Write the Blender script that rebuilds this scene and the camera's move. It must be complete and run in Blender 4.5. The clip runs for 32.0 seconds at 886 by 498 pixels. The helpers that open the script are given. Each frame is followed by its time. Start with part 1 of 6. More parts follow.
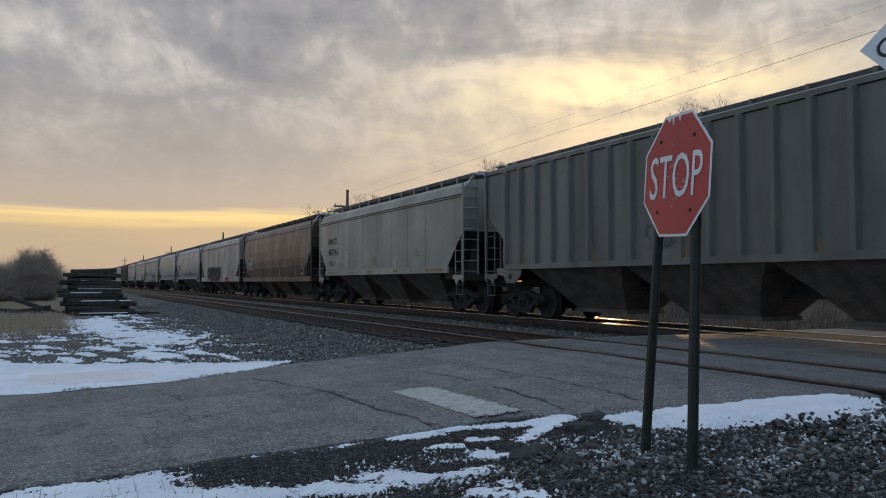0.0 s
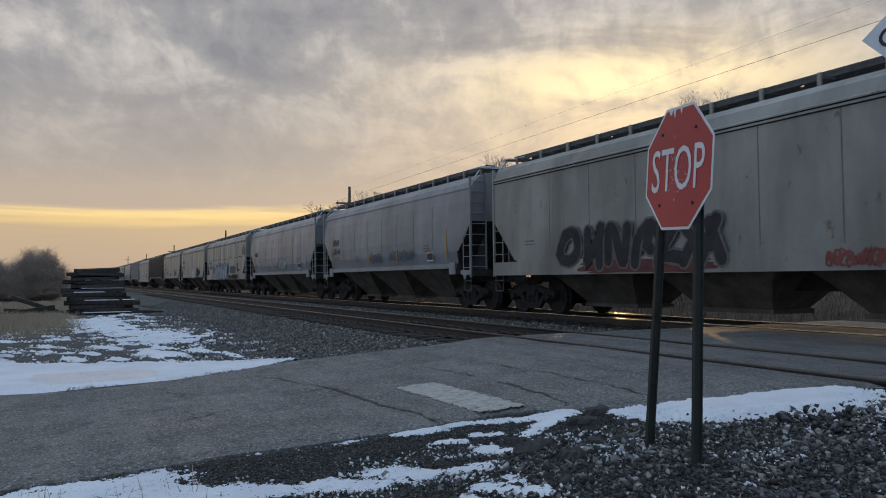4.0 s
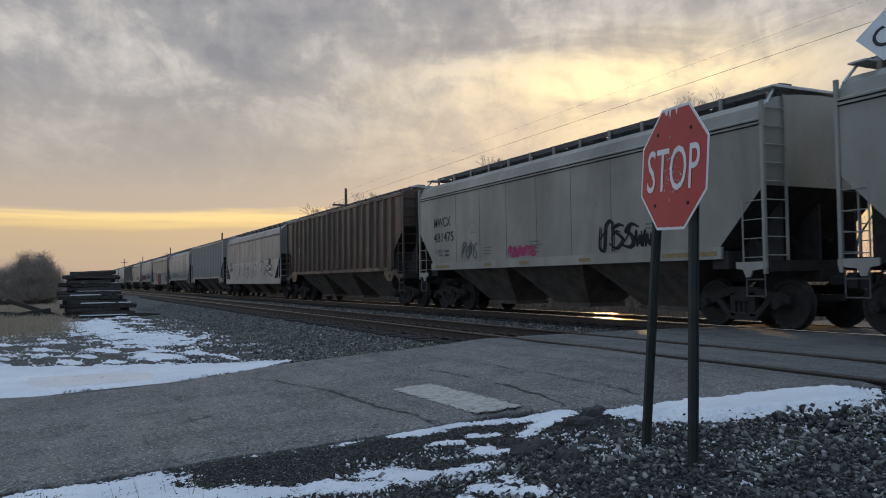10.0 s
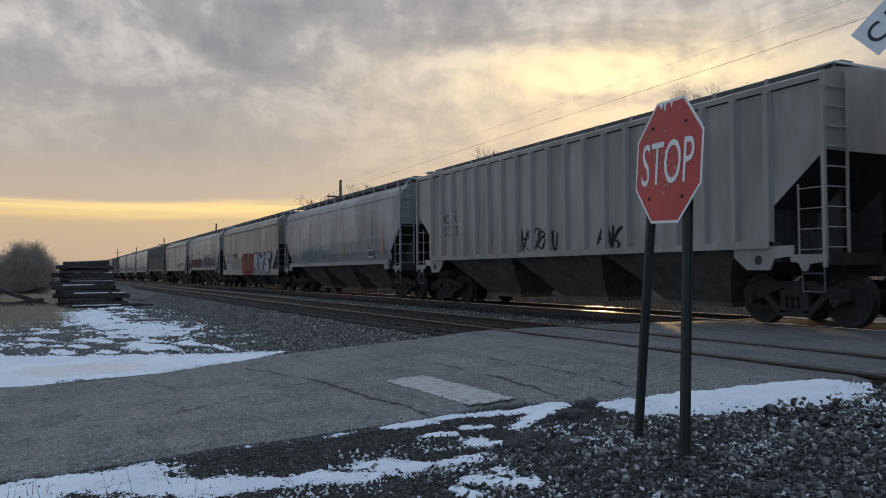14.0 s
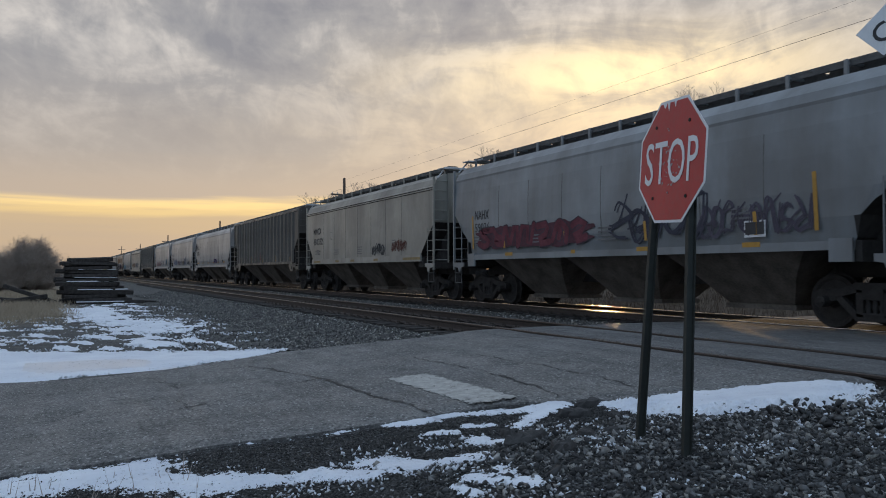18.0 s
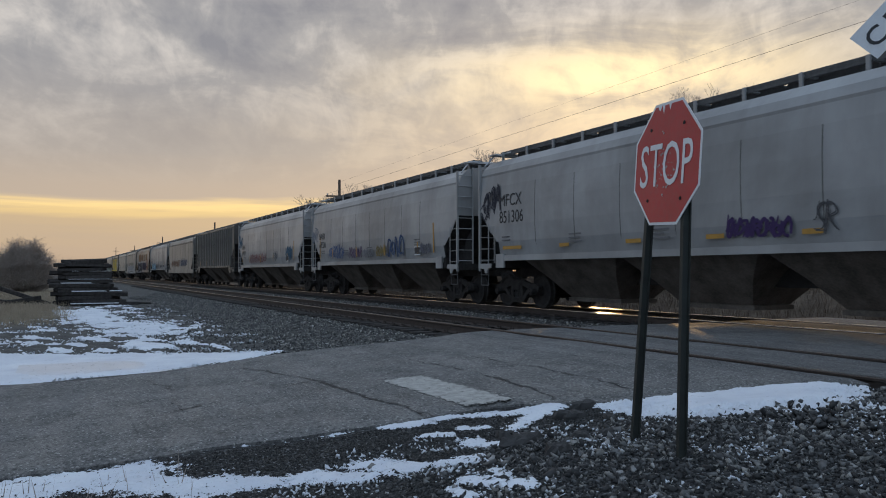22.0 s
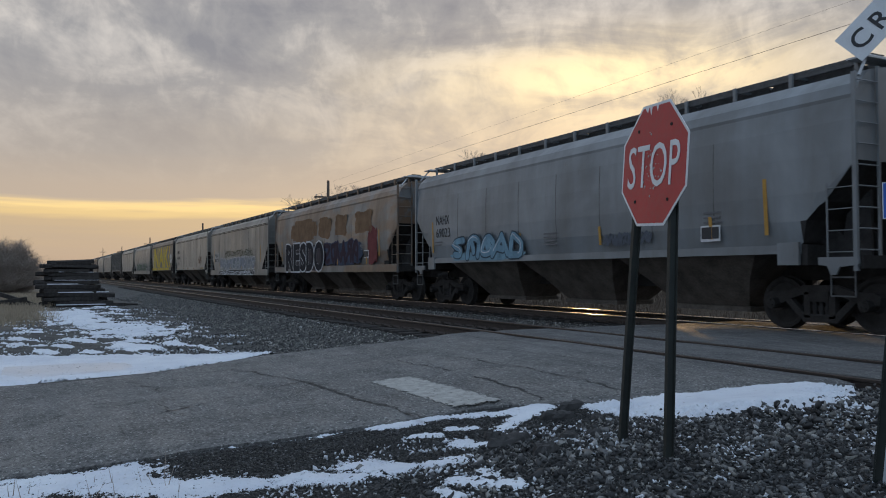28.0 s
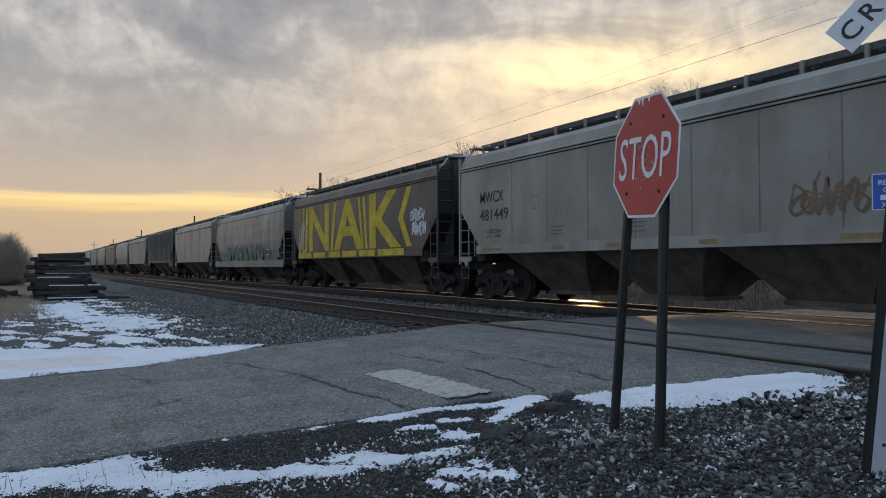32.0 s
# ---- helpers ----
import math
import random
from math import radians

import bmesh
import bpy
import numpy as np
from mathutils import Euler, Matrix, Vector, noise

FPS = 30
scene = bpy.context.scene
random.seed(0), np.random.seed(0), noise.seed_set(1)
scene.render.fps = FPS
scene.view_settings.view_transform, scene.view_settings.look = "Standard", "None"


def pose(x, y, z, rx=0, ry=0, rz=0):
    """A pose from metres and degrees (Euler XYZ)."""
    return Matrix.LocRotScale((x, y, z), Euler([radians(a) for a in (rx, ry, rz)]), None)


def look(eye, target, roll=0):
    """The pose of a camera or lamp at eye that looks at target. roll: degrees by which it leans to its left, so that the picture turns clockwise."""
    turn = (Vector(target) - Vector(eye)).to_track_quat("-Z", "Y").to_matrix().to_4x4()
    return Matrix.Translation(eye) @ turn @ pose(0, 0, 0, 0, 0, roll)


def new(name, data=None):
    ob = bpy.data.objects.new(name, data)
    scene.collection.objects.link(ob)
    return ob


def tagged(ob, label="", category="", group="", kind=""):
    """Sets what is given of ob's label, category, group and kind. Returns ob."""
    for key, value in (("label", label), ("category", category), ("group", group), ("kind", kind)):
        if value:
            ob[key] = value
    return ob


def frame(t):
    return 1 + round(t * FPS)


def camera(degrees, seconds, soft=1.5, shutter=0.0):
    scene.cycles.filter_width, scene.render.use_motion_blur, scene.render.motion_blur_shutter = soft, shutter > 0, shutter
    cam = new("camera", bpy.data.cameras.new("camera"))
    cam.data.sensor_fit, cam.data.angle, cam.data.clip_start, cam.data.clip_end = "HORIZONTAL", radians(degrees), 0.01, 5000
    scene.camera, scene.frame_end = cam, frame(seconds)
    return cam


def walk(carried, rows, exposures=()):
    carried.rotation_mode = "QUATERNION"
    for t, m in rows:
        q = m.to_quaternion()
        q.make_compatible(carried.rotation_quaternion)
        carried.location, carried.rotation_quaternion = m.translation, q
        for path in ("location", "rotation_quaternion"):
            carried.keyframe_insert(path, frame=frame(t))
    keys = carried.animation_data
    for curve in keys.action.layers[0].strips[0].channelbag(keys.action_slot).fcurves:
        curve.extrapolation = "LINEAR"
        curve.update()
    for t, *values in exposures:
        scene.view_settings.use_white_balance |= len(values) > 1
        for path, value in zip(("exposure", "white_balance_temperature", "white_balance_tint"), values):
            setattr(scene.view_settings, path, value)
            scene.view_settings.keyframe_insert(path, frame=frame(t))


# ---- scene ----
cam = camera(58.85, 32.0, soft=1.0, shutter=0.06)
walk(cam, [
    (0, pose(-0.004, 0.000, 1.001, 92.431, -0.000, 63.985)),
    (0.5, pose(-0.009, -0.001, 1.002, 92.677, -0.082, 63.823)),
    (1, pose(-0.012, -0.002, 1.004, 92.799, 0.129, 64.006)),
    (1.5, pose(-0.014, -0.003, 1.005, 92.823, -0.035, 64.046)),
    (2, pose(-0.015, -0.001, 1.007, 92.890, -0.142, 63.773)),
    (2.5, pose(-0.015, 0.003, 1.006, 93.016, -0.013, 63.745)),
    (3, pose(-0.014, 0.008, 1.004, 92.792, 0.193, 63.792)),
    (3.5, pose(-0.013, 0.010, 1.000, 92.460, 0.476, 64.071)),
    (5.5, pose(-0.012, 0.009, 0.998, 91.707, 0.614, 64.361)),
    (6, pose(-0.013, 0.009, 0.997, 91.817, 0.441, 64.396)),
    (6.5, pose(-0.014, 0.010, 0.997, 91.813, 0.620, 64.331)),
    (7, pose(-0.014, 0.011, 0.997, 91.858, 0.729, 64.303)),
    (7.5, pose(-0.013, 0.011, 0.997, 91.950, 0.603, 64.220)),
    (8, pose(-0.013, 0.011, 0.999, 92.075, 0.588, 64.177)),
    (8.5, pose(-0.011, 0.011, 1.000, 92.261, 0.527, 64.101)),
    (9, pose(-0.011, 0.012, 1.000, 92.352, 0.816, 64.159)),
    (9.5, pose(-0.011, 0.014, 0.998, 92.366, 0.791, 64.215)),
    (10, pose(-0.011, 0.015, 0.996, 92.235, 0.808, 63.970)),
    (10.5, pose(-0.011, 0.016, 0.995, 91.998, 0.945, 63.910)),
    (11, pose(-0.012, 0.017, 0.995, 91.647, 0.866, 63.838)),
    (11.5, pose(-0.012, 0.018, 0.996, 91.333, 0.862, 63.708)),
    (12, pose(-0.012, 0.017, 0.996, 91.391, 0.838, 63.748)),
    (12.5, pose(-0.011, 0.015, 0.995, 91.344, 0.813, 63.894)),
    (13, pose(-0.009, 0.013, 0.993, 91.287, 0.400, 63.895)),
    (13.5, pose(-0.010, 0.013, 0.993, 91.481, 0.237, 63.628)),
    (14, pose(-0.010, 0.016, 0.993, 91.672, 0.440, 63.552)),
    (14.5, pose(-0.012, 0.020, 0.993, 91.605, 0.454, 63.561)),
    (16.5, pose(-0.011, 0.020, 0.991, 91.686, 0.265, 63.824)),
    (17, pose(-0.010, 0.019, 0.990, 91.611, 0.330, 63.911)),
    (17.5, pose(-0.010, 0.018, 0.989, 91.562, 0.183, 63.842)),
    (18, pose(-0.010, 0.020, 0.990, 91.577, 0.101, 63.789)),
    (18.5, pose(-0.011, 0.023, 0.990, 91.689, 0.038, 63.797)),
    (19, pose(-0.010, 0.022, 0.989, 91.741, 0.001, 63.853)),
    (19.5, pose(-0.009, 0.019, 0.989, 91.783, -0.180, 63.829)),
    (20, pose(-0.009, 0.015, 0.990, 91.731, -0.281, 63.784)),
    (20.5, pose(-0.010, 0.015, 0.992, 91.742, -0.338, 63.755)),
    (21, pose(-0.011, 0.016, 0.993, 91.801, -0.263, 63.582)),
    (21.5, pose(-0.011, 0.018, 0.994, 91.817, -0.023, 63.453)),
    (22, pose(-0.010, 0.019, 0.993, 91.698, 0.081, 63.432)),
    (22.5, pose(-0.008, 0.018, 0.993, 91.534, 0.096, 63.382)),
    (23, pose(-0.008, 0.019, 0.993, 91.566, 0.090, 63.428)),
    (23.5, pose(-0.008, 0.019, 0.993, 91.643, 0.081, 63.434)),
    (24, pose(-0.006, 0.018, 0.992, 91.750, -0.089, 63.340)),
    (24.5, pose(-0.004, 0.017, 0.992, 91.891, -0.096, 63.113)),
    (25, pose(-0.003, 0.017, 0.991, 91.948, -0.041, 62.978)),
    (25.5, pose(-0.004, 0.019, 0.992, 92.017, 0.040, 62.993)),
    (27.5, pose(-0.005, 0.022, 0.991, 92.051, -0.046, 62.737)),
    (28, pose(-0.006, 0.022, 0.991, 91.775, 0.079, 62.629)),
    (28.5, pose(-0.006, 0.023, 0.990, 91.529, 0.122, 62.526)),
    (29, pose(-0.005, 0.022, 0.989, 91.450, 0.191, 62.461)),
    (29.5, pose(-0.006, 0.025, 0.989, 91.446, 0.126, 62.471)),
    (30, pose(-0.006, 0.026, 0.988, 91.443, 0.168, 62.476)),
    (30.5, pose(-0.008, 0.027, 0.989, 91.376, 0.163, 62.432)),
    (31, pose(-0.006, 0.026, 0.990, 91.334, 0.202, 62.324)),
    (31.5, pose(-0.005, 0.025, 0.991, 91.219, 0.391, 62.181)),
    (32, pose(-0.002, 0.024, 0.991, 91.199, 0.215, 62.089)),
], [(0, 0.0), (6, -0.02), (12, 0.04), (18, 0.04), (25, 0.0), (29, 0.03), (31, 0.09), (32, 0.10)])

# ---- light: an overcast winter sunset, the sun low behind the clouds across the track ----
SUN_AZ = radians(142.25)         # where the glow stands, over the far track
SUN_EL = radians(5.0)
world = bpy.data.worlds.new("sunset_sky")
scene.world = world
world.use_nodes = True


class Nodes:
    """Short hand for building node trees."""

    def __init__(self, tree):
        self.t = tree
        tree.nodes.clear()

    def put(self, v, sock):
        if hasattr(v, "is_output"):
            self.t.links.new(v, sock)
        elif v is not None:
            sock.default_value = v

    def add(self, kind, ins=(), out=0, operation=""):
        n = self.t.nodes.new(kind)
        if operation:
            n.operation = operation
        for i, v in (ins.items() if isinstance(ins, dict) else enumerate(ins)):
            self.put(v, n.inputs[i])
        return n.outputs[out] if len(n.outputs) else None

    def m(self, op, a, b=None, c=None):
        return self.add("ShaderNodeMath", [a, b, c][: 1 + (b is not None) + (c is not None)], operation=op)

    def v(self, op, a, b=None, out=0):
        return self.add("ShaderNodeVectorMath", [a] if b is None else [a, b], out, operation=op)

    def mix(self, f, a, b, mode="MIX"):
        n = self.t.nodes.new("ShaderNodeMix")
        n.data_type, n.blend_type, n.clamp_factor = "RGBA", mode, True
        self.put(f, n.inputs[0])
        self.put(a if hasattr(a, "is_output") else (*a[:3], 1), n.inputs[6])
        self.put(b if hasattr(b, "is_output") else (*b[:3], 1), n.inputs[7])
        return n.outputs[2]

    def ramp(self, f, stops, ease="LINEAR"):
        n = self.t.nodes.new("ShaderNodeValToRGB")
        n.color_ramp.interpolation = ease
        el = n.color_ramp.elements
        while len(el) < len(stops):
            el.new(0.5)
        for e, (p, c) in zip(el, stops):
            e.position = p
            e.color = (c, c, c, 1) if isinstance(c, (int, float)) else (*c, 1)
        self.put(f, n.inputs[0])
        return n.outputs[0]

    def noise(self, vec, scale, detail=4.0, rough=0.55, distort=0.0, out=0):
        return self.add("ShaderNodeTexNoise", {"Vector": vec, "Scale": scale, "Detail": detail, "Roughness": rough, "Distortion": distort}, out)

    def span(self, v, lo, hi, a=0.0, b=1.0):
        return self.add("ShaderNodeMapRange", [v, lo, hi, a, b])

    def scaled(self, vec, s, turn=(0, 0, 0), move=(0, 0, 0)):
        return self.add("ShaderNodeMapping", {0: vec, 1: move, 2: turn, 3: s})


def sky_nodes():
    n = Nodes(world.node_tree)
    way = n.v("NORMALIZE", n.add("ShaderNodeTexCoord"))
    sep = n.t.nodes.new("ShaderNodeSeparateXYZ")
    n.t.links.new(way, sep.inputs[0])
    x, y, z = sep.outputs
    el = n.m("ARCSINE", z)
    c, s = math.cos(SUN_AZ), math.sin(SUN_AZ)
    ahead = n.m("ADD", n.m("MULTIPLY", x, c), n.m("MULTIPLY", y, s))
    side = n.m("ADD", n.m("MULTIPLY", x, s), n.m("MULTIPLY", y, -c))
    az = n.m("ARCTAN2", side, ahead)            # positive to the right of the glow
    # clouds on a flat layer overhead
    up = n.m("ADD", n.m("MAXIMUM", z, 0.0), 0.10)
    flat = n.add("ShaderNodeCombineXYZ", [n.m("DIVIDE", side, up), n.m("DIVIDE", ahead, up), 0.0])
    turned = n.scaled(flat, (1, 1, 1), (0, 0, radians(-14)), (3.1, 1.7, 0))
    big = n.noise(n.scaled(turned, (1.0, 0.45, 1.0)), 1.05, 5.0, 0.55, 0.5)
    fine = n.noise(n.scaled(turned, (1.0, 0.30, 1.0)), 4.2, 6.0, 0.62, 0.35)
    lump = n.noise(n.add("ShaderNodeCombineXYZ", [n.m("MULTIPLY", az, 5.0), n.m("MULTIPLY", el, 13.0), 2.0]), 1.0, 5.0, 0.6, 0.5)
    ripple = n.noise(n.scaled(n.add("ShaderNodeCombineXYZ", [n.m("MULTIPLY", az, 7.0), n.m("MULTIPLY", el, 16.0), 5.0]), (1.9, 0.7, 1.0), (0, 0, radians(38))), 1.6, 6.0, 0.6, 0.4)
    soft = n.m("ADD", n.m("MULTIPLY", lump, 0.32), n.m("ADD", n.m("MULTIPLY", big, 0.24), n.m("ADD", n.m("MULTIPLY", fine, 0.20), n.m("MULTIPLY", ripple, 0.24))))
    cloud = n.span(soft, 0.415, 0.585)
    grey = n.ramp(cloud, [(0.0, (0.252, 0.250, 0.278)), (0.5, (0.352, 0.342, 0.350)), (1.0, (0.60, 0.56, 0.53))])
    # long bars of cloud low over the land
    low = n.add("ShaderNodeCombineXYZ", [n.m("MULTIPLY", az, 1.6), n.m("MULTIPLY", el, 26.0), 0.0])
    bars = n.noise(low, 1.0, 5.0, 0.55, 0.3)
    e2 = n.m("ADD", el, n.m("MULTIPLY", n.m("SUBTRACT", bars, 0.5), 0.060))
    base_band = [(0.0, (0.36, 0.285, 0.235)), (0.12, (0.50, 0.385, 0.29)), (0.22, (0.57, 0.42, 0.27))]
    high_band = [(0.37, (0.50, 0.40, 0.325)), (0.62, (0.44, 0.375, 0.33)), (1.0, (0.37, 0.335, 0.325))]
    lit = n.ramp(n.span(e2, 0.0, 0.26), base_band + [(0.27, (0.80, 0.57, 0.27)), (0.305, (0.98, 0.70, 0.31))] + high_band, "EASE")
    dull = n.ramp(n.span(e2, 0.0, 0.26), base_band + [(0.30, (0.55, 0.42, 0.29))] + high_band, "EASE")
    broken = n.noise(n.add("ShaderNodeCombineXYZ", [n.m("MULTIPLY", az, 3.0), n.m("MULTIPLY", el, 60.0), 7.0]), 1.0, 4.0, 0.55, 0.4)
    band = n.mix(n.span(broken, 0.30, 0.52, 0.15, 1.0), dull, lit)
    west = n.span(n.m("ABSOLUTE", az), 0.72, 1.25, 1.0, 0.0)
    band = n.mix(west, (0.50, 0.50, 0.54), band)
    sky = n.mix(n.span(el, 0.10, 0.27), band, grey)
    # the glow round the hidden sun, broken by the cloud
    def blob(a0, wa, e0, we):
        p = n.m("POWER", n.m("DIVIDE", n.m("SUBTRACT", az, a0), wa), 2.0)
        q = n.m("POWER", n.m("DIVIDE", n.m("SUBTRACT", el, e0), we), 2.0)
        return n.m("EXPONENT", n.m("MULTIPLY", n.m("ADD", p, q), -1.0))
    veil = n.span(n.m("ADD", n.m("MULTIPLY", lump, 0.75), n.m("MULTIPLY", ripple, 0.25)), 0.40, 0.56, 0.22, 1.0)
    wide = n.m("MULTIPLY", blob(0.0, 0.33, 0.175, 0.085), n.span(veil, 0.45, 1.0, 0.35, 1.0))
    core = n.m("MULTIPLY", blob(0.035, 0.205, 0.240, 0.043), veil)
    sky = n.mix(n.m("MULTIPLY", wide, 0.62), sky, (0.84, 0.66, 0.445))
    sky = n.mix(n.m("MULTIPLY", core, 1.0), sky, (1.22, 0.965, 0.56))
    # the open sky behind the clouds, and the brighter, bluer east
    sun = n.t.nodes.new("ShaderNodeTexSky")
    sun.sky_type, sun.sun_disc, sun.sun_elevation, sun.sun_rotation = "NISHITA", False, SUN_EL, math.pi / 2 - SUN_AZ
    sky = n.mix(0.010, sky, n.v("SCALE", sun.outputs[0]))
    east = n.m("MAXIMUM", n.m("MULTIPLY", n.span(ahead, 0.15, -0.6), n.span(el, -0.05, 0.25)), n.span(el, 0.45, 0.95, 0.0, 0.8))
    dim = n.span(el, 0.0, 0.6, 0.62, 1.08)          # the eastern sky darkens towards the land
    sky = n.mix(east, sky, n.v("MULTIPLY", n.v("MULTIPLY", grey, (1.16, 1.66, 2.26)), n.add("ShaderNodeCombineXYZ", [dim, dim, dim])))
    bg = n.add("ShaderNodeBackground", [sky, 1.0])
    n.add("ShaderNodeOutputWorld", [bg])


sky_nodes()
lamp = bpy.data.lights.new("sun", "SUN")
lamp.energy, lamp.angle, lamp.color = 1.7, radians(1.6), (1.0, 0.62, 0.26)
sun_lamp = new("sun", lamp)
sun_lamp.matrix_world = look((0, 0, 0), (-math.cos(SUN_AZ) * math.cos(SUN_EL), -math.sin(SUN_AZ) * math.cos(SUN_EL), -math.sin(SUN_EL)))

# ---- materials ----
def material(name):
    mt = bpy.data.materials.new(name)
    mt.use_nodes = True
    return mt, Nodes(mt.node_tree)


def finish(n, color, rough=0.6, metal=0.0, bump=None, depth=0.01, spec=0.5, coat=0.0):
    ins = {"Base Color": color if hasattr(color, "is_output") else (*color, 1), "Roughness": rough, "Metallic": metal, "Specular IOR Level": spec}
    if bump is not None:
        ins["Normal"] = n.add("ShaderNodeBump", {"Strength": 1.0, "Distance": depth, "Height": bump})
    n.add("ShaderNodeOutputMaterial", [n.add("ShaderNodeBsdfPrincipled", ins)])


def plain(name, color, rough=0.6, metal=0.0, vary=0.25, scale=6.0, depth=0.002, spec=0.5):
    """A paint or metal with blotches at two scales."""
    mt, n = material(name)
    at = n.add("ShaderNodeTexCoord", out=3)
    a, b = n.noise(at, scale, 4), n.noise(at, scale * 9, 3)
    f = n.m("ADD", n.m("MULTIPLY", a, 0.6), n.m("MULTIPLY", b, 0.4))
    dark, light = [c * (1 - vary) for c in color], [min(1, c * (1 + vary)) for c in color]
    finish(n, n.mix(n.span(f, 0.35, 0.65), dark, light), n.span(b, 0.3, 0.7, rough - 0.08, min(1, rough + 0.1)), metal, f, depth, spec)
    return mt


def car_paint(name, base, dirt=(0.10, 0.085, 0.07), wear=0.5, rust=0.15, seed=0.0, second=None, split=0.0, blotch=None):
    """Weathered wagon paint: rain streaks, road film, rust spots; second: another colour below the height split."""
    base = [c * 1.12 for c in base]
    mt, n = material(name)
    at = n.scaled(n.add("ShaderNodeTexCoord", out=3), (1, 1, 1), (0, 0, 0), (seed * 7.3, 0, seed * 3.1))
    raw = n.add("ShaderNodeTexCoord", out=3)
    streaks = n.noise(n.scaled(at, (1.0, 1.0, 0.22)), 1.1, 5, 0.55, 0.4)
    thin = n.noise(n.scaled(at, (5, 5, 0.35)), 1.5, 3, 0.6, 0.3)
    cloud = n.noise(at, 0.45, 5, 0.6, 0.5)
    grain = n.noise(at, 34, 3)
    col = n.mix(n.span(cloud, 0.34, 0.66), [c * 1.10 for c in base], [c * 0.74 for c in base])
    if second:
        sep = n.t.nodes.new("ShaderNodeSeparateXYZ")
        n.t.links.new(raw, sep.inputs[0])
        edge = n.m("ADD", sep.outputs[2], n.m("MULTIPLY", n.m("SUBTRACT", thin, 0.5), 0.05))
        col = n.mix(n.span(edge, split - 0.01, split + 0.01), second, col)
    if blotch:
        col = n.mix(n.span(n.noise(n.scaled(at, (0.5, 1.0, 1.3)), 0.9, 4, 0.6, 0.4), 0.44, 0.56, 0.0, 0.95), col, blotch)
    film = n.m("MULTIPLY", n.span(n.m("ADD", n.m("MULTIPLY", streaks, 0.86), n.m("MULTIPLY", thin, 0.14)), 0.40, 0.66), min(1.0, wear * 1.05))
    col = n.mix(film, col, dirt)
    spot = n.m("MULTIPLY", n.span(n.noise(n.scaled(at, (1.5, 1.5, 0.9)), 2.2, 6, 0.7), 0.66 - 0.10 * rust, 0.74 - 0.08 * rust), min(1, 2.5 * rust))
    col = n.mix(spot, col, (0.11, 0.048, 0.022))
    dents = n.m("ADD", n.m("MULTIPLY", n.noise(at, 1.1, 2), 1.0), n.m("MULTIPLY", grain, 0.04))
    finish(n, col, n.span(n.m("ADD", film, n.m("MULTIPLY", grain, 0.3)), 0.1, 0.9, 0.32, 0.60), 0.0, dents, 0.03, 0.55)
    return mt


def ground_mat():
    mt, n = material("ground_mix")
    at = n.add("ShaderNodeTexCoord", out=3)
    sep = n.t.nodes.new("ShaderNodeSeparateXYZ")
    n.t.links.new(at, sep.inputs[0])
    big, mid, fine = n.noise(at, 0.25, 4), n.noise(at, 2.2, 5, 0.6), n.noise(at, 26, 4, 0.65)
    stones = n.add("ShaderNodeTexVoronoi", {"Vector": at, "Scale": 24.0}, 0)
    sp = n.t.nodes.new("ShaderNodeSeparateColor")
    n.t.links.new(n.add("ShaderNodeTexVoronoi", {"Vector": at, "Scale": 60.0}, 1), sp.inputs[0])
    dirt = n.mix(n.span(mid, 0.35, 0.65), (0.062, 0.060, 0.056), (0.130, 0.125, 0.116))
    dirt = n.mix(n.m("MULTIPLY", n.span(fine, 0.4, 0.6), 0.6), dirt, n.ramp(sp.outputs[0], [(0.0, 0.025), (0.6, 0.09), (1.0, 0.24)]))
    dirt = n.mix(n.m("MULTIPLY", n.span(sep.outputs[0], -9.5, -7.0), n.span(sep.outputs[1], 7.0, 6.0)), dirt, n.ramp(sp.outputs[0], [(0.0, 0.018), (0.7, 0.05), (0.93, 0.10), (1.0, 0.25)]))
    grass = n.mix(n.span(n.noise(n.scaled(at, (1, 1, 1)), 7, 5, 0.7), 0.35, 0.65), (0.14, 0.112, 0.082), (0.28, 0.225, 0.165))
    away = n.span(n.m("ADD", n.m("MULTIPLY", sep.outputs[0], -1), n.m("ADD", n.m("MULTIPLY", big, 14), n.m("MULTIPLY", sep.outputs[1], -2.2))), 31, 40)
    away = n.m("MAXIMUM", away, n.span(n.m("ADD", sep.outputs[1], n.m("MULTIPLY", mid, 1.5)), 16.4, 17.6))
    away = n.m("MULTIPLY", away, n.m("MAXIMUM", n.span(n.m("ADD", sep.outputs[1], mid), 1.6, 0.4), n.span(sep.outputs[1], 15.5, 16.5)))
    col = n.mix(away, dirt, n.mix(n.span(sep.outputs[1], 15.0, 16.0), grass, n.mix(n.span(mid, 0.35, 0.65), (0.085, 0.066, 0.05), (0.15, 0.118, 0.09))))
    h = n.m("ADD", n.m("MULTIPLY", stones, -0.5), n.m("ADD", n.m("MULTIPLY", fine, 0.5), n.m("MULTIPLY", mid, 1.2)))
    finish(n, col, 0.95, 0, h, 0.03, 0.2)
    return mt


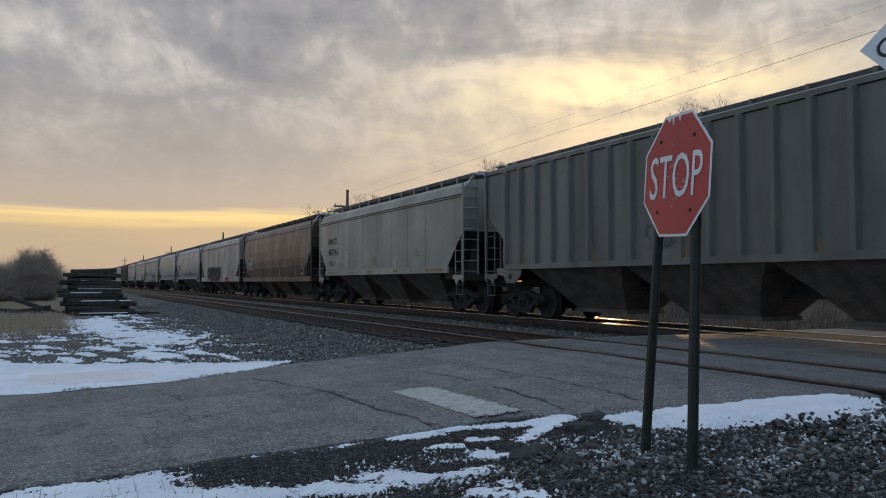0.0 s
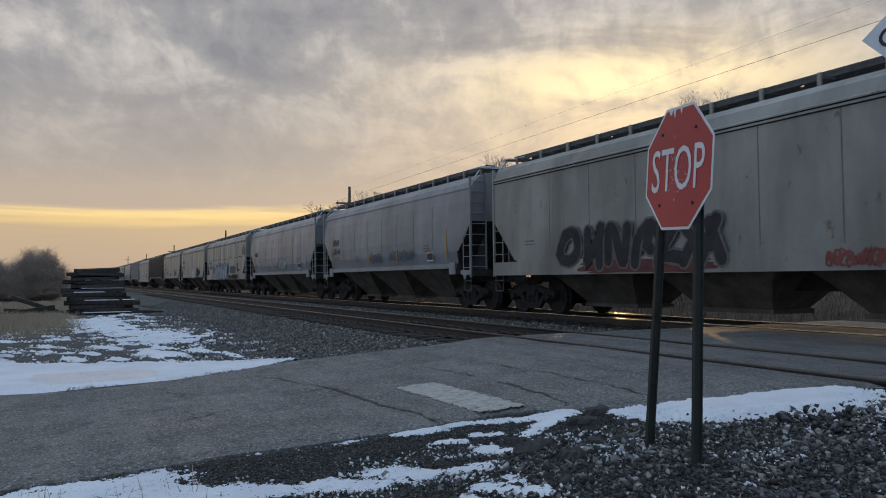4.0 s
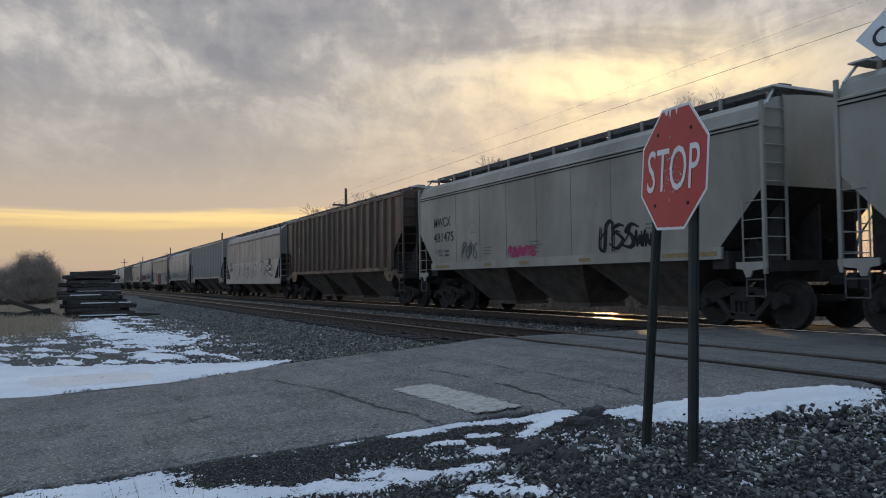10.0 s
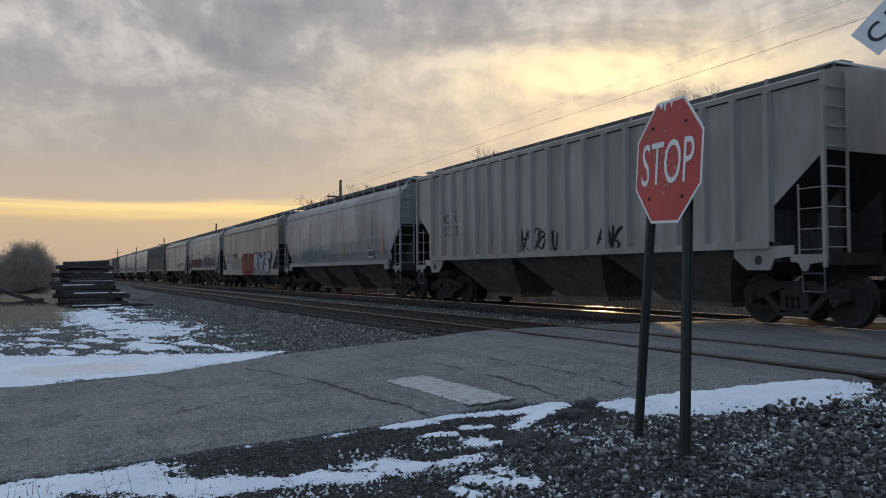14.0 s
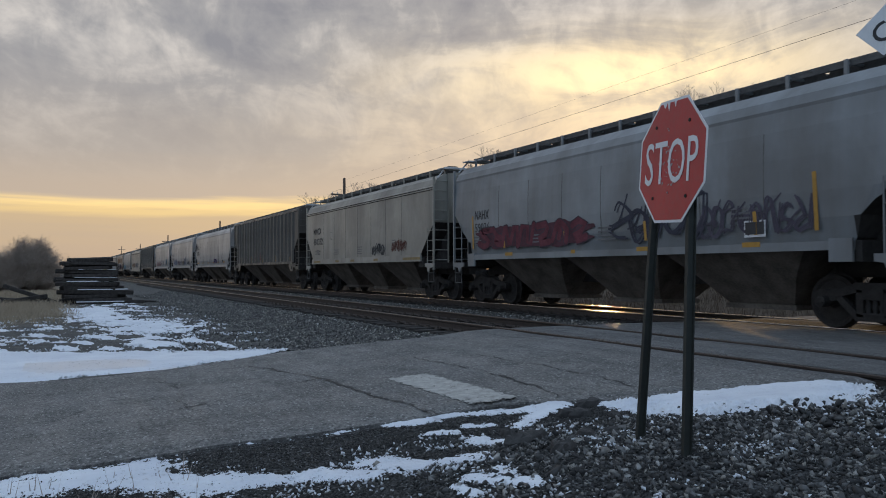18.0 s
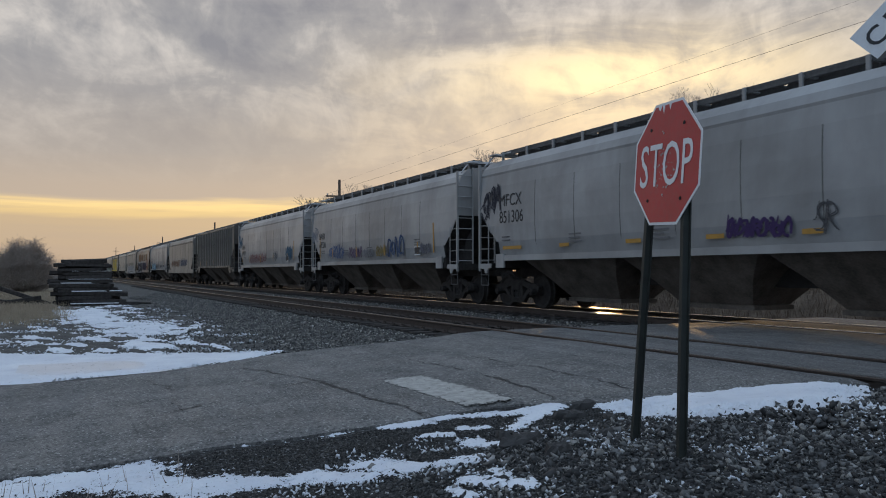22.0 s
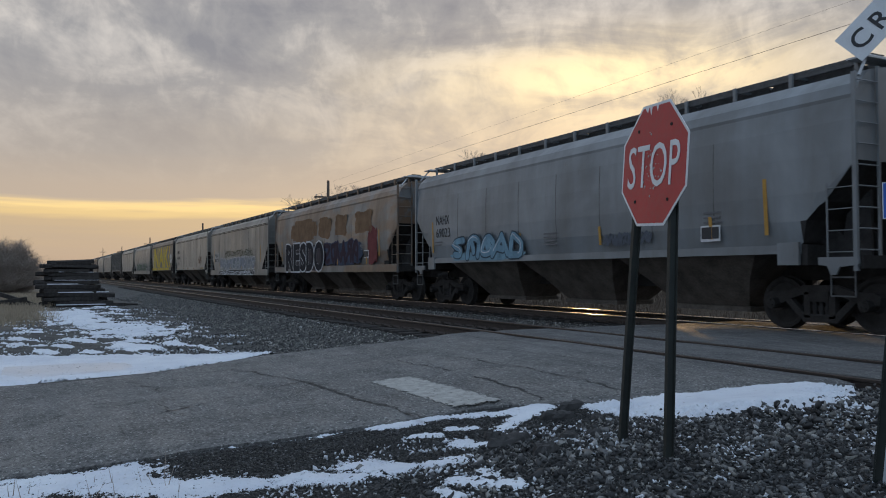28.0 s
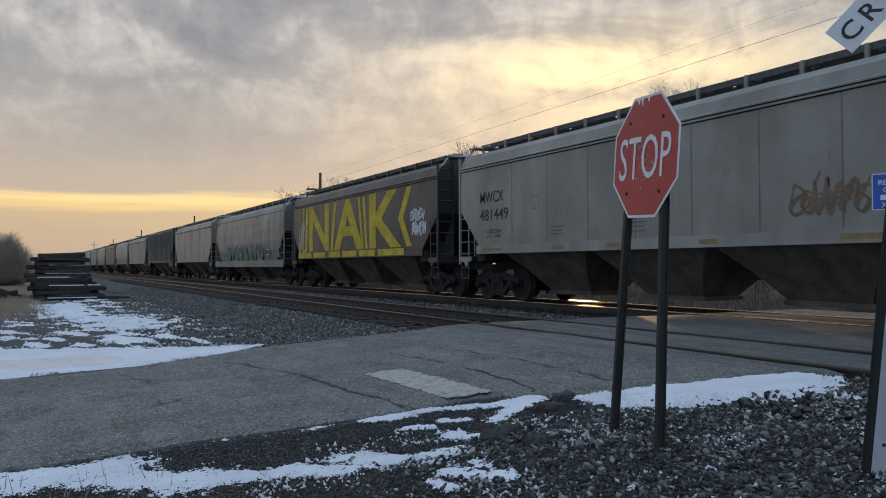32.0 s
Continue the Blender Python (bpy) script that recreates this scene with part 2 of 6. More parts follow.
def asphalt_mat():
    mt, n = material("old_asphalt")
    at = n.add("ShaderNodeTexCoord", out=3)
    big, mid = n.noise(at, 0.5, 5, 0.6, 0.4), n.noise(at, 2.6, 7, 0.68, 0.4)
    pits = n.noise(at, 34.0, 4, 0.7)
    coarse = n.noise(at, 11.0, 6, 0.72, 0.3)
    lane = n.noise(n.scaled(at, (1.3, 0.18, 1)), 1.0, 5, 0.65, 0.6)
    patch = n.noise(n.scaled(at, (0.5, 0.8, 1), (0, 0, 0.6)), 1.3, 2, 0.4, 1.5)
    sp = n.t.nodes.new("ShaderNodeSeparateColor")
    n.t.links.new(n.add("ShaderNodeTexVoronoi", {"Vector": at, "Scale": 70.0}, 1), sp.inputs[0])
    col = n.mix(n.span(big, 0.35, 0.65), (0.122, 0.120, 0.116), (0.196, 0.192, 0.186))
    col = n.mix(n.span(mid, 0.50, 0.64, 0.0, 0.6), col, (0.235, 0.227, 0.215))
    col = n.mix(n.span(mid, 0.48, 0.36, 0.0, 0.7), col, (0.085, 0.083, 0.082))
    col = n.mix(n.span(lane, 0.48, 0.66, 0.0, 0.5), col, (0.090, 0.088, 0.087))
    col = n.mix(n.span(patch, 0.53, 0.55, 0.0, 0.35), col, (0.235, 0.222, 0.205))
    col = n.mix(n.span(coarse, 0.54, 0.66, 0.0, 0.75), col, (0.055, 0.053, 0.053))
    col = n.mix(n.span(pits, 0.52, 0.62, 0.0, 0.75), col, (0.045, 0.043, 0.042))
    col = n.mix(n.span(pits, 0.46, 0.36, 0.0, 0.55), col, (0.33, 0.32, 0.30))
    col = n.mix(n.span(sp.outputs[0], 0.93, 0.97, 0.0, 0.8), col, (0.45, 0.44, 0.42))
    wear = n.noise(n.scaled(at, (0.5, 4.0, 1)), 0.9, 4)
    h = n.m("ADD", n.m("MULTIPLY", pits, -0.5), n.m("ADD", n.m("MULTIPLY", coarse, -0.6), n.m("ADD", n.m("MULTIPLY", mid, 1.0), n.m("MULTIPLY", big, 2))))
    sep = n.t.nodes.new("ShaderNodeSeparateXYZ")
    n.t.links.new(at, sep.inputs[0])
    damp = n.span(n.m("ADD", sep.outputs[1], n.m("MULTIPLY", big, 1.5)), 6.0, 7.6)          # damp where meltwater drains between the tracks
    col = n.mix(n.m("MULTIPLY", damp, 0.55), col, n.v("MULTIPLY", col, (0.55, 0.55, 0.57)))
    rough = n.m("SUBTRACT", n.span(wear, 0.35, 0.65, 0.62, 0.85), n.m("MULTIPLY", damp, 0.10))
    finish(n, col, rough, 0, n.m("MULTIPLY", h, n.span(damp, 0.0, 1.0, 1.0, 0.8)), 0.03, 0.34)
    return mt


def snow_mat():
    mt, n = material("old_snow")
    at = n.add("ShaderNodeTexCoord", out=3)
    a, b = n.noise(at, 1.4, 5, 0.6), n.noise(at, 22, 4, 0.6)
    col = n.mix(n.span(a, 0.35, 0.7), (0.80, 0.82, 0.86), (0.66, 0.68, 0.74))
    col = n.mix(n.span(b, 0.62, 0.72, 0.0, 0.6), col, (0.30, 0.28, 0.27))
    finish(n, col, 0.7, 0, n.m("ADD", n.m("MULTIPLY", a, 3), b), 0.02, 0.3)
    return mt


def stone_mat(name, lo, hi):
    mt, n = material(name)
    at = n.add("ShaderNodeTexCoord", out=3)
    r = n.add("ShaderNodeNewGeometry", out=8)
    col = n.ramp(r, [(0.0, lo), (0.45, [a * 0.8 + b * 0.18 for a, b in zip(lo, hi)]), (0.75, [b * 0.8 for b in hi]), (0.92, [c * k for c, k in zip(hi, (1.45, 1.38, 1.25))]), (1.0, [c * 2.1 for c in hi])])
    b = n.noise(at, 30, 4, 0.6)
    finish(n, n.mix(n.span(b, 0.4, 0.7, 0.0, 0.5), col, (0.06, 0.055, 0.05)), 0.82, 0, b, 0.006, 0.35)
    return mt


GROUND, ASPHALT, SNOW = ground_mat(), asphalt_mat(), snow_mat()
STONE = stone_mat("crushed_stone", (0.022, 0.022, 0.023), (0.215, 0.214, 0.212))
BALLAST = stone_mat("pale_ballast_stone", (0.045, 0.044, 0.043), (0.255, 0.250, 0.238))
GRIT = stone_mat("dark_grit", (0.014, 0.0135, 0.0135), (0.082, 0.080, 0.077))
THICKET = plain("brown_winter_brush", (0.125, 0.097, 0.076), 0.95, 0.0, 0.35, 1.5, 0.0, 0.1)
RAIL_TOP = plain("polished_rail", (0.66, 0.62, 0.58), 0.17, 1.0, 0.08, 20, 0.0005)
RAIL_DULL = plain("dull_rail_head", (0.085, 0.074, 0.068), 0.28, 1.0, 0.3, 15, 0.001)
CHUNK = plain("broken_asphalt", (0.045, 0.043, 0.042), 0.85, 0.0, 0.35, 14, 0.01)
CAR_WHITE = plain("white_car_paint", (0.62, 0.64, 0.66), 0.3, 0.0, 0.05, 3, 0.0)
RUBBER = plain("black_rubber", (0.02, 0.02, 0.02), 0.8, 0.0, 0.2, 9)
GLASSY = plain("dark_car_glass", (0.02, 0.022, 0.025), 0.08, 0.0, 0.05, 3, 0.0)
RAIL = plain("rusty_rail", (0.050, 0.038, 0.032), 0.75, 0.2, 0.35, 12)
TIE = plain("creosoted_timber", (0.052, 0.047, 0.044), 0.92, 0.0, 0.45, 7, 0.012, 0.15)
# grimy steel parts; also the shade painted under the wagon bodies and ends
BLACK = plain("grime_and_shade_black", (0.037, 0.035, 0.034), 0.85, 0.0, 0.35, 6, 0.002, 0.2)
GRIME = plain("grimy_running_gear", (0.034, 0.031, 0.029), 0.88, 0.0, 0.4, 5, 0.002, 0.2)
GALV = plain("galvanised_steel", (0.42, 0.43, 0.44), 0.5, 0.5, 0.2, 8)
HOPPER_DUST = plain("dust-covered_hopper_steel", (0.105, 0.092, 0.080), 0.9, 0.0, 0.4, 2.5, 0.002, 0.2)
# grating and steps; also the shade put into the roof trough
GRATE = plain("dull_grating_and_shade", (0.10, 0.10, 0.10), 0.7, 0.3, 0.3, 8)
POST_GREEN = plain("dark_green_post_paint", (0.016, 0.020, 0.017), 0.6, 0.1, 0.35, 9)
WHITE_PAINT = plain("white_sheeting", (0.72, 0.73, 0.74), 0.5, 0.0, 0.06, 6, 0.0005)
STRIP = plain("dulled_reflective_strip", (0.40, 0.42, 0.45), 0.5, 0.0, 0.12, 6, 0.0005)
SIGN_RED = plain("faded_red_sheeting", (0.40, 0.028, 0.032), 0.42, 0.0, 0.16, 3, 0.0005)
SIGN_BLUE = plain("blue_sheeting", (0.02, 0.10, 0.42), 0.45, 0.0, 0.1, 5, 0.0005)
ROAD_WHITE = plain("worn_road_paint", (0.37, 0.36, 0.335), 0.75, 0.0, 0.38, 11, 0.003)
TAR = plain("dark_tar", (0.028, 0.027, 0.027), 0.7, 0.0, 0.3, 9, 0.003)
BARK = plain("winter_bark", (0.115, 0.085, 0.066), 0.9, 0.0, 0.35, 5, 0.01)
TWIG = plain("bare_twigs", (0.34, 0.285, 0.245), 0.9, 0.0, 0.3, 3, 0.0)
DRY = plain("dry_grass", (0.36, 0.295, 0.215), 0.9, 0.0, 0.35, 4, 0.0)
WIRE = plain("dark_cable", (0.05, 0.045, 0.045), 0.6, 0.0, 0.1, 3, 0.0)
POLE_WOOD = plain("weathered_pole_wood", (0.13, 0.10, 0.08), 0.9, 0.0, 0.3, 4, 0.01)
YELLOW = plain("yellow_reflective_tape", (0.39, 0.205, 0.03), 0.5, 0.0, 0.15, 9, 0.0)
OCHRE = plain("dirty_ochre_tape", (0.23, 0.165, 0.07), 0.6, 0.0, 0.3, 6, 0.0)
DECAL = plain("black_stencil_paint", (0.030, 0.030, 0.033), 0.6, 0.0, 0.2, 9, 0.0)
DECAL_GREY = plain("faded_stencil_paint", (0.12, 0.12, 0.125), 0.6, 0.0, 0.3, 9, 0.0)
DECAL_WHITE = plain("white_stencil_paint", (0.62, 0.62, 0.62), 0.6, 0.0, 0.15, 9, 0.0)


# ---- mesh helpers ----
def part(name, bm, mat, parent=None, label="", smooth=False):
    me = bpy.data.meshes.new(name)
    bm.to_mesh(me)
    bm.free()
    me.materials.append(mat)
    if smooth:
        me.polygons.foreach_set("use_smooth", [True] * len(me.polygons))
    return hang(name, me, parent, label)


def hang(name, me, parent=None, label="", at=None):
    ob = new(name, me)
    if parent is not None:
        ob.parent = parent
    if at is not None:
        ob.matrix_basis = at
    return tagged(ob, label)


def thing(name, label, category, at=None, group="", kind=""):
    ob = new(name)
    ob.empty_display_size = 0.2
    if at is not None:
        ob.matrix_basis = at
    return tagged(ob, label, category, group, kind)


def box(bm, x0, x1, y0, y1, z0, z1, m=None):
    vs = [bm.verts.new((x, y, z)) for z in (z0, z1) for x, y in ((x0, y0), (x1, y0), (x1, y1), (x0, y1))]
    for f in ((3, 2, 1, 0), (4, 5, 6, 7), (0, 1, 5, 4), (1, 2, 6, 5), (2, 3, 7, 6), (3, 0, 4, 7)):
        bm.faces.new([vs[i] for i in f])
    if m is not None:
        bmesh.ops.transform(bm, matrix=m, verts=vs)
    return vs


def boxes(*rows):
    bm = bmesh.new()
    for r in rows:
        box(bm, *r)
    return bm


def rod(bm, a, b, r, sides=8, r2=None):
    """A round bar from a to b."""
    a, b = Vector(a), Vector(b)
    turn = (b - a).to_track_quat("Z", "Y").to_matrix()
    rings = []
    for p, q in ((a, r), (b, r if r2 is None else r2)):
        rings.append([bm.verts.new(p + turn @ Vector((q * math.cos(2 * math.pi * i / sides), q * math.sin(2 * math.pi * i / sides), 0))) for i in range(sides)])
    for i in range(sides):
        j = (i + 1) % sides
        bm.faces.new((rings[0][i], rings[0][j], rings[1][j], rings[1][i]))
    bm.faces.new(rings[0][::-1])
    bm.faces.new(rings[1])


def rods(rows, r, sides=6):
    bm = bmesh.new()
    for a, b in rows:
        rod(bm, a, b, r, sides)
    return bm


def prism(bm, outline, y0, y1):
    """A flat outline in x and z, given depth in y."""
    a = [bm.verts.new((x, y0, z)) for x, z in outline]
    b = [bm.verts.new((x, y1, z)) for x, z in outline]
    k = len(outline)
    for i in range(k):
        j = (i + 1) % k
        bm.faces.new((a[i], a[j], b[j], b[i]))
    bm.faces.new(a[::-1])
    bm.faces.new(b)
    bmesh.ops.recalc_face_normals(bm, faces=bm.faces)
    return bm


TEXTS = {}


def words(text, size, mat, deep=0.002, bold=0.0, spacing=1.0):
    """Lettering as a mesh, standing in x and z, facing -y; its lower left corner at the origin."""
    key = (text, size, mat.name, bold, spacing)
    if key not in TEXTS:
        cu = bpy.data.curves.new("lettering", "FONT")
        cu.body, cu.size, cu.extrude, cu.resolution_u, cu.offset, cu.space_character = text, size, deep, 3, bold, spacing
        ob = bpy.data.objects.new("lettering", cu)
        me = bpy.data.meshes.new_from_object(ob)
        me.transform(Matrix.Rotation(math.pi / 2, 4, "X"))
        me.materials.clear()
        me.materials.append(mat)
        bpy.data.objects.remove(ob)
        TEXTS[key] = me
    return TEXTS[key]


def sheet(name, xs, ys, height, mat):
    """A ground sheet over the grid xs, ys."""
    me = bpy.data.meshes.new(name)
    nx, ny = len(xs), len(ys)
    co = [(x, y, height(x, y)) for y in ys for x in xs]
    me.from_pydata(co, [], [(j * nx + i, j * nx + i + 1, (j + 1) * nx + i + 1, (j + 1) * nx + i) for j in range(ny - 1) for i in range(nx - 1)])
    me.materials.append(mat)
    me.polygons.foreach_set("use_smooth", [True] * len(me.polygons))
    return me


def nz(x, y, s, k=0.0):
    return noise.noise(Vector((x * s + k, y * s - k, k)))

# ---- ground, road and track ----
NEAR, FAR = 7.75, 12.85                       # centre lines of the two tracks
ROAD_L, ROAD_R = -11.65, -5.55                # the road's edges where it nears the track


def smooth(a, b, x):
    t = min(1.0, max(0.0, (x - a) / (b - a)))
    return t * t * (3 - 2 * t)


def road_edges(y):
    """The road's two edges, in x, at y."""
    l = ROAD_L + 0.55 * smooth(3.2, 1.3, y) - 0.9 * smooth(0.6, -1.6, y) - 0.5 * smooth(5, 8, y) + 0.10 * nz(y, 0, 1.1, 3)
    r = ROAD_R - 0.56 * smooth(4.8, 3.6, y) - 0.16 * smooth(1.9, 1.2, y) + 0.75 * smooth(4.2, 7.0, y) + 0.06 * nz(y, 0, 1.6, 9) + 0.03 * nz(y, 0, 6.0, 9)
    return l, r


def road_z(y):
    return -0.02 - 0.060 * max(0.0, 6.2 - y) * (1 - 0.35 * smooth(0, -12, y)) - 0.05 * max(0, y - 15.5)


def land_z(x, y):
    """The land without the road."""
    road = road_z(y) - 0.05
    field = -0.47 + 0.05 * nz(x, y, 0.18) + 0.03 * nz(x, y, 0.9) - 0.5 * smooth(-40, -120, x)
    shoulder = -0.24 - 0.34 * smooth(6.3, 4.6, y) if y < 10 else -0.24 - 0.35 * smooth(14.7, 16.0, y) + 1.05 * smooth(16.4, 20.5, y) - 0.8 * smooth(26, 60, y) + 0.08 * nz(x, y, 0.7, 6) * smooth(16, 18, y)
    left = max(field, shoulder) if y < 10 else shoulder
    # the heap of stone on the near side of the road
    bank = road - 0.0 + 0.15 * smooth(-5.3, -3.9, x) * smooth(1.0, 2.9, y) * (1 - 0.4 * smooth(4.0, 6.0, y)) + 0.03 * nz(x, y, 1.7, 4) - 0.12 * smooth(-0.5, 0.5, -y)
    if y > 6.4:
        bank = shoulder
    k = smooth(-11.2, -12.4, x)
    m = smooth(-5.75, -5.25, x)
    z = k * left + m * bank + (1 - k - m) * road
    if 6.2 < y < 14.8:
        z = min(z, -0.24) if not -12.3 < x < -4.6 else -0.28
    return z


def grid_lines(fine0, fine1, step, far0, far1):
    v = [fine0 + i * step for i in range(int((fine1 - fine0) / step) + 1)]
    s, a = step, v[0]
    lo = []
    while a > far0:
        s *= 1.18
        a -= s
        lo.append(a)
    s, a = step, v[-1]
    hi = []
    while a < far1:
        s *= 1.18
        a += s
        hi.append(a)
    return lo[::-1] + v + hi


ground = new("ground", sheet("ground", grid_lines(-15, 1.5, 0.14, -3000, 3000), grid_lines(-2.5, 16.5, 0.14, -3000, 3000), land_z, GROUND))
tagged(ground, "frozen dirt, gravel and dry winter grass", "ground", kind="structure")


def road_slab(name, y0, y1, step, parent=None, inset=0.0):
    """A stretch of road with real thickness, between two heights across the track."""
    bm = bmesh.new()
    rows = []
    k = max(1, round((y1 - y0) / step))
    for j in range(k + 1):
        y = y0 + (y1 - y0) * j / k
        l, r = road_edges(y)
        l, r = l + inset, r - inset
        n = 36
        rows.append([bm.verts.new((l + (r - l) * i / n + (0.0 if 0 < i < n else 0.05 * nz(i, y, 2.3, 5)), y,
                                   road_z(y) + 0.012 * nz(l + (r - l) * i / n, y, 0.8) - (0.03 if i in (0, n) else 0.0))) for i in range(n + 1)])
    for a, b in zip(rows, rows[1:]):
        for i in range(len(a) - 1):
            bm.faces.new((a[i], a[i + 1], b[i + 1], b[i]))
    rim = [e for e in bm.edges if e.is_boundary]
    side = bmesh.ops.extrude_edge_only(bm, edges=rim)["geom"]
    bmesh.ops.translate(bm, vec=(0, 0, -0.16), verts=[v for v in side if isinstance(v, bmesh.types.BMVert)])
    bmesh.ops.recalc_face_normals(bm, faces=bm.faces)
    ob = part(name, bm, ASPHALT, parent)
    return ob


road = tagged(road_slab("road", -40, NEAR - 0.88, 0.25), "cracked grey asphalt road climbing to the crossing", "road", kind="structure")
CROSS = [(NEAR - 0.62, NEAR + 0.62), (NEAR + 0.86, FAR - 0.88), (FAR - 0.62, FAR + 0.62), (FAR + 0.88, 15.6)]
for y0, y1 in CROSS:
    tagged(road_slab("crossing_slab", y0, y1, 0.35, road, 0.05), "worn asphalt crossing panel between the rails")


def rail_profile():
    """Section of a rail: a softly crowned head, web and foot."""
    crown = [(0.004 + 0.004 * i, -((0.004 + 0.004 * i) ** 2) / 0.50) for i in range(6)]
    half = crown + [(0.029, -0.0026), (0.033, -0.0052), (0.0360, -0.0095), (0.037, -0.014), (0.034, -0.036), (0.009, -0.048), (0.009, -0.135), (0.066, -0.155), (0.070, -0.168)]
    return half + [(-y, z) for y, z in reversed(half)]


def rail(y, parent, top, label):
    bm = bmesh.new()
    pr = rail_profile()
    xs = [-700, -60, -30, -15, -5, 5, 60, 500]
    rings = [[bm.verts.new((x, y + a, b)) for a, b in pr] for x in xs]
    for p, q in zip(rings, rings[1:]):
        for i in range(len(pr)):
            j = (i + 1) % len(pr)
            f = bm.faces.new((p[i], p[j], q[j], q[i]))
            f.material_index = 1 if pr[i][1] > -0.0145 and pr[j][1] > -0.0145 else 0
            f.smooth = f.material_index == 1
    bmesh.ops.recalc_face_normals(bm, faces=bm.faces)
    ob = part("rail", bm, RAIL, parent, label)
    ob.data.materials.append(top)


def track(y, name, label, top, how):
    t = thing(name, label, "railway track", kind="structure")
    for s in (-1, 1):
        rail(y + s * 0.7525, t, top, how)
    sleeper = bmesh.new()
    box(sleeper, -0.115, 0.115, -1.295, 1.295, -0.35, -0.172)
    bmesh.ops.bevel(sleeper, geom=sleeper.edges[:], offset=0.012, segments=1, affect="EDGES")
    first = part("sleeper", sleeper, TIE, t)
    me = first.data
    rng = random.Random(int(y * 10))
    i, x = 0, -75.0
    first.matrix_basis = pose(x, y, 0)
    while x < 14:
        x += 0.52
        if -12.4 < x < -4.4:
            continue
        hang("sleeper", me, t, at=pose(x + rng.uniform(-0.03, 0.03), y + rng.uniform(-0.05, 0.05), rng.uniform(-0.012, 0.006), 0, 0, rng.uniform(-1.5, 1.5)))
    return t


near_track = track(NEAR, "near_track", "empty siding of rusty rails on worn timber sleepers", RAIL_DULL, "rusty little-used rail")
far_track = track(FAR, "far_track", "main track with polished rails under the freight train", RAIL_TOP, "rusty steel rail with a polished head")


# crushed stone: real stones, many to a mesh
def stone_shapes(rng):
    """Sharp broken stones: hulls round a few points."""
    out = []
    for _ in range(14):
        bm = bmesh.new()
        sq = (rng.uniform(0.9, 1.35), rng.uniform(0.6, 1.0), rng.uniform(0.5, 0.9))
        for _ in range(7):
            v = Vector((rng.gauss(0, 1), rng.gauss(0, 1), rng.gauss(0, 1))).normalized() * rng.uniform(0.8, 1.1)
            bm.verts.new((v.x * sq[0], v.y * sq[1], v.z * sq[2]))
        hull = bmesh.ops.convex_hull(bm, input=bm.verts)
        bmesh.ops.delete(bm, geom=[v for v in bm.verts if not v.link_faces], context="VERTS")
        bmesh.ops.triangulate(bm, faces=bm.faces)
        bmesh.ops.recalc_face_normals(bm, faces=bm.faces)
        bm.verts.index_update()
        out.append((np.array([v.co[:] for v in bm.verts]), np.array([[v.index for v in f.verts] for f in bm.faces])))
        bm.free()
    return out


SHAPES = stone_shapes(random.Random(3))


def stones(name, label, spots, mat=None):
    """One mesh of stones; spots: x, y, z, size."""
    rng = np.random.RandomState(len(spots))
    cos, faces, at = [], [], 0
    for x, y, z, s in spots:
        co, fa = SHAPES[rng.randint(len(SHAPES))]
        e = Euler(rng.uniform(-0.9, 0.9, 2).tolist() + [rng.uniform(0, 6.28)]).to_matrix()
        cos.append(co @ np.array(e).T * s + (x, y, z))
        faces.append(fa + at)
        at += len(co)
    co, fa = np.concatenate(cos), np.concatenate(faces)
    me = bpy.data.meshes.new(name)
    me.vertices.add(len(co))
    me.vertices.foreach_set("co", co.ravel())
    me.loops.add(fa.size)
    me.loops.foreach_set("vertex_index", fa.ravel())
    me.polygons.add(len(fa))
    me.polygons.foreach_set("loop_start", np.arange(0, fa.size, 3))
    me.update(calc_edges=True)
    me.materials.append(mat or STONE)
    return tagged(new(name, me), label, "gravel", kind="stuff")


def scatter(seed, n, x0, x1, y0, y1, size, want=None, power=1.0, near=None):
    rng = random.Random(seed)
    out = []
    while len(out) < n:
        u = rng.random() ** power
        x, y = x1 + (x0 - x1) * u, rng.uniform(y0, y1)
        if want is not None and rng.random() > want(x, y):
            continue
        s = rng.uniform(*size) * (1 if rng.random() < 0.9 else 1.5)
        out.append((x, y, land_z(x, y) + s * 0.25, s))
    return out


def off_road(x, y):
    l, r = road_edges(y)
    return 0.0 if l - 0.15 < x < r + 0.1 else 1.0


def bank_want(x, y):
    if off_road(x, y) == 0:
        return 0.0
    return (0.25 + 0.75 * smooth(1.6, 2.8, y + 0.35 * (x + 3.5) + 0.5 * nz(x, y, 0.9, 7))) * (0.10 + 0.90 * smooth(-4.95, -4.15, x + 0.6 * nz(x, y, 1.1, 8)))


stones("bank_gravel", "loose crushed grey stone heaped beside the road", scatter(11, 30000, -5.45, 0.6, 1.7, 6.9, (0.007, 0.019), bank_want)
       + scatter(31, 12500, -5.2, 0.6, 1.9, 6.9, (0.017, 0.031), bank_want))
stones("fine_gravel", "fine gravel and grit on the road shoulder", scatter(12, 60000, -6.7, -3.0, -0.8, 4.6, (0.003, 0.011), off_road), GRIT)
stones("ballast", "grey crushed stone ballast round the sleepers",
       scatter(13, 26000, -52, -11.8, 4.1, 6.9, (0.014, 0.032), None, 1.7) + scatter(14, 13000, -48, -11.2, 9.3, 11.9, (0.016, 0.036), None, 1.6)
       + scatter(15, 2500, -48, -12.3, 7.0, 8.5, (0.024, 0.05), None, 1.5) + scatter(17, 1500, -4.6, 6, 8.3, 12.0, (0.026, 0.05)), BALLAST)
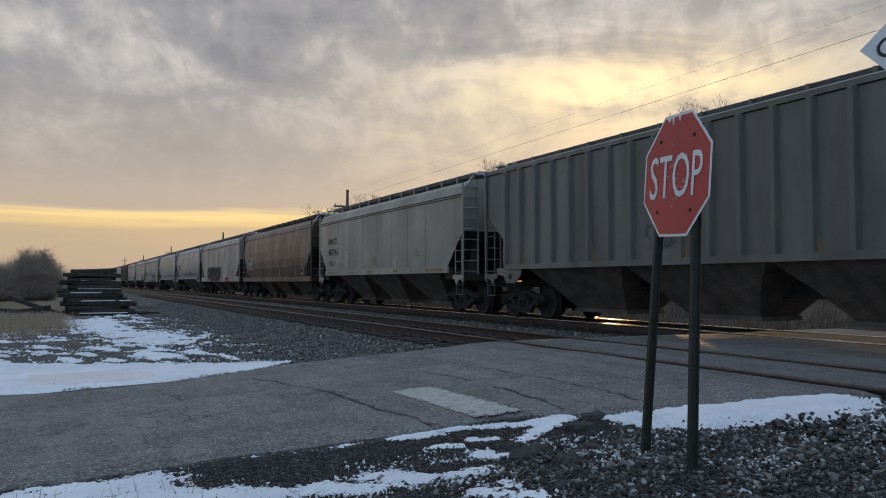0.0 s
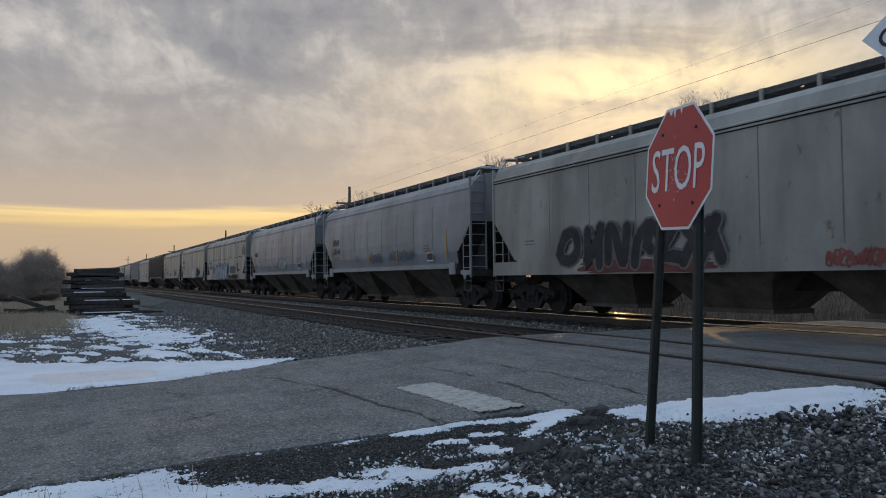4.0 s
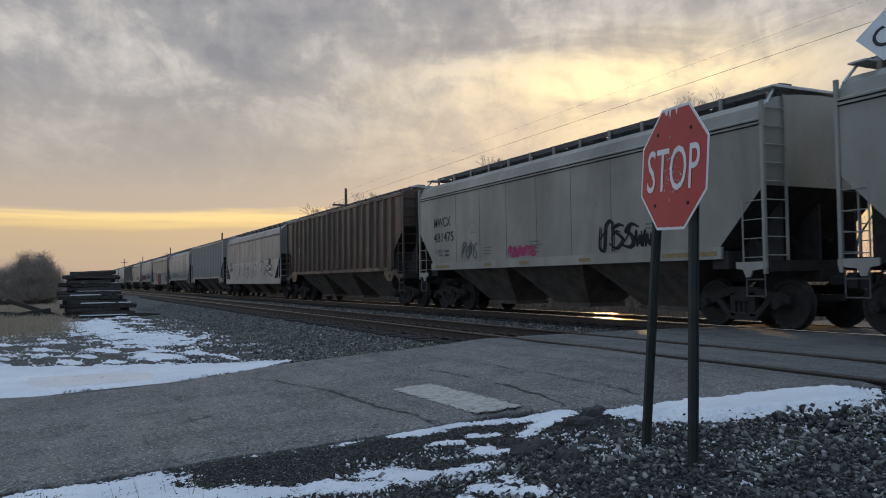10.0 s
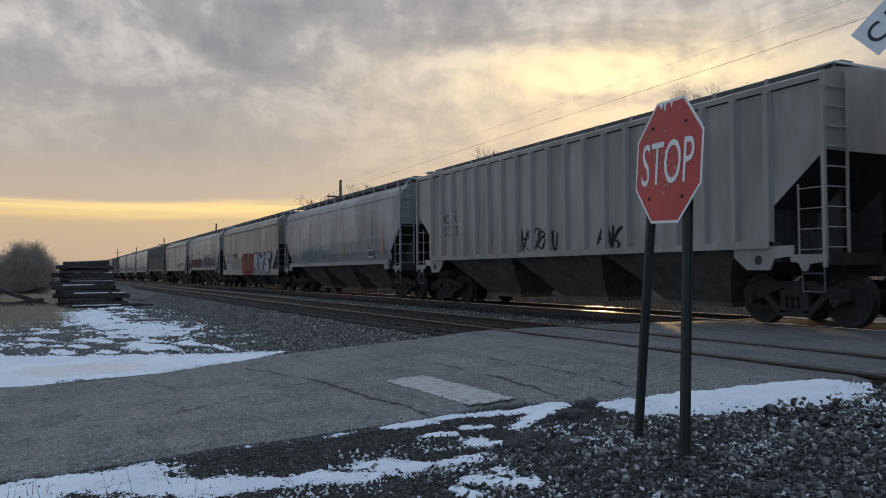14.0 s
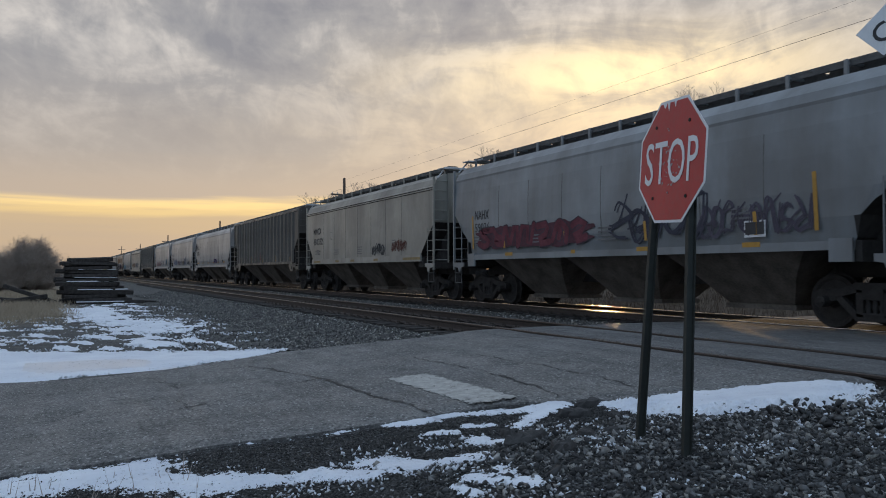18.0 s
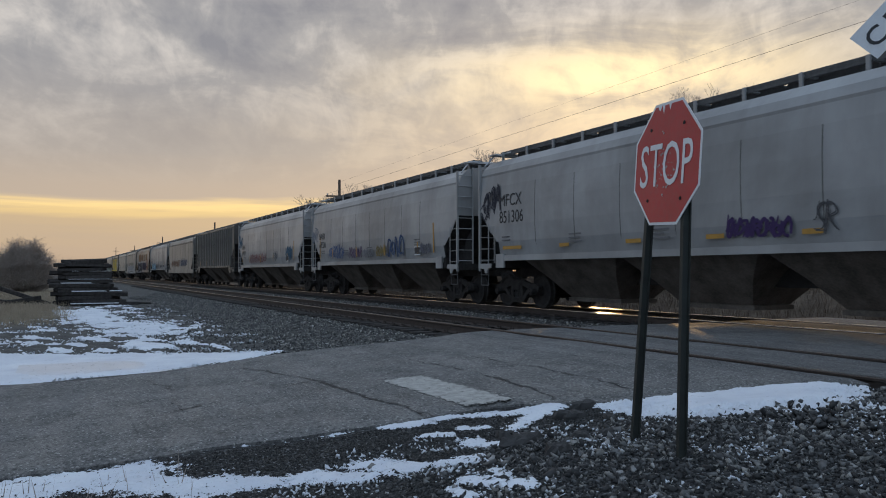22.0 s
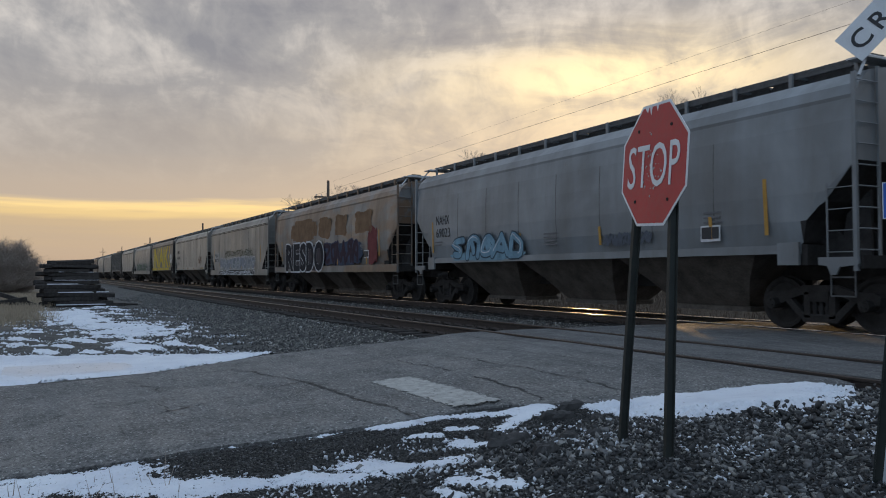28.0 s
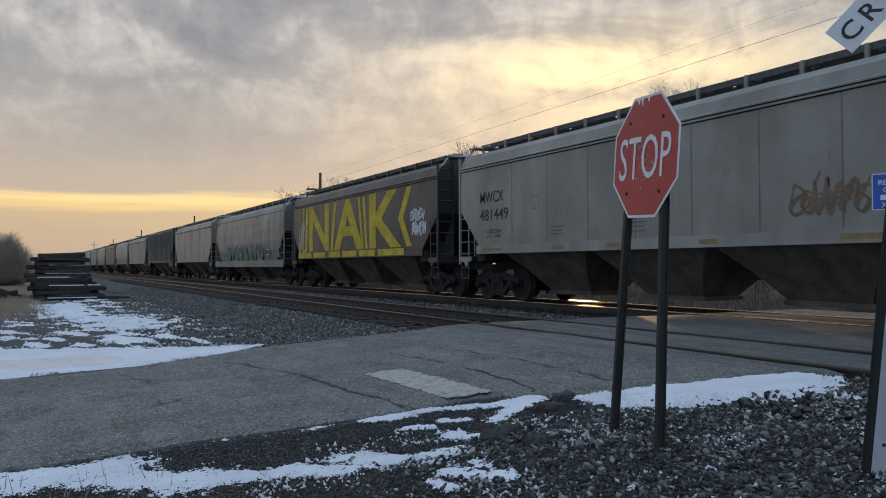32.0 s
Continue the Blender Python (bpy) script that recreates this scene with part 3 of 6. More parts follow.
stones("verge_gravel", "scattered stones between the road and the tracks", scatter(16, 8000, -40, -11.6, 2.0, 4.8, (0.009, 0.030), off_road, 1.8))


# snow: thin sheets that sink below the ground where they end
def snow_patch(label, xs, ys, mask, deep=0.045):
    def h(x, y):
        return land_z(x, y) + deep * max(-1.0, min(1.0, mask(x, y) * 2.2)) + 0.006 * nz(x, y, 9)
    return tagged(new("snow_patch", sheet("snow_patch", xs, ys, h, SNOW)), label, "snow", kind="stuff")


def lines(a, b, n):
    return [a + (b - a) * i / n for i in range(n + 1)]


def rag(x, y):
    return 0.34 * nz(x, y, 1.3, 1) + 0.34 * nz(x, y, 3.7, 2) + 0.34 * nz(x, y, 9.0, 3) + 0.30 * nz(x, y, 21.0, 5) + 0.2 * nz(x, y, 43.0, 7)


def streak(x, y, ax, ay, bx, by, r):
    """How far inside a rounded streak from a to b, as a share of its half width r."""
    dx, dy = bx - ax, by - ay
    t = max(0.0, min(1.0, ((x - ax) * dx + (y - ay) * dy) / (dx * dx + dy * dy + 1e-9)))
    return 1 - math.hypot(x - ax - t * dx, y - ay - t * dy) / r


def field_snow(x, y):
    top = -16.3 + 0.42 * (y + 1)
    low = -11.78 - 0.02 * y - 0.80 * max(0.0, y - 1.0)
    main = min((x - top) * 0.8, (low - x) * 3.0, 0.75, (3.9 - y) * 0.8)
    u, w = x * 0.93 + y * 0.37, y * 0.93 - x * 0.37
    thin = smooth(-15.5, -18, x)
    ruts = -0.43 + 1.15 * nz(u * 0.30, w, 2.6, 12) + 0.7 * nz(x * 0.5, y, 1.5, 3) + 0.25 * smooth(-22, -17, x) - 0.10 * max(0.0, -1.2 - y) - 0.9 * smooth(-23, -26, x) * smooth(0.6, -0.6, y) if x < -15.2 else -1
    back = max(streak(x, y, -20.5, 2.3, -24.5, 2.4, 1.1), streak(x, y, -25.5, 1.5, -33, 0.9, 0.9)) * 0.45 + 0.5 * nz(u * 0.35, w, 4.1, 2) - 0.18
    edge = -2.5 * smooth(3.0, 4.0, y) if x < -15 else 0.0
    return max(main + edge, min(0.5, ruts) + edge, back) + 0.85 * rag(x * 1.5, y * 2.6) * (0.8 + 0.6 * thin)


snow_patch("thin old snow with wheel ruts on the frozen yard", lines(-42, -11.2, 520), lines(-5, 4.2, 220), field_snow)

STREAKS = ((-6.38, 1.37, -6.24, 2.13, 0.2), (-6.0, -0.31, -5.93, 0.54, 0.42), (-5.62, 0.54, -5.21, 0.96, 0.34), (-5.26, 0.97, -5.01, 1.55, 0.21), (-5.1, 1.57, -4.75, 1.83, 0.16), (-5.09, 2.04, -4.68, 2.08, 0.24),
           (-6.09, 2.52, -6.01, 2.86, 0.13), (-6.15, 2.98, -5.82, 3.67, 0.13), (-5.82, 3.67, -5.86, 4.07, 0.17), (-5.79, 3.97, -5.38, 3.34, 0.13), (-5.77, 4.28, -5.5, 4.36, 0.16), (-5.61, 3.0, -5.53, 3.14, 0.11),
           (-5.17, 2.85, -4.75, 3.05, 0.16), (-4.59, 2.33, -4.52, 2.51, 0.16), (-4.0, 2.17, -3.7, 2.36, 0.11), (-4.04, 2.37, -3.9, 2.34, 0.09), (-5.57, 2.66, -5.49, 2.81, 0.1), (-3.95, 2.03, -3.78, 2.06, 0.06))


def verge_snow(x, y):
    best = max(streak(x, y, *s) for s in STREAKS)
    return max(min(best, 0.7), -0.6) + 0.95 * rag(x * 3.0, y * 3.0) - 0.30


snow_patch("thin broken snow along the edge of the asphalt", lines(-6.55, -3.6, 330), lines(-1.6, 4.9, 600), verge_snow, 0.016)


def heap_snow(x, y):
    _, r = road_edges(y)
    d = x - r
    reach = 1.55 + 0.5 * nz(x, y, 0.9, 31) - 0.65 * smooth(5.2, 6.6, y) - 0.2 * smooth(4.9, 4.4, y)
    return min(d * 4 - 0.05, (reach - d) * 1.0, (y - 4.3) * 1.5, (7.0 - y) * 1.2) + 0.80 * rag(x * 2, y * 2) - 0.05 - 0.55 * smooth(5.6, 6.6, y) * smooth(0.3, 1.0, d)


snow_patch("bank of ploughed snow on the stones beside the road", lines(-5.6, -2.9, 190), lines(4.1, 7.1, 190), heap_snow, 0.06)


stones("snow_crumbs", "crumbs of old snow lying between the stones",
       [(x, y, z + 0.006, s) for x, y, z, s in scatter(21, 2600, -5.6, -0.8, 1.0, 5.2, (0.006, 0.020), lambda x, y: off_road(x, y) * max(0.0, min(1.0, 0.12 + 2.2 * nz(x, y, 1.6, 14) + nz(x, y, 5, 15))))]
       + [(x, y, z + 0.01, s) for x, y, z, s in scatter(22, 1500, -34, -11.7, -1.5, 4.4, (0.012, 0.04), lambda x, y: off_road(x, y) * max(0.0, 2.0 * nz(x, y, 1.2, 16)), 1.4)], SNOW)


stones("heap_stones", "grey stones poking through the ploughed snow",
       [(x, y, z + 0.03, s) for x, y, z, s in scatter(23, 420, -4.9, -2.6, 4.5, 6.9, (0.016, 0.036), lambda x, y: max(0.0, min(1.0, 0.3 * (x - road_edges(y)[1]) ** 2 + 1.2 * nz(x, y, 1.4, 19) - 0.1)))])


ICE = plain("grey_pond_ice", (0.62, 0.63, 0.67), 0.34, 0.0, 0.12, 2.0, 0.0, 0.5)
ice = new("ice_patch", sheet("ice_patch", lines(-13.9, -12.0, 60), lines(-0.4, 1.7, 60),
          lambda x, y: -0.412 + 0.03 * max(-1.0, min(0.0, streak(x, y, -12.95, 0.2, -12.85, 0.9, 0.42) + 0.9 * rag(x, y))), ICE))
tagged(ice, "thin sheet of glossy ice lying on the snow", "ice", kind="stuff")


# worn stop line, cracks and broken asphalt
def on_road(x, y):
    return road_z(y) + 0.012 * nz(x, y, 0.8)


def stop_line():
    bm = bmesh.new()
    nx, ny = 150, 44
    made = {}

    def at(i, j):
        if (i, j) not in made:
            x, y = -8.08 + 1.95 * i / nx, 3.26 + 0.50 * j / ny + 0.05 * (i / nx)
            made[i, j] = bm.verts.new((x, y, on_road(x, y) + 0.006))
        return made[i, j]
    for i in range(nx):
        for j in range(ny):
            x, y = -8.08 + 1.95 * i / nx, 3.26 + 0.50 * j / ny
            edge = min(i, nx - i, 1.6 * j, 1.6 * (ny - j)) / 12.0
            if min(edge, 0.62) + 0.45 * nz(x, y, 7, 2) + 0.55 * nz(x * 0.4, y, 34, 3) + 0.3 * nz(x, y, 60, 4) > 0.22:
                bm.faces.new((at(i, j), at(i + 1, j), at(i + 1, j + 1), at(i, j + 1)))
    return tagged(part("stop_line", bm, ROAD_WHITE), "worn white painted stop line on the asphalt", "road marking")


stop_line()


def crack(points, width, seed):
    """A ragged open crack, filled with dark dirt."""
    bm = bmesh.new()
    rng = random.Random(seed)
    row = []
    pts = [Vector(p) for p in points]
    for a, b in zip(pts, pts[1:]):
        k = max(2, int((b - a).length / 0.05))
        for i in range(k):
            p = a.lerp(b, i / k)
            n = (b - a).normalized().orthogonal()
            p = p + n * (0.07 * nz(p.x, p.y, 3.3, seed) + 0.035 * nz(p.x, p.y, 13, seed) + 0.012 * nz(p.x, p.y, 41, seed))
            w = 1.5 * width * (0.2 + 1.5 * rng.random() ** 2) * max(0.15, min(1.0, 0.8 + 1.4 * nz(p.x, p.y, 1.9, seed + 3)))
            row.append([bm.verts.new((*(p + n * s * w), on_road(*(p + n * s * w)) + 0.005)) for s in (-1, 1)])
    for p, q in zip(row, row[1:]):
        bm.faces.new((p[0], p[1], q[1], q[0]))
    bmesh.ops.recalc_face_normals(bm, faces=bm.faces)
    part("crack", bm, TAR, road, "dark open crack")


crack([(-10.4, 2.3), (-8.7, 2.72), (-7.5, 2.79), (-6.7, 2.86), (-5.9, 2.88)], 0.0168, 1)
crack([(-9.4, 4.2), (-7.7, 4.3), (-6.4, 4.2), (-5.9, 4.1)], 0.0130, 2)
crack([(-9.0, 4.9), (-7.7, 5.0), (-6.2, 4.94), (-5.6, 4.85)], 0.0130, 3)
crack([(-10.6, 1.0), (-9.2, 1.3), (-8.0, 1.1), (-6.9, 1.5)], 0.0065, 4)
crack([(-8.6, 2.7), (-8.3, 1.9), (-7.9, 1.2), (-7.6, 0.2)], 0.0065, 5)
crack([(-10.9, 3.6), (-9.8, 3.9), (-8.9, 3.6)], 0.0046, 6)
crack([(-11.0, 5.3), (-9.3, 5.7), (-7.5, 5.9)], 0.0062, 7)
crack([(-7.2, 5.0), (-7.0, 4.6), (-7.1, 4.3)], 0.0038, 8)
crack([(-9.9, 2.4), (-9.6, 3.3), (-9.7, 4.2)], 0.0042, 9)


def asphalt_chunk(x, y, w, d, h, turn, seed):
    bm = bmesh.new()
    rng = random.Random(seed)
    k = 15
    rings = []
    for q, (grow, up) in enumerate(((1.0, -0.4), (0.98, 0.25), (0.82, 0.8), (0.45, 1.0))):
        ring = []
        for i in range(k):
            a = 2 * math.pi * i / k
            r = grow * (1 + 0.28 * nz(3 * math.cos(a), 3 * math.sin(a), 0.7, seed * 3.7) + 0.12 * rng.uniform(-1, 1))
            ring.append(bm.verts.new((w * r * math.cos(a), d * r * math.sin(a), h * up * (1 + 0.25 * rng.uniform(-1, 1)))))
        rings.append(ring)
    for p, q in zip(rings, rings[1:]):
        for i in range(k):
            j = (i + 1) % k
            bm.faces.new((p[i], p[j], q[j], q[i]))
    bm.faces.new(rings[-1])
    bmesh.ops.triangulate(bm, faces=[f for f in bm.faces if len(f.verts) > 4])
    ob = part("asphalt_chunk", bm, CHUNK)
    ob.matrix_basis = pose(x, y, land_z(x, y) + 0.01, rng.uniform(-4, 4), rng.uniform(-4, 4), turn)
    tagged(ob, "broken dark chunk of asphalt in the gravel", "asphalt chunk", "broken asphalt beside the road")


for i, (x, y, w, d, h, a) in enumerate(((-5.62, 4.20, 0.07, 0.17, 0.05, 20), (-5.36, 3.86, 0.08, 0.14, 0.05, -15), (-5.11, 4.07, 0.05, 0.09, 0.04, 60), (-4.63, 2.93, 0.08, 0.19, 0.06, 15), (-4.10, 2.87, 0.07, 0.13, 0.05, 35), (-5.18, 3.11, 0.05, 0.08, 0.04, 80), (-4.44, 3.29, 0.06, 0.1, 0.04, 50), (-4.46, 3.53, 0.05, 0.08, 0.03, 10))):
    asphalt_chunk(x, y, w, d, h, a, i)


# steel plates and spikes that hold the rails, where the track comes near
def plate_mesh():
    bm = boxes((-0.09, 0.09, -0.17, 0.17, -0.172, -0.160))
    for x in (-0.05, 0.05):
        for y in (-0.10, 0.10):
            box(bm, x - 0.012, x + 0.012, y - 0.012, y + 0.012, -0.165, -0.125)
    return bm


first = part("tie_plate", plate_mesh(), RAIL, near_track, "rusty plate with spikes")
first.matrix_basis = pose(-13.12, NEAR - 0.7525, 0)
for t, yc in ((near_track, NEAR), (far_track, FAR)):
    for k in range(30):
        for sd in (-1, 1):
            hang("tie_plate", first.data, t, "rusty plate with spikes", pose(-13.64 - 0.52 * k, yc + sd * 0.7525, 0))
# ---- signs ----
def octagon(w):
    a = w / 2
    b = a * math.tan(math.pi / 8)
    return [(-b, -a), (b, -a), (a, -b), (a, b), (b, a), (-b, a), (-a, b), (-a, -b)]


def channel_post(name, foot, top, mat, parent, label, face=0.0):
    """A ribbed U-channel post from foot to top."""
    bm = bmesh.new()
    pr = [(-0.04, 0.012), (-0.022, 0.012), (-0.016, -0.02), (0.016, -0.02), (0.022, 0.012), (0.04, 0.012), (0.04, 0.018), (0.018, 0.018), (0.011, -0.014), (-0.011, -0.014), (-0.018, 0.018), (-0.04, 0.018)]
    foot, top = Vector(foot), Vector(top)
    turn = Matrix.Rotation(face, 3, "Z")
    rings = [[bm.verts.new(p + turn @ Vector((a, b, 0))) for a, b in pr] for p in (foot, top)]
    for i in range(len(pr)):
        j = (i + 1) % len(pr)
        bm.faces.new((rings[0][i], rings[0][j], rings[1][j], rings[1][i]))
    bm.faces.new(rings[1])
    bmesh.ops.recalc_face_normals(bm, faces=bm.faces)
    return part(name, bm, mat, parent, label)


def stop_sign():
    s = thing("stop_sign", "weathered red octagonal stop sign on two dark green posts in gravel", "stop sign")
    m = STOP_AT
    s.matrix_basis = pose(*STOP_FOOT)
    inv = s.matrix_basis.inverted()
    bm = prism(bmesh.new(), octagon(0.762), 0.0, 0.003)
    plate = part("plate", bm, WHITE_PAINT, s, "white-edged metal plate")
    plate.matrix_basis = inv @ m
    bm = prism(bmesh.new(), octagon(0.728), -0.0015, 0.0)
    red = part("red_face", bm, SIGN_RED, plate, "faded red reflective face")
    me = words("STOP", 0.345, WHITE_PAINT, 0.0008)
    xs = [v.co.x for v in me.vertices]
    w = max(xs) - min(xs)
    # the sign's letters are narrow
    t = hang("lettering", me, plate, "white letters")
    t.matrix_basis = Matrix.Translation((-0.30, -0.004, -0.138)) @ Matrix.Diagonal((0.60 / w, 1, 1.13, 1)) @ Matrix.Translation((-min(xs), 0, 0))
    for x, z in ((-0.19, -0.225), (0.19, -0.225), (-0.19, 0.225), (0.19, 0.225)):
        bm = bmesh.new()
        rod(bm, (x, -0.006, z), (x, 0.02, z), 0.011, 8)
        part("bolt", bm, BLACK, plate, "dark bolt")
    rng = random.Random(5)
    bm = bmesh.new()
    for _ in range(60):
        x, z, r = rng.gauss(-0.01, 0.06), rng.gauss(-0.03, 0.09), rng.uniform(0.002, 0.009)
        prism(bm, [(x + r * math.cos(a) * rng.uniform(0.5, 1.2), z + r * math.sin(a) * rng.uniform(0.5, 1.4)) for a in (0, 1, 2.1, 3.1, 4.2, 5.2)], -0.0045, -0.002)
    tagged(part("scrape", bm, GALV, plate, "scraped bare metal spots"), kind="stuff")
    for x, w, h in ((-0.10, 0.022, 0.03), (-0.055, 0.014, 0.05), (0.02, 0.012, 0.035)):
        bm = prism(bmesh.new(), [(x - w, 0.364), (x + w, 0.364), (x + w * 0.3, 0.364 - h), (x - w * 0.5, 0.364 - h * 0.6)], -0.003, -0.0016)
        part("bare_chip", bm, WHITE_PAINT, plate, "chip of bare white sheeting")
    for (fx, fy, fz), (tx, ty, tz) in POSTS:
        channel_post("post", inv @ Vector((fx, fy, fz)), inv @ Vector((tx, ty, tz)), POST_GREEN, s, "dark green steel channel post", STOP_TURN)
    return s


STOP_TURN = radians(-11.8)
STOP_AT = pose(-3.707, 3.403, 1.663, -2.87, 2.47, -11.76)
STOP_FOOT = (-3.76, 3.34, -0.12)
POSTS = [((-4.055, 3.40, -0.42), (-3.905, 3.495, 1.95)), ((-3.485, 3.275, -0.42), (-3.535, 3.415, 1.95))]
stop_sign()


def blade(name, parent, length, width, m, label):
    bm = prism(bmesh.new(), [(-length / 2, -width / 2), (length / 2, -width / 2), (length / 2, width / 2), (-length / 2, width / 2)], 0, 0.003)
    b = part(name, bm, WHITE_PAINT, parent, label)
    b.matrix_basis = m
    return b


def crossbuck():
    c = thing("crossbuck_sign", "white railroad crossbuck on a leaning steel post", "crossing sign", pose(-2.527, 3.81, 0.175) @ Matrix.Scale(0.75, 4))
    foot, top = Vector((-0.035, -0.017, -0.66)), Vector((0.29, 0.145, 3.15))
    turn = Matrix.Rotation(radians(BUCK_TURN), 4, "Z")
    lean = Vector((0, 0, 1)).rotation_difference(top - foot).to_matrix().to_4x4()
    p = part("post", boxes((-0.05, 0.16, -0.03, 0.03, 0.0, (top - foot).length), (-0.05, -0.04, -0.05, -0.03, 0.0, (top - foot).length)), POST_GREEN, c, "grey-green steel post")
    p.matrix_basis = Matrix.Translation(foot) @ lean @ turn
    part("reflective_strip", boxes((0.010, 0.122, -0.040, -0.032, 0.0, 2.0)), STRIP, p, "white reflective strip")
    for z in (0.55, 0.95, 1.4, 1.85):
        bm = bmesh.new()
        rod(bm, (0.07, -0.044, z), (0.07, -0.03, z), 0.012, 8)
        part("bolt", bm, BLACK, p)
    mid = Vector(BUCK_MID) - Vector(BUCK_FOOT)
    for tilt, text in ((45, "CROSSING"), (-45, "RAILROAD")):
        b = blade("blade", c, 1.22, 0.229, Matrix.Translation(mid) @ turn @ Matrix.Translation((0, -0.004 if tilt > 0 else 0.006, 0)) @ Matrix.Rotation(radians(-tilt), 4, "Y"), "white blade with black letters")
        me = words(text, 0.17, DECAL, 0.0006, 0.002, 1.35)
        xs = [v.co.x for v in me.vertices]
        w = max(xs) - min(xs)
        t = hang("lettering", me, b, "black letters")
        t.matrix_basis = Matrix.Translation((-0.565, -0.0015, -0.060)) @ Matrix.Diagonal((1.13 / w, 1, 1, 1)) @ Matrix.Translation((-min(xs), 0, 0))
    b = part("blue_notice", boxes((-0.15, 0.15, -0.003, 0.0, -0.122, 0.122)), WHITE_PAINT, c, "small blue notice with white words")
    b.matrix_basis = Matrix.Translation(Vector(NOTICE) - Vector(BUCK_FOOT)) @ turn
    part("blue_face", boxes((-0.144, 0.144, -0.0045, -0.003, -0.116, 0.116)), SIGN_BLUE, b)
    for i, text in enumerate(("REPORT", "OR", "", "X-ING")):
        z = 0.045 - 0.05 * i
        if text:
            t = hang("lettering", words(text, 0.05, WHITE_PAINT, 0.0005), b)
            t.matrix_basis = pose((-0.115, -0.085, 0, -0.095)[i], -0.006, z)
        else:
            part("lettering", boxes((-0.10, 0.10, -0.0065, -0.0055, z, z + 0.034)), WHITE_PAINT, b)
    return c


BUCK_FOOT, BUCK_TURN, BUCK_MID, NOTICE = (-3.385, 5.08, -0.1), 30.0, (-3.044, 5.07, 2.907), (-3.20, 5.13, 1.47)
crossbuck()


# ---- the yard: stacked old sleepers, bushes, poles, wires ----
def tie_stack():
    s = thing("tie_stack", "tall stepped stack of old dark sleepers with snow lines", "sleeper stack", pose(-39.2, 1.42, -0.55, 0, 0, 3))
    rng = random.Random(9)
    ties = {}
    for k in range(4):
        bm = boxes((-0.115, 0.115, -1.3, 1.3, 0, 0.178))
        bmesh.ops.bevel(bm, geom=bm.edges[:], offset=0.014, segments=1, affect="EDGES")
        for v in bm.verts:
            v.co += Vector((0.012 * nz(v.co.y, k, 3), 0, 0.012 * nz(v.co.y, k + 5, 3)))
        ties[k] = part("sleeper", bm, TIE, s)
    n = 0
    for row in range(12):
        z = row * 0.18
        step = max(0.0, (7.5 - row)) * 0.07
        short = 0.72 if row > 8 else 0.84 if row > 6 else 0.93 if row > 4 else 1.03
        for k in range(5 if row < 7 else 4):
            if rng.random() < 0.06 and k:
                continue
            x = step + 0.55 - 0.24 * k
            y = 0.30 * max(0, 5 - row) / 5 - 0.25 * (1 - short) + rng.uniform(-0.24, 0.24)
            at = pose(x + rng.uniform(-0.05, 0.05), y, z, rng.uniform(-1.8, 1.8) + (2 if row == 11 else 0), rng.uniform(-14, 14), rng.uniform(-6, 6)) @ Matrix.Diagonal((1, short * rng.uniform(0.78, 1.08), rng.uniform(0.74, 1.0), 1))
            if n < 4:
                ties[n].matrix_basis = at
            else:
                hang("sleeper", ties[n % 4].data, s, at=at)
            n += 1
            if k == 0 and row in (0, 3, 5, 6, 8):
                y0, y1 = (-1.1 + rng.uniform(0, 0.4)) * short, (1.15 - rng.uniform(0, 0.2)) * short
                part("snow_line", boxes((x - 0.05, x + 0.115, y + y0, y + y1, z + 0.172, z + 0.176 + (0.035 if row in (0, 3, 5) else 0.015))), SNOW, s, "strip of snow on a sleeper")
    return s


tie_stack()


def loose_ties():
    rng = random.Random(4)
    for x, y, z, ry, rz in ((-40, -1.2, -0.35, 4, 62), (-39.6, -1.6, -0.30, -8, 100), (-40.3, -0.9, -0.1, 20, 80), (-39.4, -2.2, -0.42, 5, 75), (-38.6, 2.9, -0.42, 2, 95), (-38.4, 2.4, -0.40, 0, 70)):
        bm = boxes((-1.3, 1.3, -0.115, 0.115, -0.09, 0.09))
        bmesh.ops.bevel(bm, geom=bm.edges[:], offset=0.014, segments=1, affect="EDGES")
        t = part("loose_sleeper", bm, TIE)
        t.matrix_basis = pose(x, y, z, 0, ry, rz)
        tagged(t, "old dark sleeper fallen beside the stack", "sleeper", "sleepers fallen round the stack")


loose_ties()


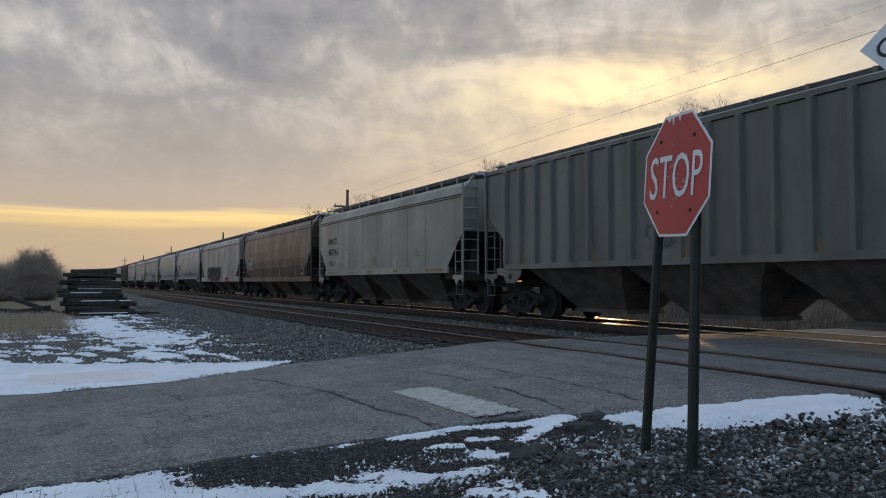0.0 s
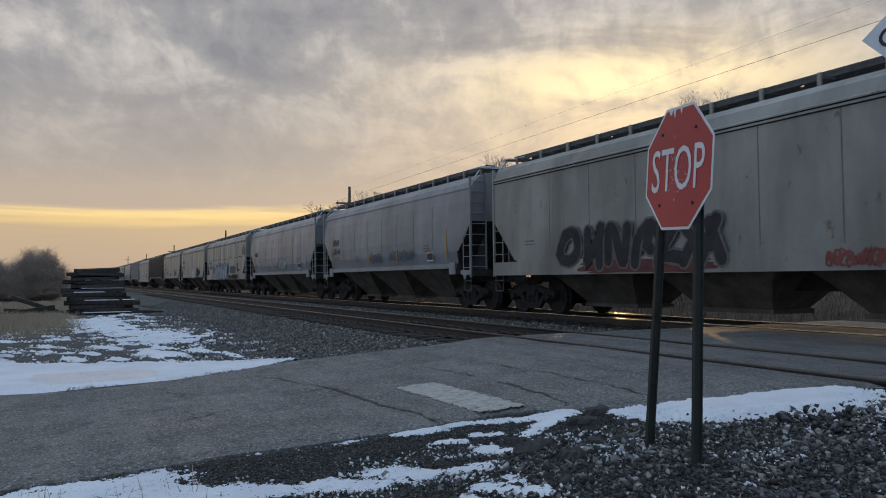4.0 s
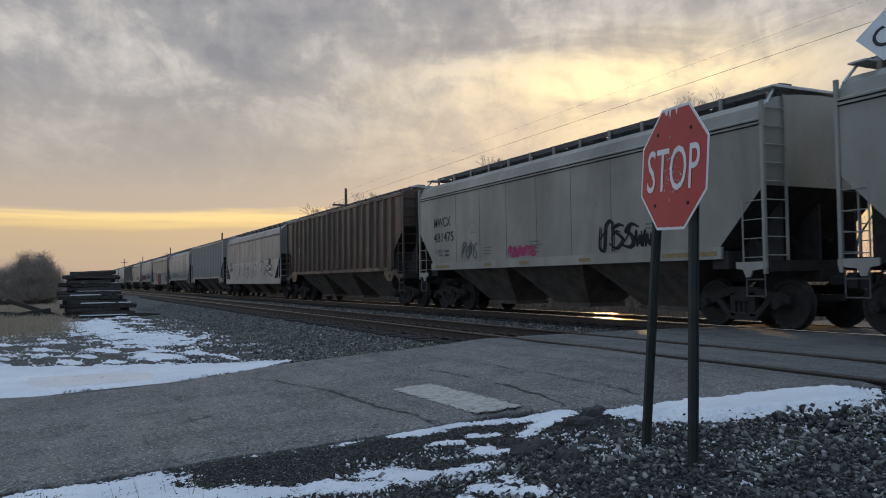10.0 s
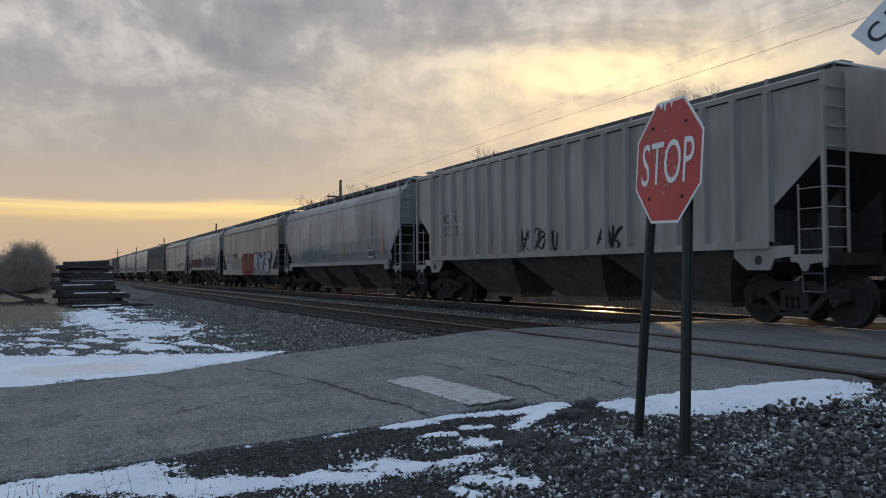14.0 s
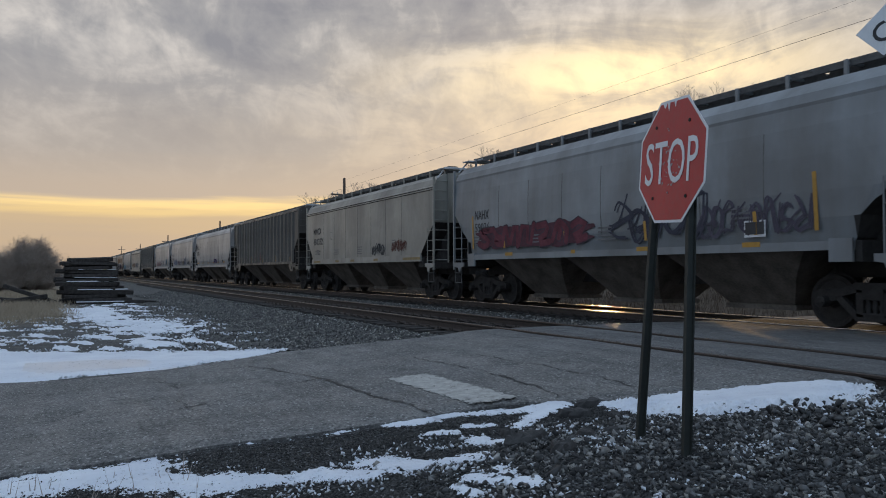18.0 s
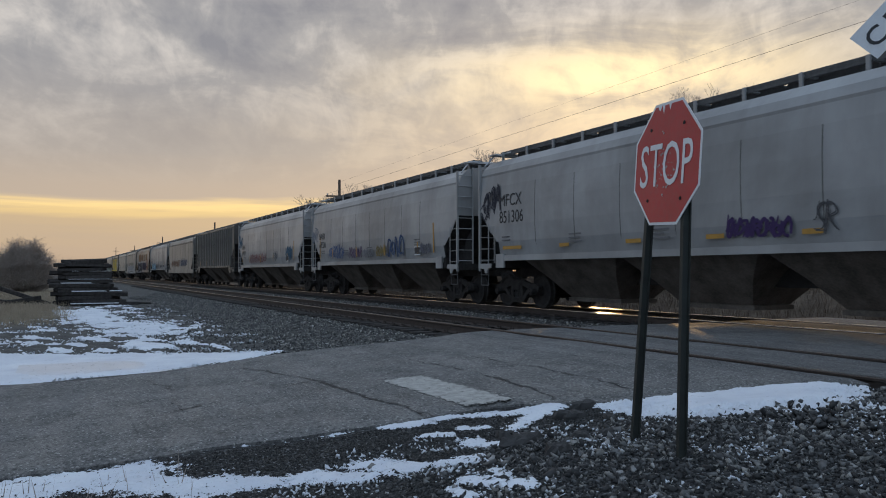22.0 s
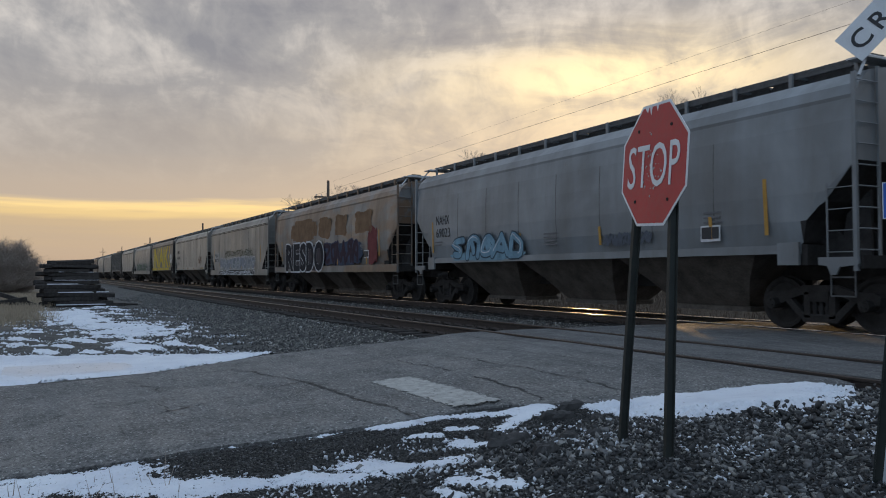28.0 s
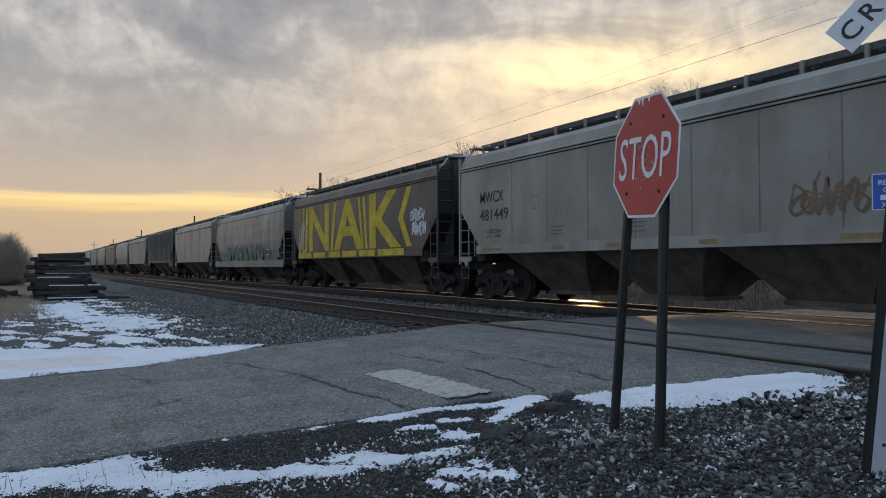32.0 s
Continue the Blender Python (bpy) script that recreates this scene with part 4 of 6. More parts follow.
def bare_tree(name, label, category, x, y, z, height, seed, spread, deep, least=0.014):
    """A trunk whose limbs fork again and again into a fan of fine twigs."""
    t = thing(name, label, category, pose(x, y, z))
    rng = random.Random(seed)
    wood, fine = bmesh.new(), bmesh.new()

    def grow(p, way, length, r, level):
        bend = Vector((rng.gauss(0, 0.10), rng.gauss(0, 0.10), 0.05))
        mid = p + (way + bend * 0.6).normalized() * length * 0.5
        tip = mid + (way + bend * 2).normalized() * length * 0.5
        bm, sides = (wood, 6) if level < 3 else (fine, 3)
        rod(bm, p, mid, max(r, least), sides, max(r * 0.85, least))
        rod(bm, mid, tip, max(r * 0.85, least), sides, max(r * 0.7, least * 0.6))
        if level >= deep:
            return
        for k in range(2 if level < 2 else rng.choice((2, 2, 3))):
            side = Vector((rng.gauss(0, 1), rng.gauss(0, 1), rng.gauss(0, 0.35))).normalized()
            out = (way + side * rng.uniform(0.32, 0.62) + Vector((0, 0, 0.16))).normalized()
            grow(tip if k < 2 else mid, out, length * rng.uniform(0.66, 0.88), r * 0.66, level + 1)
    grow(Vector((0, 0, -0.4)), Vector((rng.gauss(0, 0.05), rng.gauss(0, 0.05), 1)), height * 0.26, height * 0.017, 0)
    # bring the crown to its true height and width
    top = max(v.co.z for v in fine.verts)
    wide = sorted(math.hypot(v.co.x, v.co.y) for v in fine.verts)[int(len(fine.verts) * 0.95)]
    for bm in (wood, fine):
        for v in bm.verts:
            v.co = Vector((v.co.x * spread / wide, v.co.y * spread / wide, height * max(0.0, v.co.z / top) ** 0.62 if v.co.z > 0 else v.co.z))
    part("trunk", wood, BARK, t, "dark trunk and limbs")
    part("crown", fine, TWIG, t, "bare winter twigs")
    return t


# bare trees over the train, and the round bush beyond the stack
for i, (x, y, h, w) in enumerate(((-39.8, 40, 13.7, 3.8), (-37.6, 41, 14.0, 3.6), (-71.5, 40, 14.3, 3.6), (-122.5, 40, 14.3, 4.3), (-109.5, 40, 14.7, 3.9), (-230, 42, 13, 5))):
    bare_tree("bare_tree", "leafless tree standing beyond the train", "tree", x, y, -0.4, h, 20 + i, w, 9 if i < 3 else 8, 0.006 + 0.00008 * abs(x))
for i, (x, y) in enumerate(((-22, 30), (-10, 34), (-2, 28), (7, 33), (-50, 33))):
    bare_tree("bare_tree", "leafless thicket tree behind the track", "tree", x, y, 0.3, 5.0 + (i % 3), 40 + i, 2.2, 7, 0.010)


def bush(x, y, r, h, seed, n):
    b = thing("bare_bush", "dense round leafless bush in dry grass", "bush", pose(x, y, -0.75))
    rng = random.Random(seed)
    bm = bmesh.new()
    for _ in range(n):
        a, e = rng.uniform(0, 6.28), rng.uniform(0.05, 1.0) ** 0.6
        tip = Vector((r * math.cos(a) * math.sqrt(1 - 0.9 * e * e) * rng.uniform(0.55, 1.04), r * math.sin(a) * math.sqrt(1 - 0.9 * e * e) * rng.uniform(0.55, 1.04), h * e * rng.uniform(0.75, 1.08)))
        root = Vector((tip.x * 0.25, tip.y * 0.25, 0))
        mid = root.lerp(tip, 0.6) + Vector((rng.gauss(0, 0.25), rng.gauss(0, 0.25), 0.25))
        rod(bm, root, mid, 0.018, 3, 0.010)
        rod(bm, mid, tip, 0.010, 3, 0.005)
        for _ in range(6):
            q = mid.lerp(tip, rng.random())
            rod(bm, q, q + Vector((rng.gauss(0, 0.35), rng.gauss(0, 0.30), rng.uniform(0.0, 0.5))), 0.008, 3, 0.004)
    part("crown", bm, TWIG, b, "tangle of bare twigs")
    return b


bush(-67.6, -1.7, 2.6, 4.15, 1, 2400)
bush(-66.5, -3.7, 2.2, 3.2, 2, 1500)
bush(-66.0, -5.6, 2.0, 2.4, 3, 1000)


def grass(name, label, n, seed, area, h, mat=None):
    """Dry stalks as thin blades, one mesh."""
    rng = random.Random(seed)
    co, fa = [], []
    for _ in range(n):
        x, y = area(rng)
        z = land_z(x, y)
        hh, a = h * rng.uniform(0.4, 1.2), rng.uniform(0, 6.28)
        w = 0.003 + 0.0003 * abs(x)
        lx, ly = rng.gauss(0, 0.38) * hh, rng.gauss(0, 0.38) * hh
        k = len(co)
        co += [(x - w * math.cos(a), y - w * math.sin(a), z - 0.02), (x + w * math.cos(a), y + w * math.sin(a), z - 0.02), (x + lx, y + ly, z + hh)]
        fa.append((k, k + 1, k + 2))
    me = bpy.data.meshes.new(name)
    me.from_pydata(co, [], fa)
    me.materials.append(mat or DRY)
    return tagged(new(name, me), label, "grass", kind="stuff")


grass("dry_grass", "dry tan winter grass on the field", 46000, 7, lambda r: (-27.0 - 44 * r.random() ** 1.5 + 2.0 * r.gauss(0, 0.7), 0.1 + r.gauss(0, 0.35) - 8.5 * r.random()), 0.24)
grass("thicket", "brown leafless brush on the bank behind the track", 90000, 8, lambda r: (r.uniform(-75, 12), 16.4 + 9 * r.random() ** 1.4), 0.34, THICKET)
grass("tall_brush", "tall tangle of leafless brush behind the track", 2600, 18, lambda r: (r.uniform(-80, 12), 22 + 9 * r.random()), 2.7, THICKET)
grass("weeds", "few dry weed stalks in the snow", 60, 9, lambda r: (r.uniform(-5.9, -4.9), r.uniform(-0.5, 0.9)), 0.16, TWIG)


def utility_pole(x, y, h, arms=True):
    p = thing("utility_pole", "tall weathered wooden pole with a crossarm and wires", "utility pole", pose(x, y, -0.5), "poles along the railway")
    bm = bmesh.new()
    rod(bm, (0, 0, -0.5), (0, 0, h), 0.17, 10, 0.11)
    part("pole", bm, POLE_WOOD, p)
    if arms:
        part("crossarm", boxes((-0.06, 0.06, -1.2, 1.2, h - 1.5, h - 1.36)), POLE_WOOD, p, "wooden crossarm")
        for s in (-1.05, -0.6, 0.6, 1.05):
            bm = bmesh.new()
            rod(bm, (0, s, h - 1.36), (0, s, h - 1.2), 0.035, 6)
            part("insulator", bm, GALV, p)
    return p


for x, y, h in ((-63.7, 22, 9.4), (-120.4, 22, 9.0), (-181.6, 22, 9.4), (-245, 22, 9.4), (-318, 22, 11)):
    utility_pole(x, y, h)


def cable(label, a, b, sag, r=0.016):
    a, b = Vector(a), Vector(b)
    pts = [a.lerp(b, i / 24) - Vector((0, 0, sag * 4 * (i / 24) * (1 - i / 24))) for i in range(25)]
    bm = bmesh.new()
    rings = [[bm.verts.new(p + Vector((0, dy, dz))) for dy, dz in ((r, 0), (0, r), (-r, 0), (0, -r))] for p in pts]
    for p, q in zip(rings, rings[1:]):
        for i in range(4):
            j = (i + 1) % 4
            bm.faces.new((p[i], p[j], q[j], q[i]))
    tagged(part("overhead_cable", bm, WIRE), label, "cable", "cables along the railway")


utility_pole(34, 21, 10.15)
cable("thin dark cable strung along the railway", (-63.7, 20.95, 7.66), (34, 19.95, 8.42), 0.0, 0.0065)
cable("fine upper wire strung along the railway", (-63.7, 21.9, 8.66), (34, 20.9, 9.45), 0.0, 0.003)
grass("far_woods", "far line of grey leafless woods on the horizon", 9000, 10, lambda r: (r.uniform(-430, -380), r.uniform(-260, 10)), 7.5, TWIG)


def parked_car():
    """A white car at the edge of the yard; its nose just shows."""
    c = thing("parked_car", "white parked car at the edge of the yard", "car", pose(*CAR_AT))
    bm = bmesh.new()
    sec = [(0.0, 0.35, 0.62), (0.12, 0.25, 0.80), (1.0, 0.24, 0.95), (1.5, 0.24, 1.0), (3.6, 0.24, 1.02), (4.3, 0.28, 0.95), (4.5, 0.4, 0.7)]
    rings = []
    for x, lo, hi in sec:
        w = 0.86 if 0.3 < x < 4.2 else 0.74
        rings.append([bm.verts.new((x, y, z)) for y, z in ((-w, lo), (-w - 0.04, (lo + hi) / 2), (-w + 0.08, hi), (w - 0.08, hi), (w + 0.04, (lo + hi) / 2), (w, lo))])
    for p, q in zip(rings, rings[1:]):
        for i in range(6):
            j = (i + 1) % 6
            bm.faces.new((p[i], p[j], q[j], q[i]))
    bm.faces.new(rings[0])
    bm.faces.new(rings[-1][::-1])
    bmesh.ops.recalc_face_normals(bm, faces=bm.faces)
    bmesh.ops.bevel(bm, geom=bm.edges[:], offset=0.03, segments=2, affect="EDGES")
    part("body", bm, CAR_WHITE, c, "", True)
    bm = bmesh.new()
    prism(bm, [(1.1, 0.94), (1.75, 1.42), (3.1, 1.45), (3.95, 0.98)], -0.70, 0.70)
    bmesh.ops.bevel(bm, geom=bm.edges[:], offset=0.05, segments=2, affect="EDGES")
    part("cabin", bm, GLASSY, c, "dark glazed cabin")
    part("roof", boxes((1.7, 3.15, -0.66, 0.66, 1.44, 1.47)), CAR_WHITE, c)
    for x in (0.82, 3.6):
        for s in (-1, 1):
            bm = bmesh.new()
            rod(bm, (x, s * 0.70, 0.33), (x, s * 0.915, 0.33), 0.33, 24)
            w = part("wheel", bm, RUBBER, c, "black tyre")
            bm = bmesh.new()
            rod(bm, (x, s * 0.90, 0.33), (x, s * 0.925, 0.33), 0.20, 16)
            part("rim", bm, GALV, w)
    for s in (-1, 1):
        part("headlight", boxes((-0.01, 0.1, s * 0.55 - 0.14, s * 0.55 + 0.14, 0.58, 0.70)), GLASSY, c)
    part("bumper", boxes((-0.06, 0.1, -0.7, 0.7, 0.30, 0.48)), CAR_WHITE, c)
    return c


CAR_AT = (-17.6, -1.34, -0.47, 0, 0, -98)
parked_car()
# ---- the train ----


def profile(kind):
    """Half section of a wagon body above its sill, from the sill up to the ridge: distance from the middle, height."""
    if kind == "round":
        return [(1.50, 1.50), (1.575, 1.85), (1.60, 2.3), (1.60, 2.9), (1.575, 3.4), (1.53, 3.74), (1.54, 3.80), (1.46, 3.98), (1.22, 4.20), (0.7, 4.30), (0.0, 4.34)]
    if kind == "post":
        return [(1.56, 1.46), (1.56, 4.10), (1.60, 4.12), (1.60, 4.22), (1.52, 4.26), (1.25, 4.34), (0.7, 4.39), (0.0, 4.41)]
    return [(1.60, 1.50), (1.60, 3.68), (1.635, 3.70), (1.635, 3.735), (1.605, 3.75), (1.63, 3.77), (1.63, 3.80), (1.58, 3.83), (1.47, 4.06), (1.22, 4.22), (0.7, 4.30), (0.0, 4.34)]


NOTCH = [(0.0, 2.75), (0.55, 2.14), (0.66, 2.08), (0.9, 1.86), (1.02, 1.5)]


def belly(kind, x, L, base=1.5):
    """How high the body's underside stands, x from an end."""
    d = min(x, L - x)
    if kind == "post":
        return 2.95 - d * (0.9 / 1.1) if d < 1.1 else 1.46
    if kind == "round":
        for (a, za), (b, zb) in zip(NOTCH, NOTCH[1:]):
            if d < b:
                return za + (zb - za) * (d - a) / (b - a)
        return base
    return max(base, 2.60 - d)


def body_mesh(kind, L, base=1.5):
    bm = bmesh.new()
    pr = profile(kind)
    pr[0] = (pr[0][0], min(pr[0][1], base))
    xs = [0, 0.55, 0.66, 0.9, 1.02, 1.1] + ([1.101] if kind == "post" else []) + [1.35, 2.0]
    mids = [2.0 + (L - 4.0) * i / 8 for i in range(1, 8)]
    xs = xs + mids + [L - x for x in reversed(xs)]
    rings = []
    for x in xs:
        b = belly(kind, x, L, base)
        pts = []
        for y, z in pr:
            pts.append((y, max(z, b)))
        half = pts
        ring = [bm.verts.new((x, -y, z)) for y, z in half] + [bm.verts.new((x, y, z)) for y, z in reversed(half[:-1])]
        rings.append(ring)
    k = len(rings[0])
    for p, q in zip(rings, rings[1:]):
        for i in range(k):
            j = (i + 1) % k
            bm.faces.new((p[i], p[j], q[j], q[i]))
    bm.faces.new(rings[0])
    bm.faces.new(rings[-1][::-1])
    bmesh.ops.remove_doubles(bm, verts=bm.verts, dist=0.0005)
    bmesh.ops.recalc_face_normals(bm, faces=bm.faces)
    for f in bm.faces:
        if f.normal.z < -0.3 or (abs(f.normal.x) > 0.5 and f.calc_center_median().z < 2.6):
            f.material_index = 1          # the slope sheets underneath and steep lower ends, their shade painted in black
    return bm


def bay_mesh(x0, x1, deep=0.24):
    bm = bmesh.new()
    c, w = (x0 + x1) / 2, (x1 - x0) / 2
    lv = [(w - 0.02, 1.48, 1.50), (w - 0.06, 1.44, 1.36), (w - 0.60, 0.98, 0.86), (w - 1.02, 0.52, deep + 0.10), (w - 0.95, 0.56, deep + 0.09), (w - 0.95, 0.56, deep)]
    rings = [[bm.verts.new((c + sx * a, sy * b, z)) for sx, sy in ((-1, -1), (1, -1), (1, 1), (-1, 1))] for a, b, z in lv]
    for p, q in zip(rings, rings[1:]):
        for i in range(4):
            j = (i + 1) % 4
            bm.faces.new((p[i], p[j], q[j], q[i]))
    bm.faces.new(rings[0])
    bm.faces.new(rings[-1][::-1])
    bmesh.ops.recalc_face_normals(bm, faces=bm.faces)
    return bm


MESHES = {}


def shared(key, build, mat, smooth_it=False):
    """One mesh for all like pieces of one material."""
    key = (key, mat.name)
    if key not in MESHES:
        bm = build()
        me = bpy.data.meshes.new(key[0])
        bm.to_mesh(me)
        bm.free()
        me.materials.append(mat)
        if smooth_it:
            me.polygons.foreach_set("use_smooth", [True] * len(me.polygons))
        MESHES[key] = me
    return MESHES[key]


def wheel_mesh():
    bm = bmesh.new()
    pr = [(0.0, 0.10), (0.10, 0.10), (0.13, 0.04), (0.36, 0.0), (0.40, 0.035), (0.455, 0.04), (0.457, -0.07), (0.485, -0.085), (0.485, -0.11), (0.40, -0.10), (0.36, -0.05), (0.13, -0.06), (0.0, -0.06)]
    n = 28
    for s in (-1, 1):
        rings = [[bm.verts.new((r * math.cos(2 * math.pi * i / n), s * (0.76 + w), r * math.sin(2 * math.pi * i / n))) for i in range(n)] if r else [bm.verts.new((0, s * (0.76 + w), 0))] for r, w in pr]
        for p, q in zip(rings, rings[1:]):
            for i in range(n):
                j = (i + 1) % n
                vs = [p[i % len(p)], p[j % len(p)], q[j % len(q)], q[i % len(q)]]
                bm.faces.new(list(dict.fromkeys(vs)))
    rod(bm, (0, -1.12, 0), (0, 1.12, 0), 0.08, 10)
    for s in (-1, 1):
        rod(bm, (0, s * 1.0, 0), (0, s * 1.16, 0), 0.10, 10)
        for k in range(3):
            a = k * 2.094
            rod(bm, (0.055 * math.cos(a), s * 1.16, 0.055 * math.sin(a)), (0.055 * math.cos(a), s * 1.185, 0.055 * math.sin(a)), 0.018, 6)
    bmesh.ops.recalc_face_normals(bm, faces=bm.faces)
    return bm


def side_frame_mesh(s):
    """One cast side frame of a two-axle truck."""
    bm = bmesh.new()
    y0, y1 = s * 0.97 - 0.06, s * 0.97 + 0.06
    prism(bm, [(-1.10, 0.60), (-1.0, 0.66), (-0.62, 0.68), (-0.30, 0.78), (0.30, 0.78), (0.62, 0.68), (1.0, 0.66), (1.10, 0.60), (1.08, 0.46), (0.72, 0.46), (0.66, 0.52), (0.30, 0.62), (-0.30, 0.62), (-0.66, 0.52), (-0.72, 0.46), (-1.08, 0.46)], y0, y1)
    prism(bm, [(-0.70, 0.52), (-0.58, 0.56), (-0.26, 0.26), (0.26, 0.26), (0.58, 0.56), (0.70, 0.52), (0.32, 0.15), (-0.32, 0.15)], y0, y1)
    for x in (-0.30, 0.18):
        box(bm, x, x + 0.12, y0, y1, 0.22, 0.66)
    return bm


def spring_mesh(s):
    """A nest of three coil springs between two plates."""
    bm = boxes((-0.2, 0.2, s * 0.97 - 0.055, s * 0.97 + 0.055, 0.26, 0.285), (-0.2, 0.2, s * 0.97 - 0.055, s * 0.97 + 0.055, 0.535, 0.56))
    for x in (-0.12, 0.0, 0.12):
        for i in range(4):
            rod(bm, (x, s * 0.97, 0.275 + i * 0.07), (x, s * 0.97, 0.35 + i * 0.07), 0.052 if i % 2 else 0.04, 8)
    return bm


def bolster_mesh():
    return boxes((-0.18, 0.18, -1.05, 1.05, 0.50, 0.68), (-0.25, 0.25, -0.3, 0.3, 0.66, 0.92), (-0.42, -0.34, -0.75, 0.75, 0.26, 0.42), (0.34, 0.42, -0.75, 0.75, 0.26, 0.42), (-1.3, 1.3, -0.2, 0.2, 0.5, 0.62))


def truck(parent, x, wheels):
    t = hang("truck", shared("bolster", bolster_mesh, GRIME), parent, "grimy cast two-axle truck", pose(x, 0, 0))
    for s in (-1, 1):
        hang("side_frame", shared("side_frame%d" % s, lambda: side_frame_mesh(s), GRIME), t)
        hang("spring_nest", shared("spring%d" % s, lambda: spring_mesh(s), BLACK), t)
    for a in (-0.89, 0.89):
        w = hang("wheelset", shared("wheelset", wheel_mesh, GRIME), t, at=pose(a, 0, 0.457))
        wheels.append(w)
    return t


def ladder_mesh(kind):
    """The corner ladder at a wagon's end, on one side: two rails and rungs; x runs in from the end."""
    rows = [((0.5, -1.60, 1.22), (0.5, -1.60, 2.42))]
    bm = rods(rows, 0.017)
    for i in range(4):
        rod(bm, (0.02, -1.61, 1.32 + i * 0.34), (0.5, -1.61, 1.32 + i * 0.34), 0.010, 5)
    box(bm, -0.03, 0.035, -1.63, -1.57, 1.02, 4.12 if kind != "post" else 4.22)
    return bm


def stirrup_mesh():
    """The step hanging under a corner ladder."""
    bm = bmesh.new()
    for x in (0.04, 0.46):
        rod(bm, (x, -1.58, 1.22), (x, -1.58, 0.62), 0.014, 5)
    for z in (0.62, 0.92):
        rod(bm, (0.04, -1.58, z), (0.46, -1.58, z), 0.014, 5)
    return bm


def end_ladder_mesh():
    bm = bmesh.new()
    for y in (-1.08,):
        box(bm, -0.06, -0.02, y - 0.02, y + 0.02, 1.2, 4.25)
    for i in range(9):
        rod(bm, (-0.045, -1.58, 1.35 + i * 0.33), (-0.045, -1.06, 1.35 + i * 0.33), 0.012, 5)
    return bm


def end_sill_mesh():
    """The platform over the truck at an end, with its striker and corner pads."""
    bm = boxes((-0.10, 2.3, -0.32, 0.32, 0.86, 1.18), (-0.10, 0.14, -1.58, 1.58, 1.06, 1.26), (0.0, 0.5, -1.56, -1.40, 1.08, 1.24), (0.0, 0.5, 1.40, 1.56, 1.08, 1.24), (0.9, 1.3, -1.56, 1.56, 1.12, 1.46))
    return bm


def shear_mesh():
    """An upright plate under the end slope; the outer ones are added as shade."""
    return prism(bmesh.new(), [(0.14, 1.15), (1.08, 1.15), (1.08, 1.5), (0.80, 1.72), (0.62, 1.60), (0.56, 1.95), (0.14, 2.32)], -0.03, 0.03)


def bracket_mesh():
    """The pale corner plate with its tongue under an end ladder."""
    bm = prism(bmesh.new(), [(-0.05, 1.24), (0.66, 1.24), (0.66, 1.12), (0.50, 1.10), (0.44, 0.96), (0.34, 0.96), (0.28, 1.08), (-0.05, 1.12)], -1.625, -1.59)
    rod(bm, (0.39, -1.63, 1.02), (0.39, -1.58, 1.02), 0.028, 8)
    return bm


def pad_mesh():
    return boxes((1.0, 1.42, -1.655, -1.60, 1.12, 1.50), (1.10, 1.16, -1.662, -1.655, 1.25, 1.31))


def bolster_plate_mesh():
    """The plate over the truck at the foot of a ribbed side."""
    return prism(bmesh.new(), [(0.62, 1.40), (1.92, 1.40), (1.92, 1.22), (1.62, 0.98), (1.12, 0.98), (1.02, 1.18), (0.62, 1.22)], -1.60, -1.565)


def plate_hole_mesh():
    bm = bmesh.new()
    rod(bm, (1.36, -1.604, 1.16), (1.36, -1.598, 1.16), 0.085, 16)
    return bm


def coupler_mesh():
    bm = boxes((-0.55, -0.10, -0.09, 0.09, 0.80, 0.98), (-0.74, -0.50, -0.16, 0.13, 0.74, 1.02), (-0.86, -0.70, -0.02, 0.13, 0.76, 1.0))
    rod(bm, (-0.2, -0.35, 0.95), (-0.62, -0.30, 0.55), 0.022, 6)
    return bm


def brake_wheel_mesh():
    bm = bmesh.new()
    rod(bm, (-0.16, 0.55, 2.6), (-0.0, 0.55, 2.6), 0.26, 16)
    return bm


def brake_tank_mesh():
    bm = bmesh.new()
    rod(bm, (0.45, -0.9, 1.66), (1.1, -0.9, 1.66), 0.2, 12)
    box(bm, 0.6, 0.8, -1.0, -0.8, 1.40, 1.55)
    return bm


def board_mesh(L, kind):
    """The grating walk along the roof, slat by slat."""
    bm = bmesh.new()
    z = 4.50
    y0, y1 = -0.96, 0.96
    for a in (y0, -0.66, 0.66 - 0.03, y1 - 0.03):
        box(bm, 0.15, L - 0.15, a, a + 0.03, z - 0.03, z + 0.02)
    k = int((L - 0.3) / 0.16)
    for i in range(k + 1):
        x = 0.15 + (L - 0.3) * i / k
        for a in (y0, 0.66):
            box(bm, x - 0.03, x + 0.03, a, a + 0.30, z - 0.005, z + 0.02)
    return bm


def support_mesh():
    return boxes((-0.036, 0.036, -1.03, -0.985, 4.10, 4.51), (-0.03, 0.03, -0.96, 0.96, 4.43, 4.47), (-0.05, 0.05, 0.975, 1.0, 4.10, 4.50))


def hatch_mesh(w):
    bm = bmesh.new()
    prism(bm, [(0, 4.20), (w, 4.20), (w, 4.42), (w - 0.03, 4.48), (0.03, 4.48), (0, 4.42)], -0.60, 0.60)
    return bm


def crossover_mesh():
    """Bent pipe rail and end walk at roof level."""
    bm = rods([((0.02, -1.45, 4.08), (0.10, -1.12, 4.46)), ((0.10, -1.12, 4.46), (0.10, 1.12, 4.46)), ((0.10, 1.12, 4.46), (0.02, 1.45, 4.08)), ((0.10, -0.95, 4.46), (0.7, -0.95, 4.46))], 0.025)
    box(bm, 0.0, 0.34, -1.3, 1.3, 4.40, 4.43)
    return bm


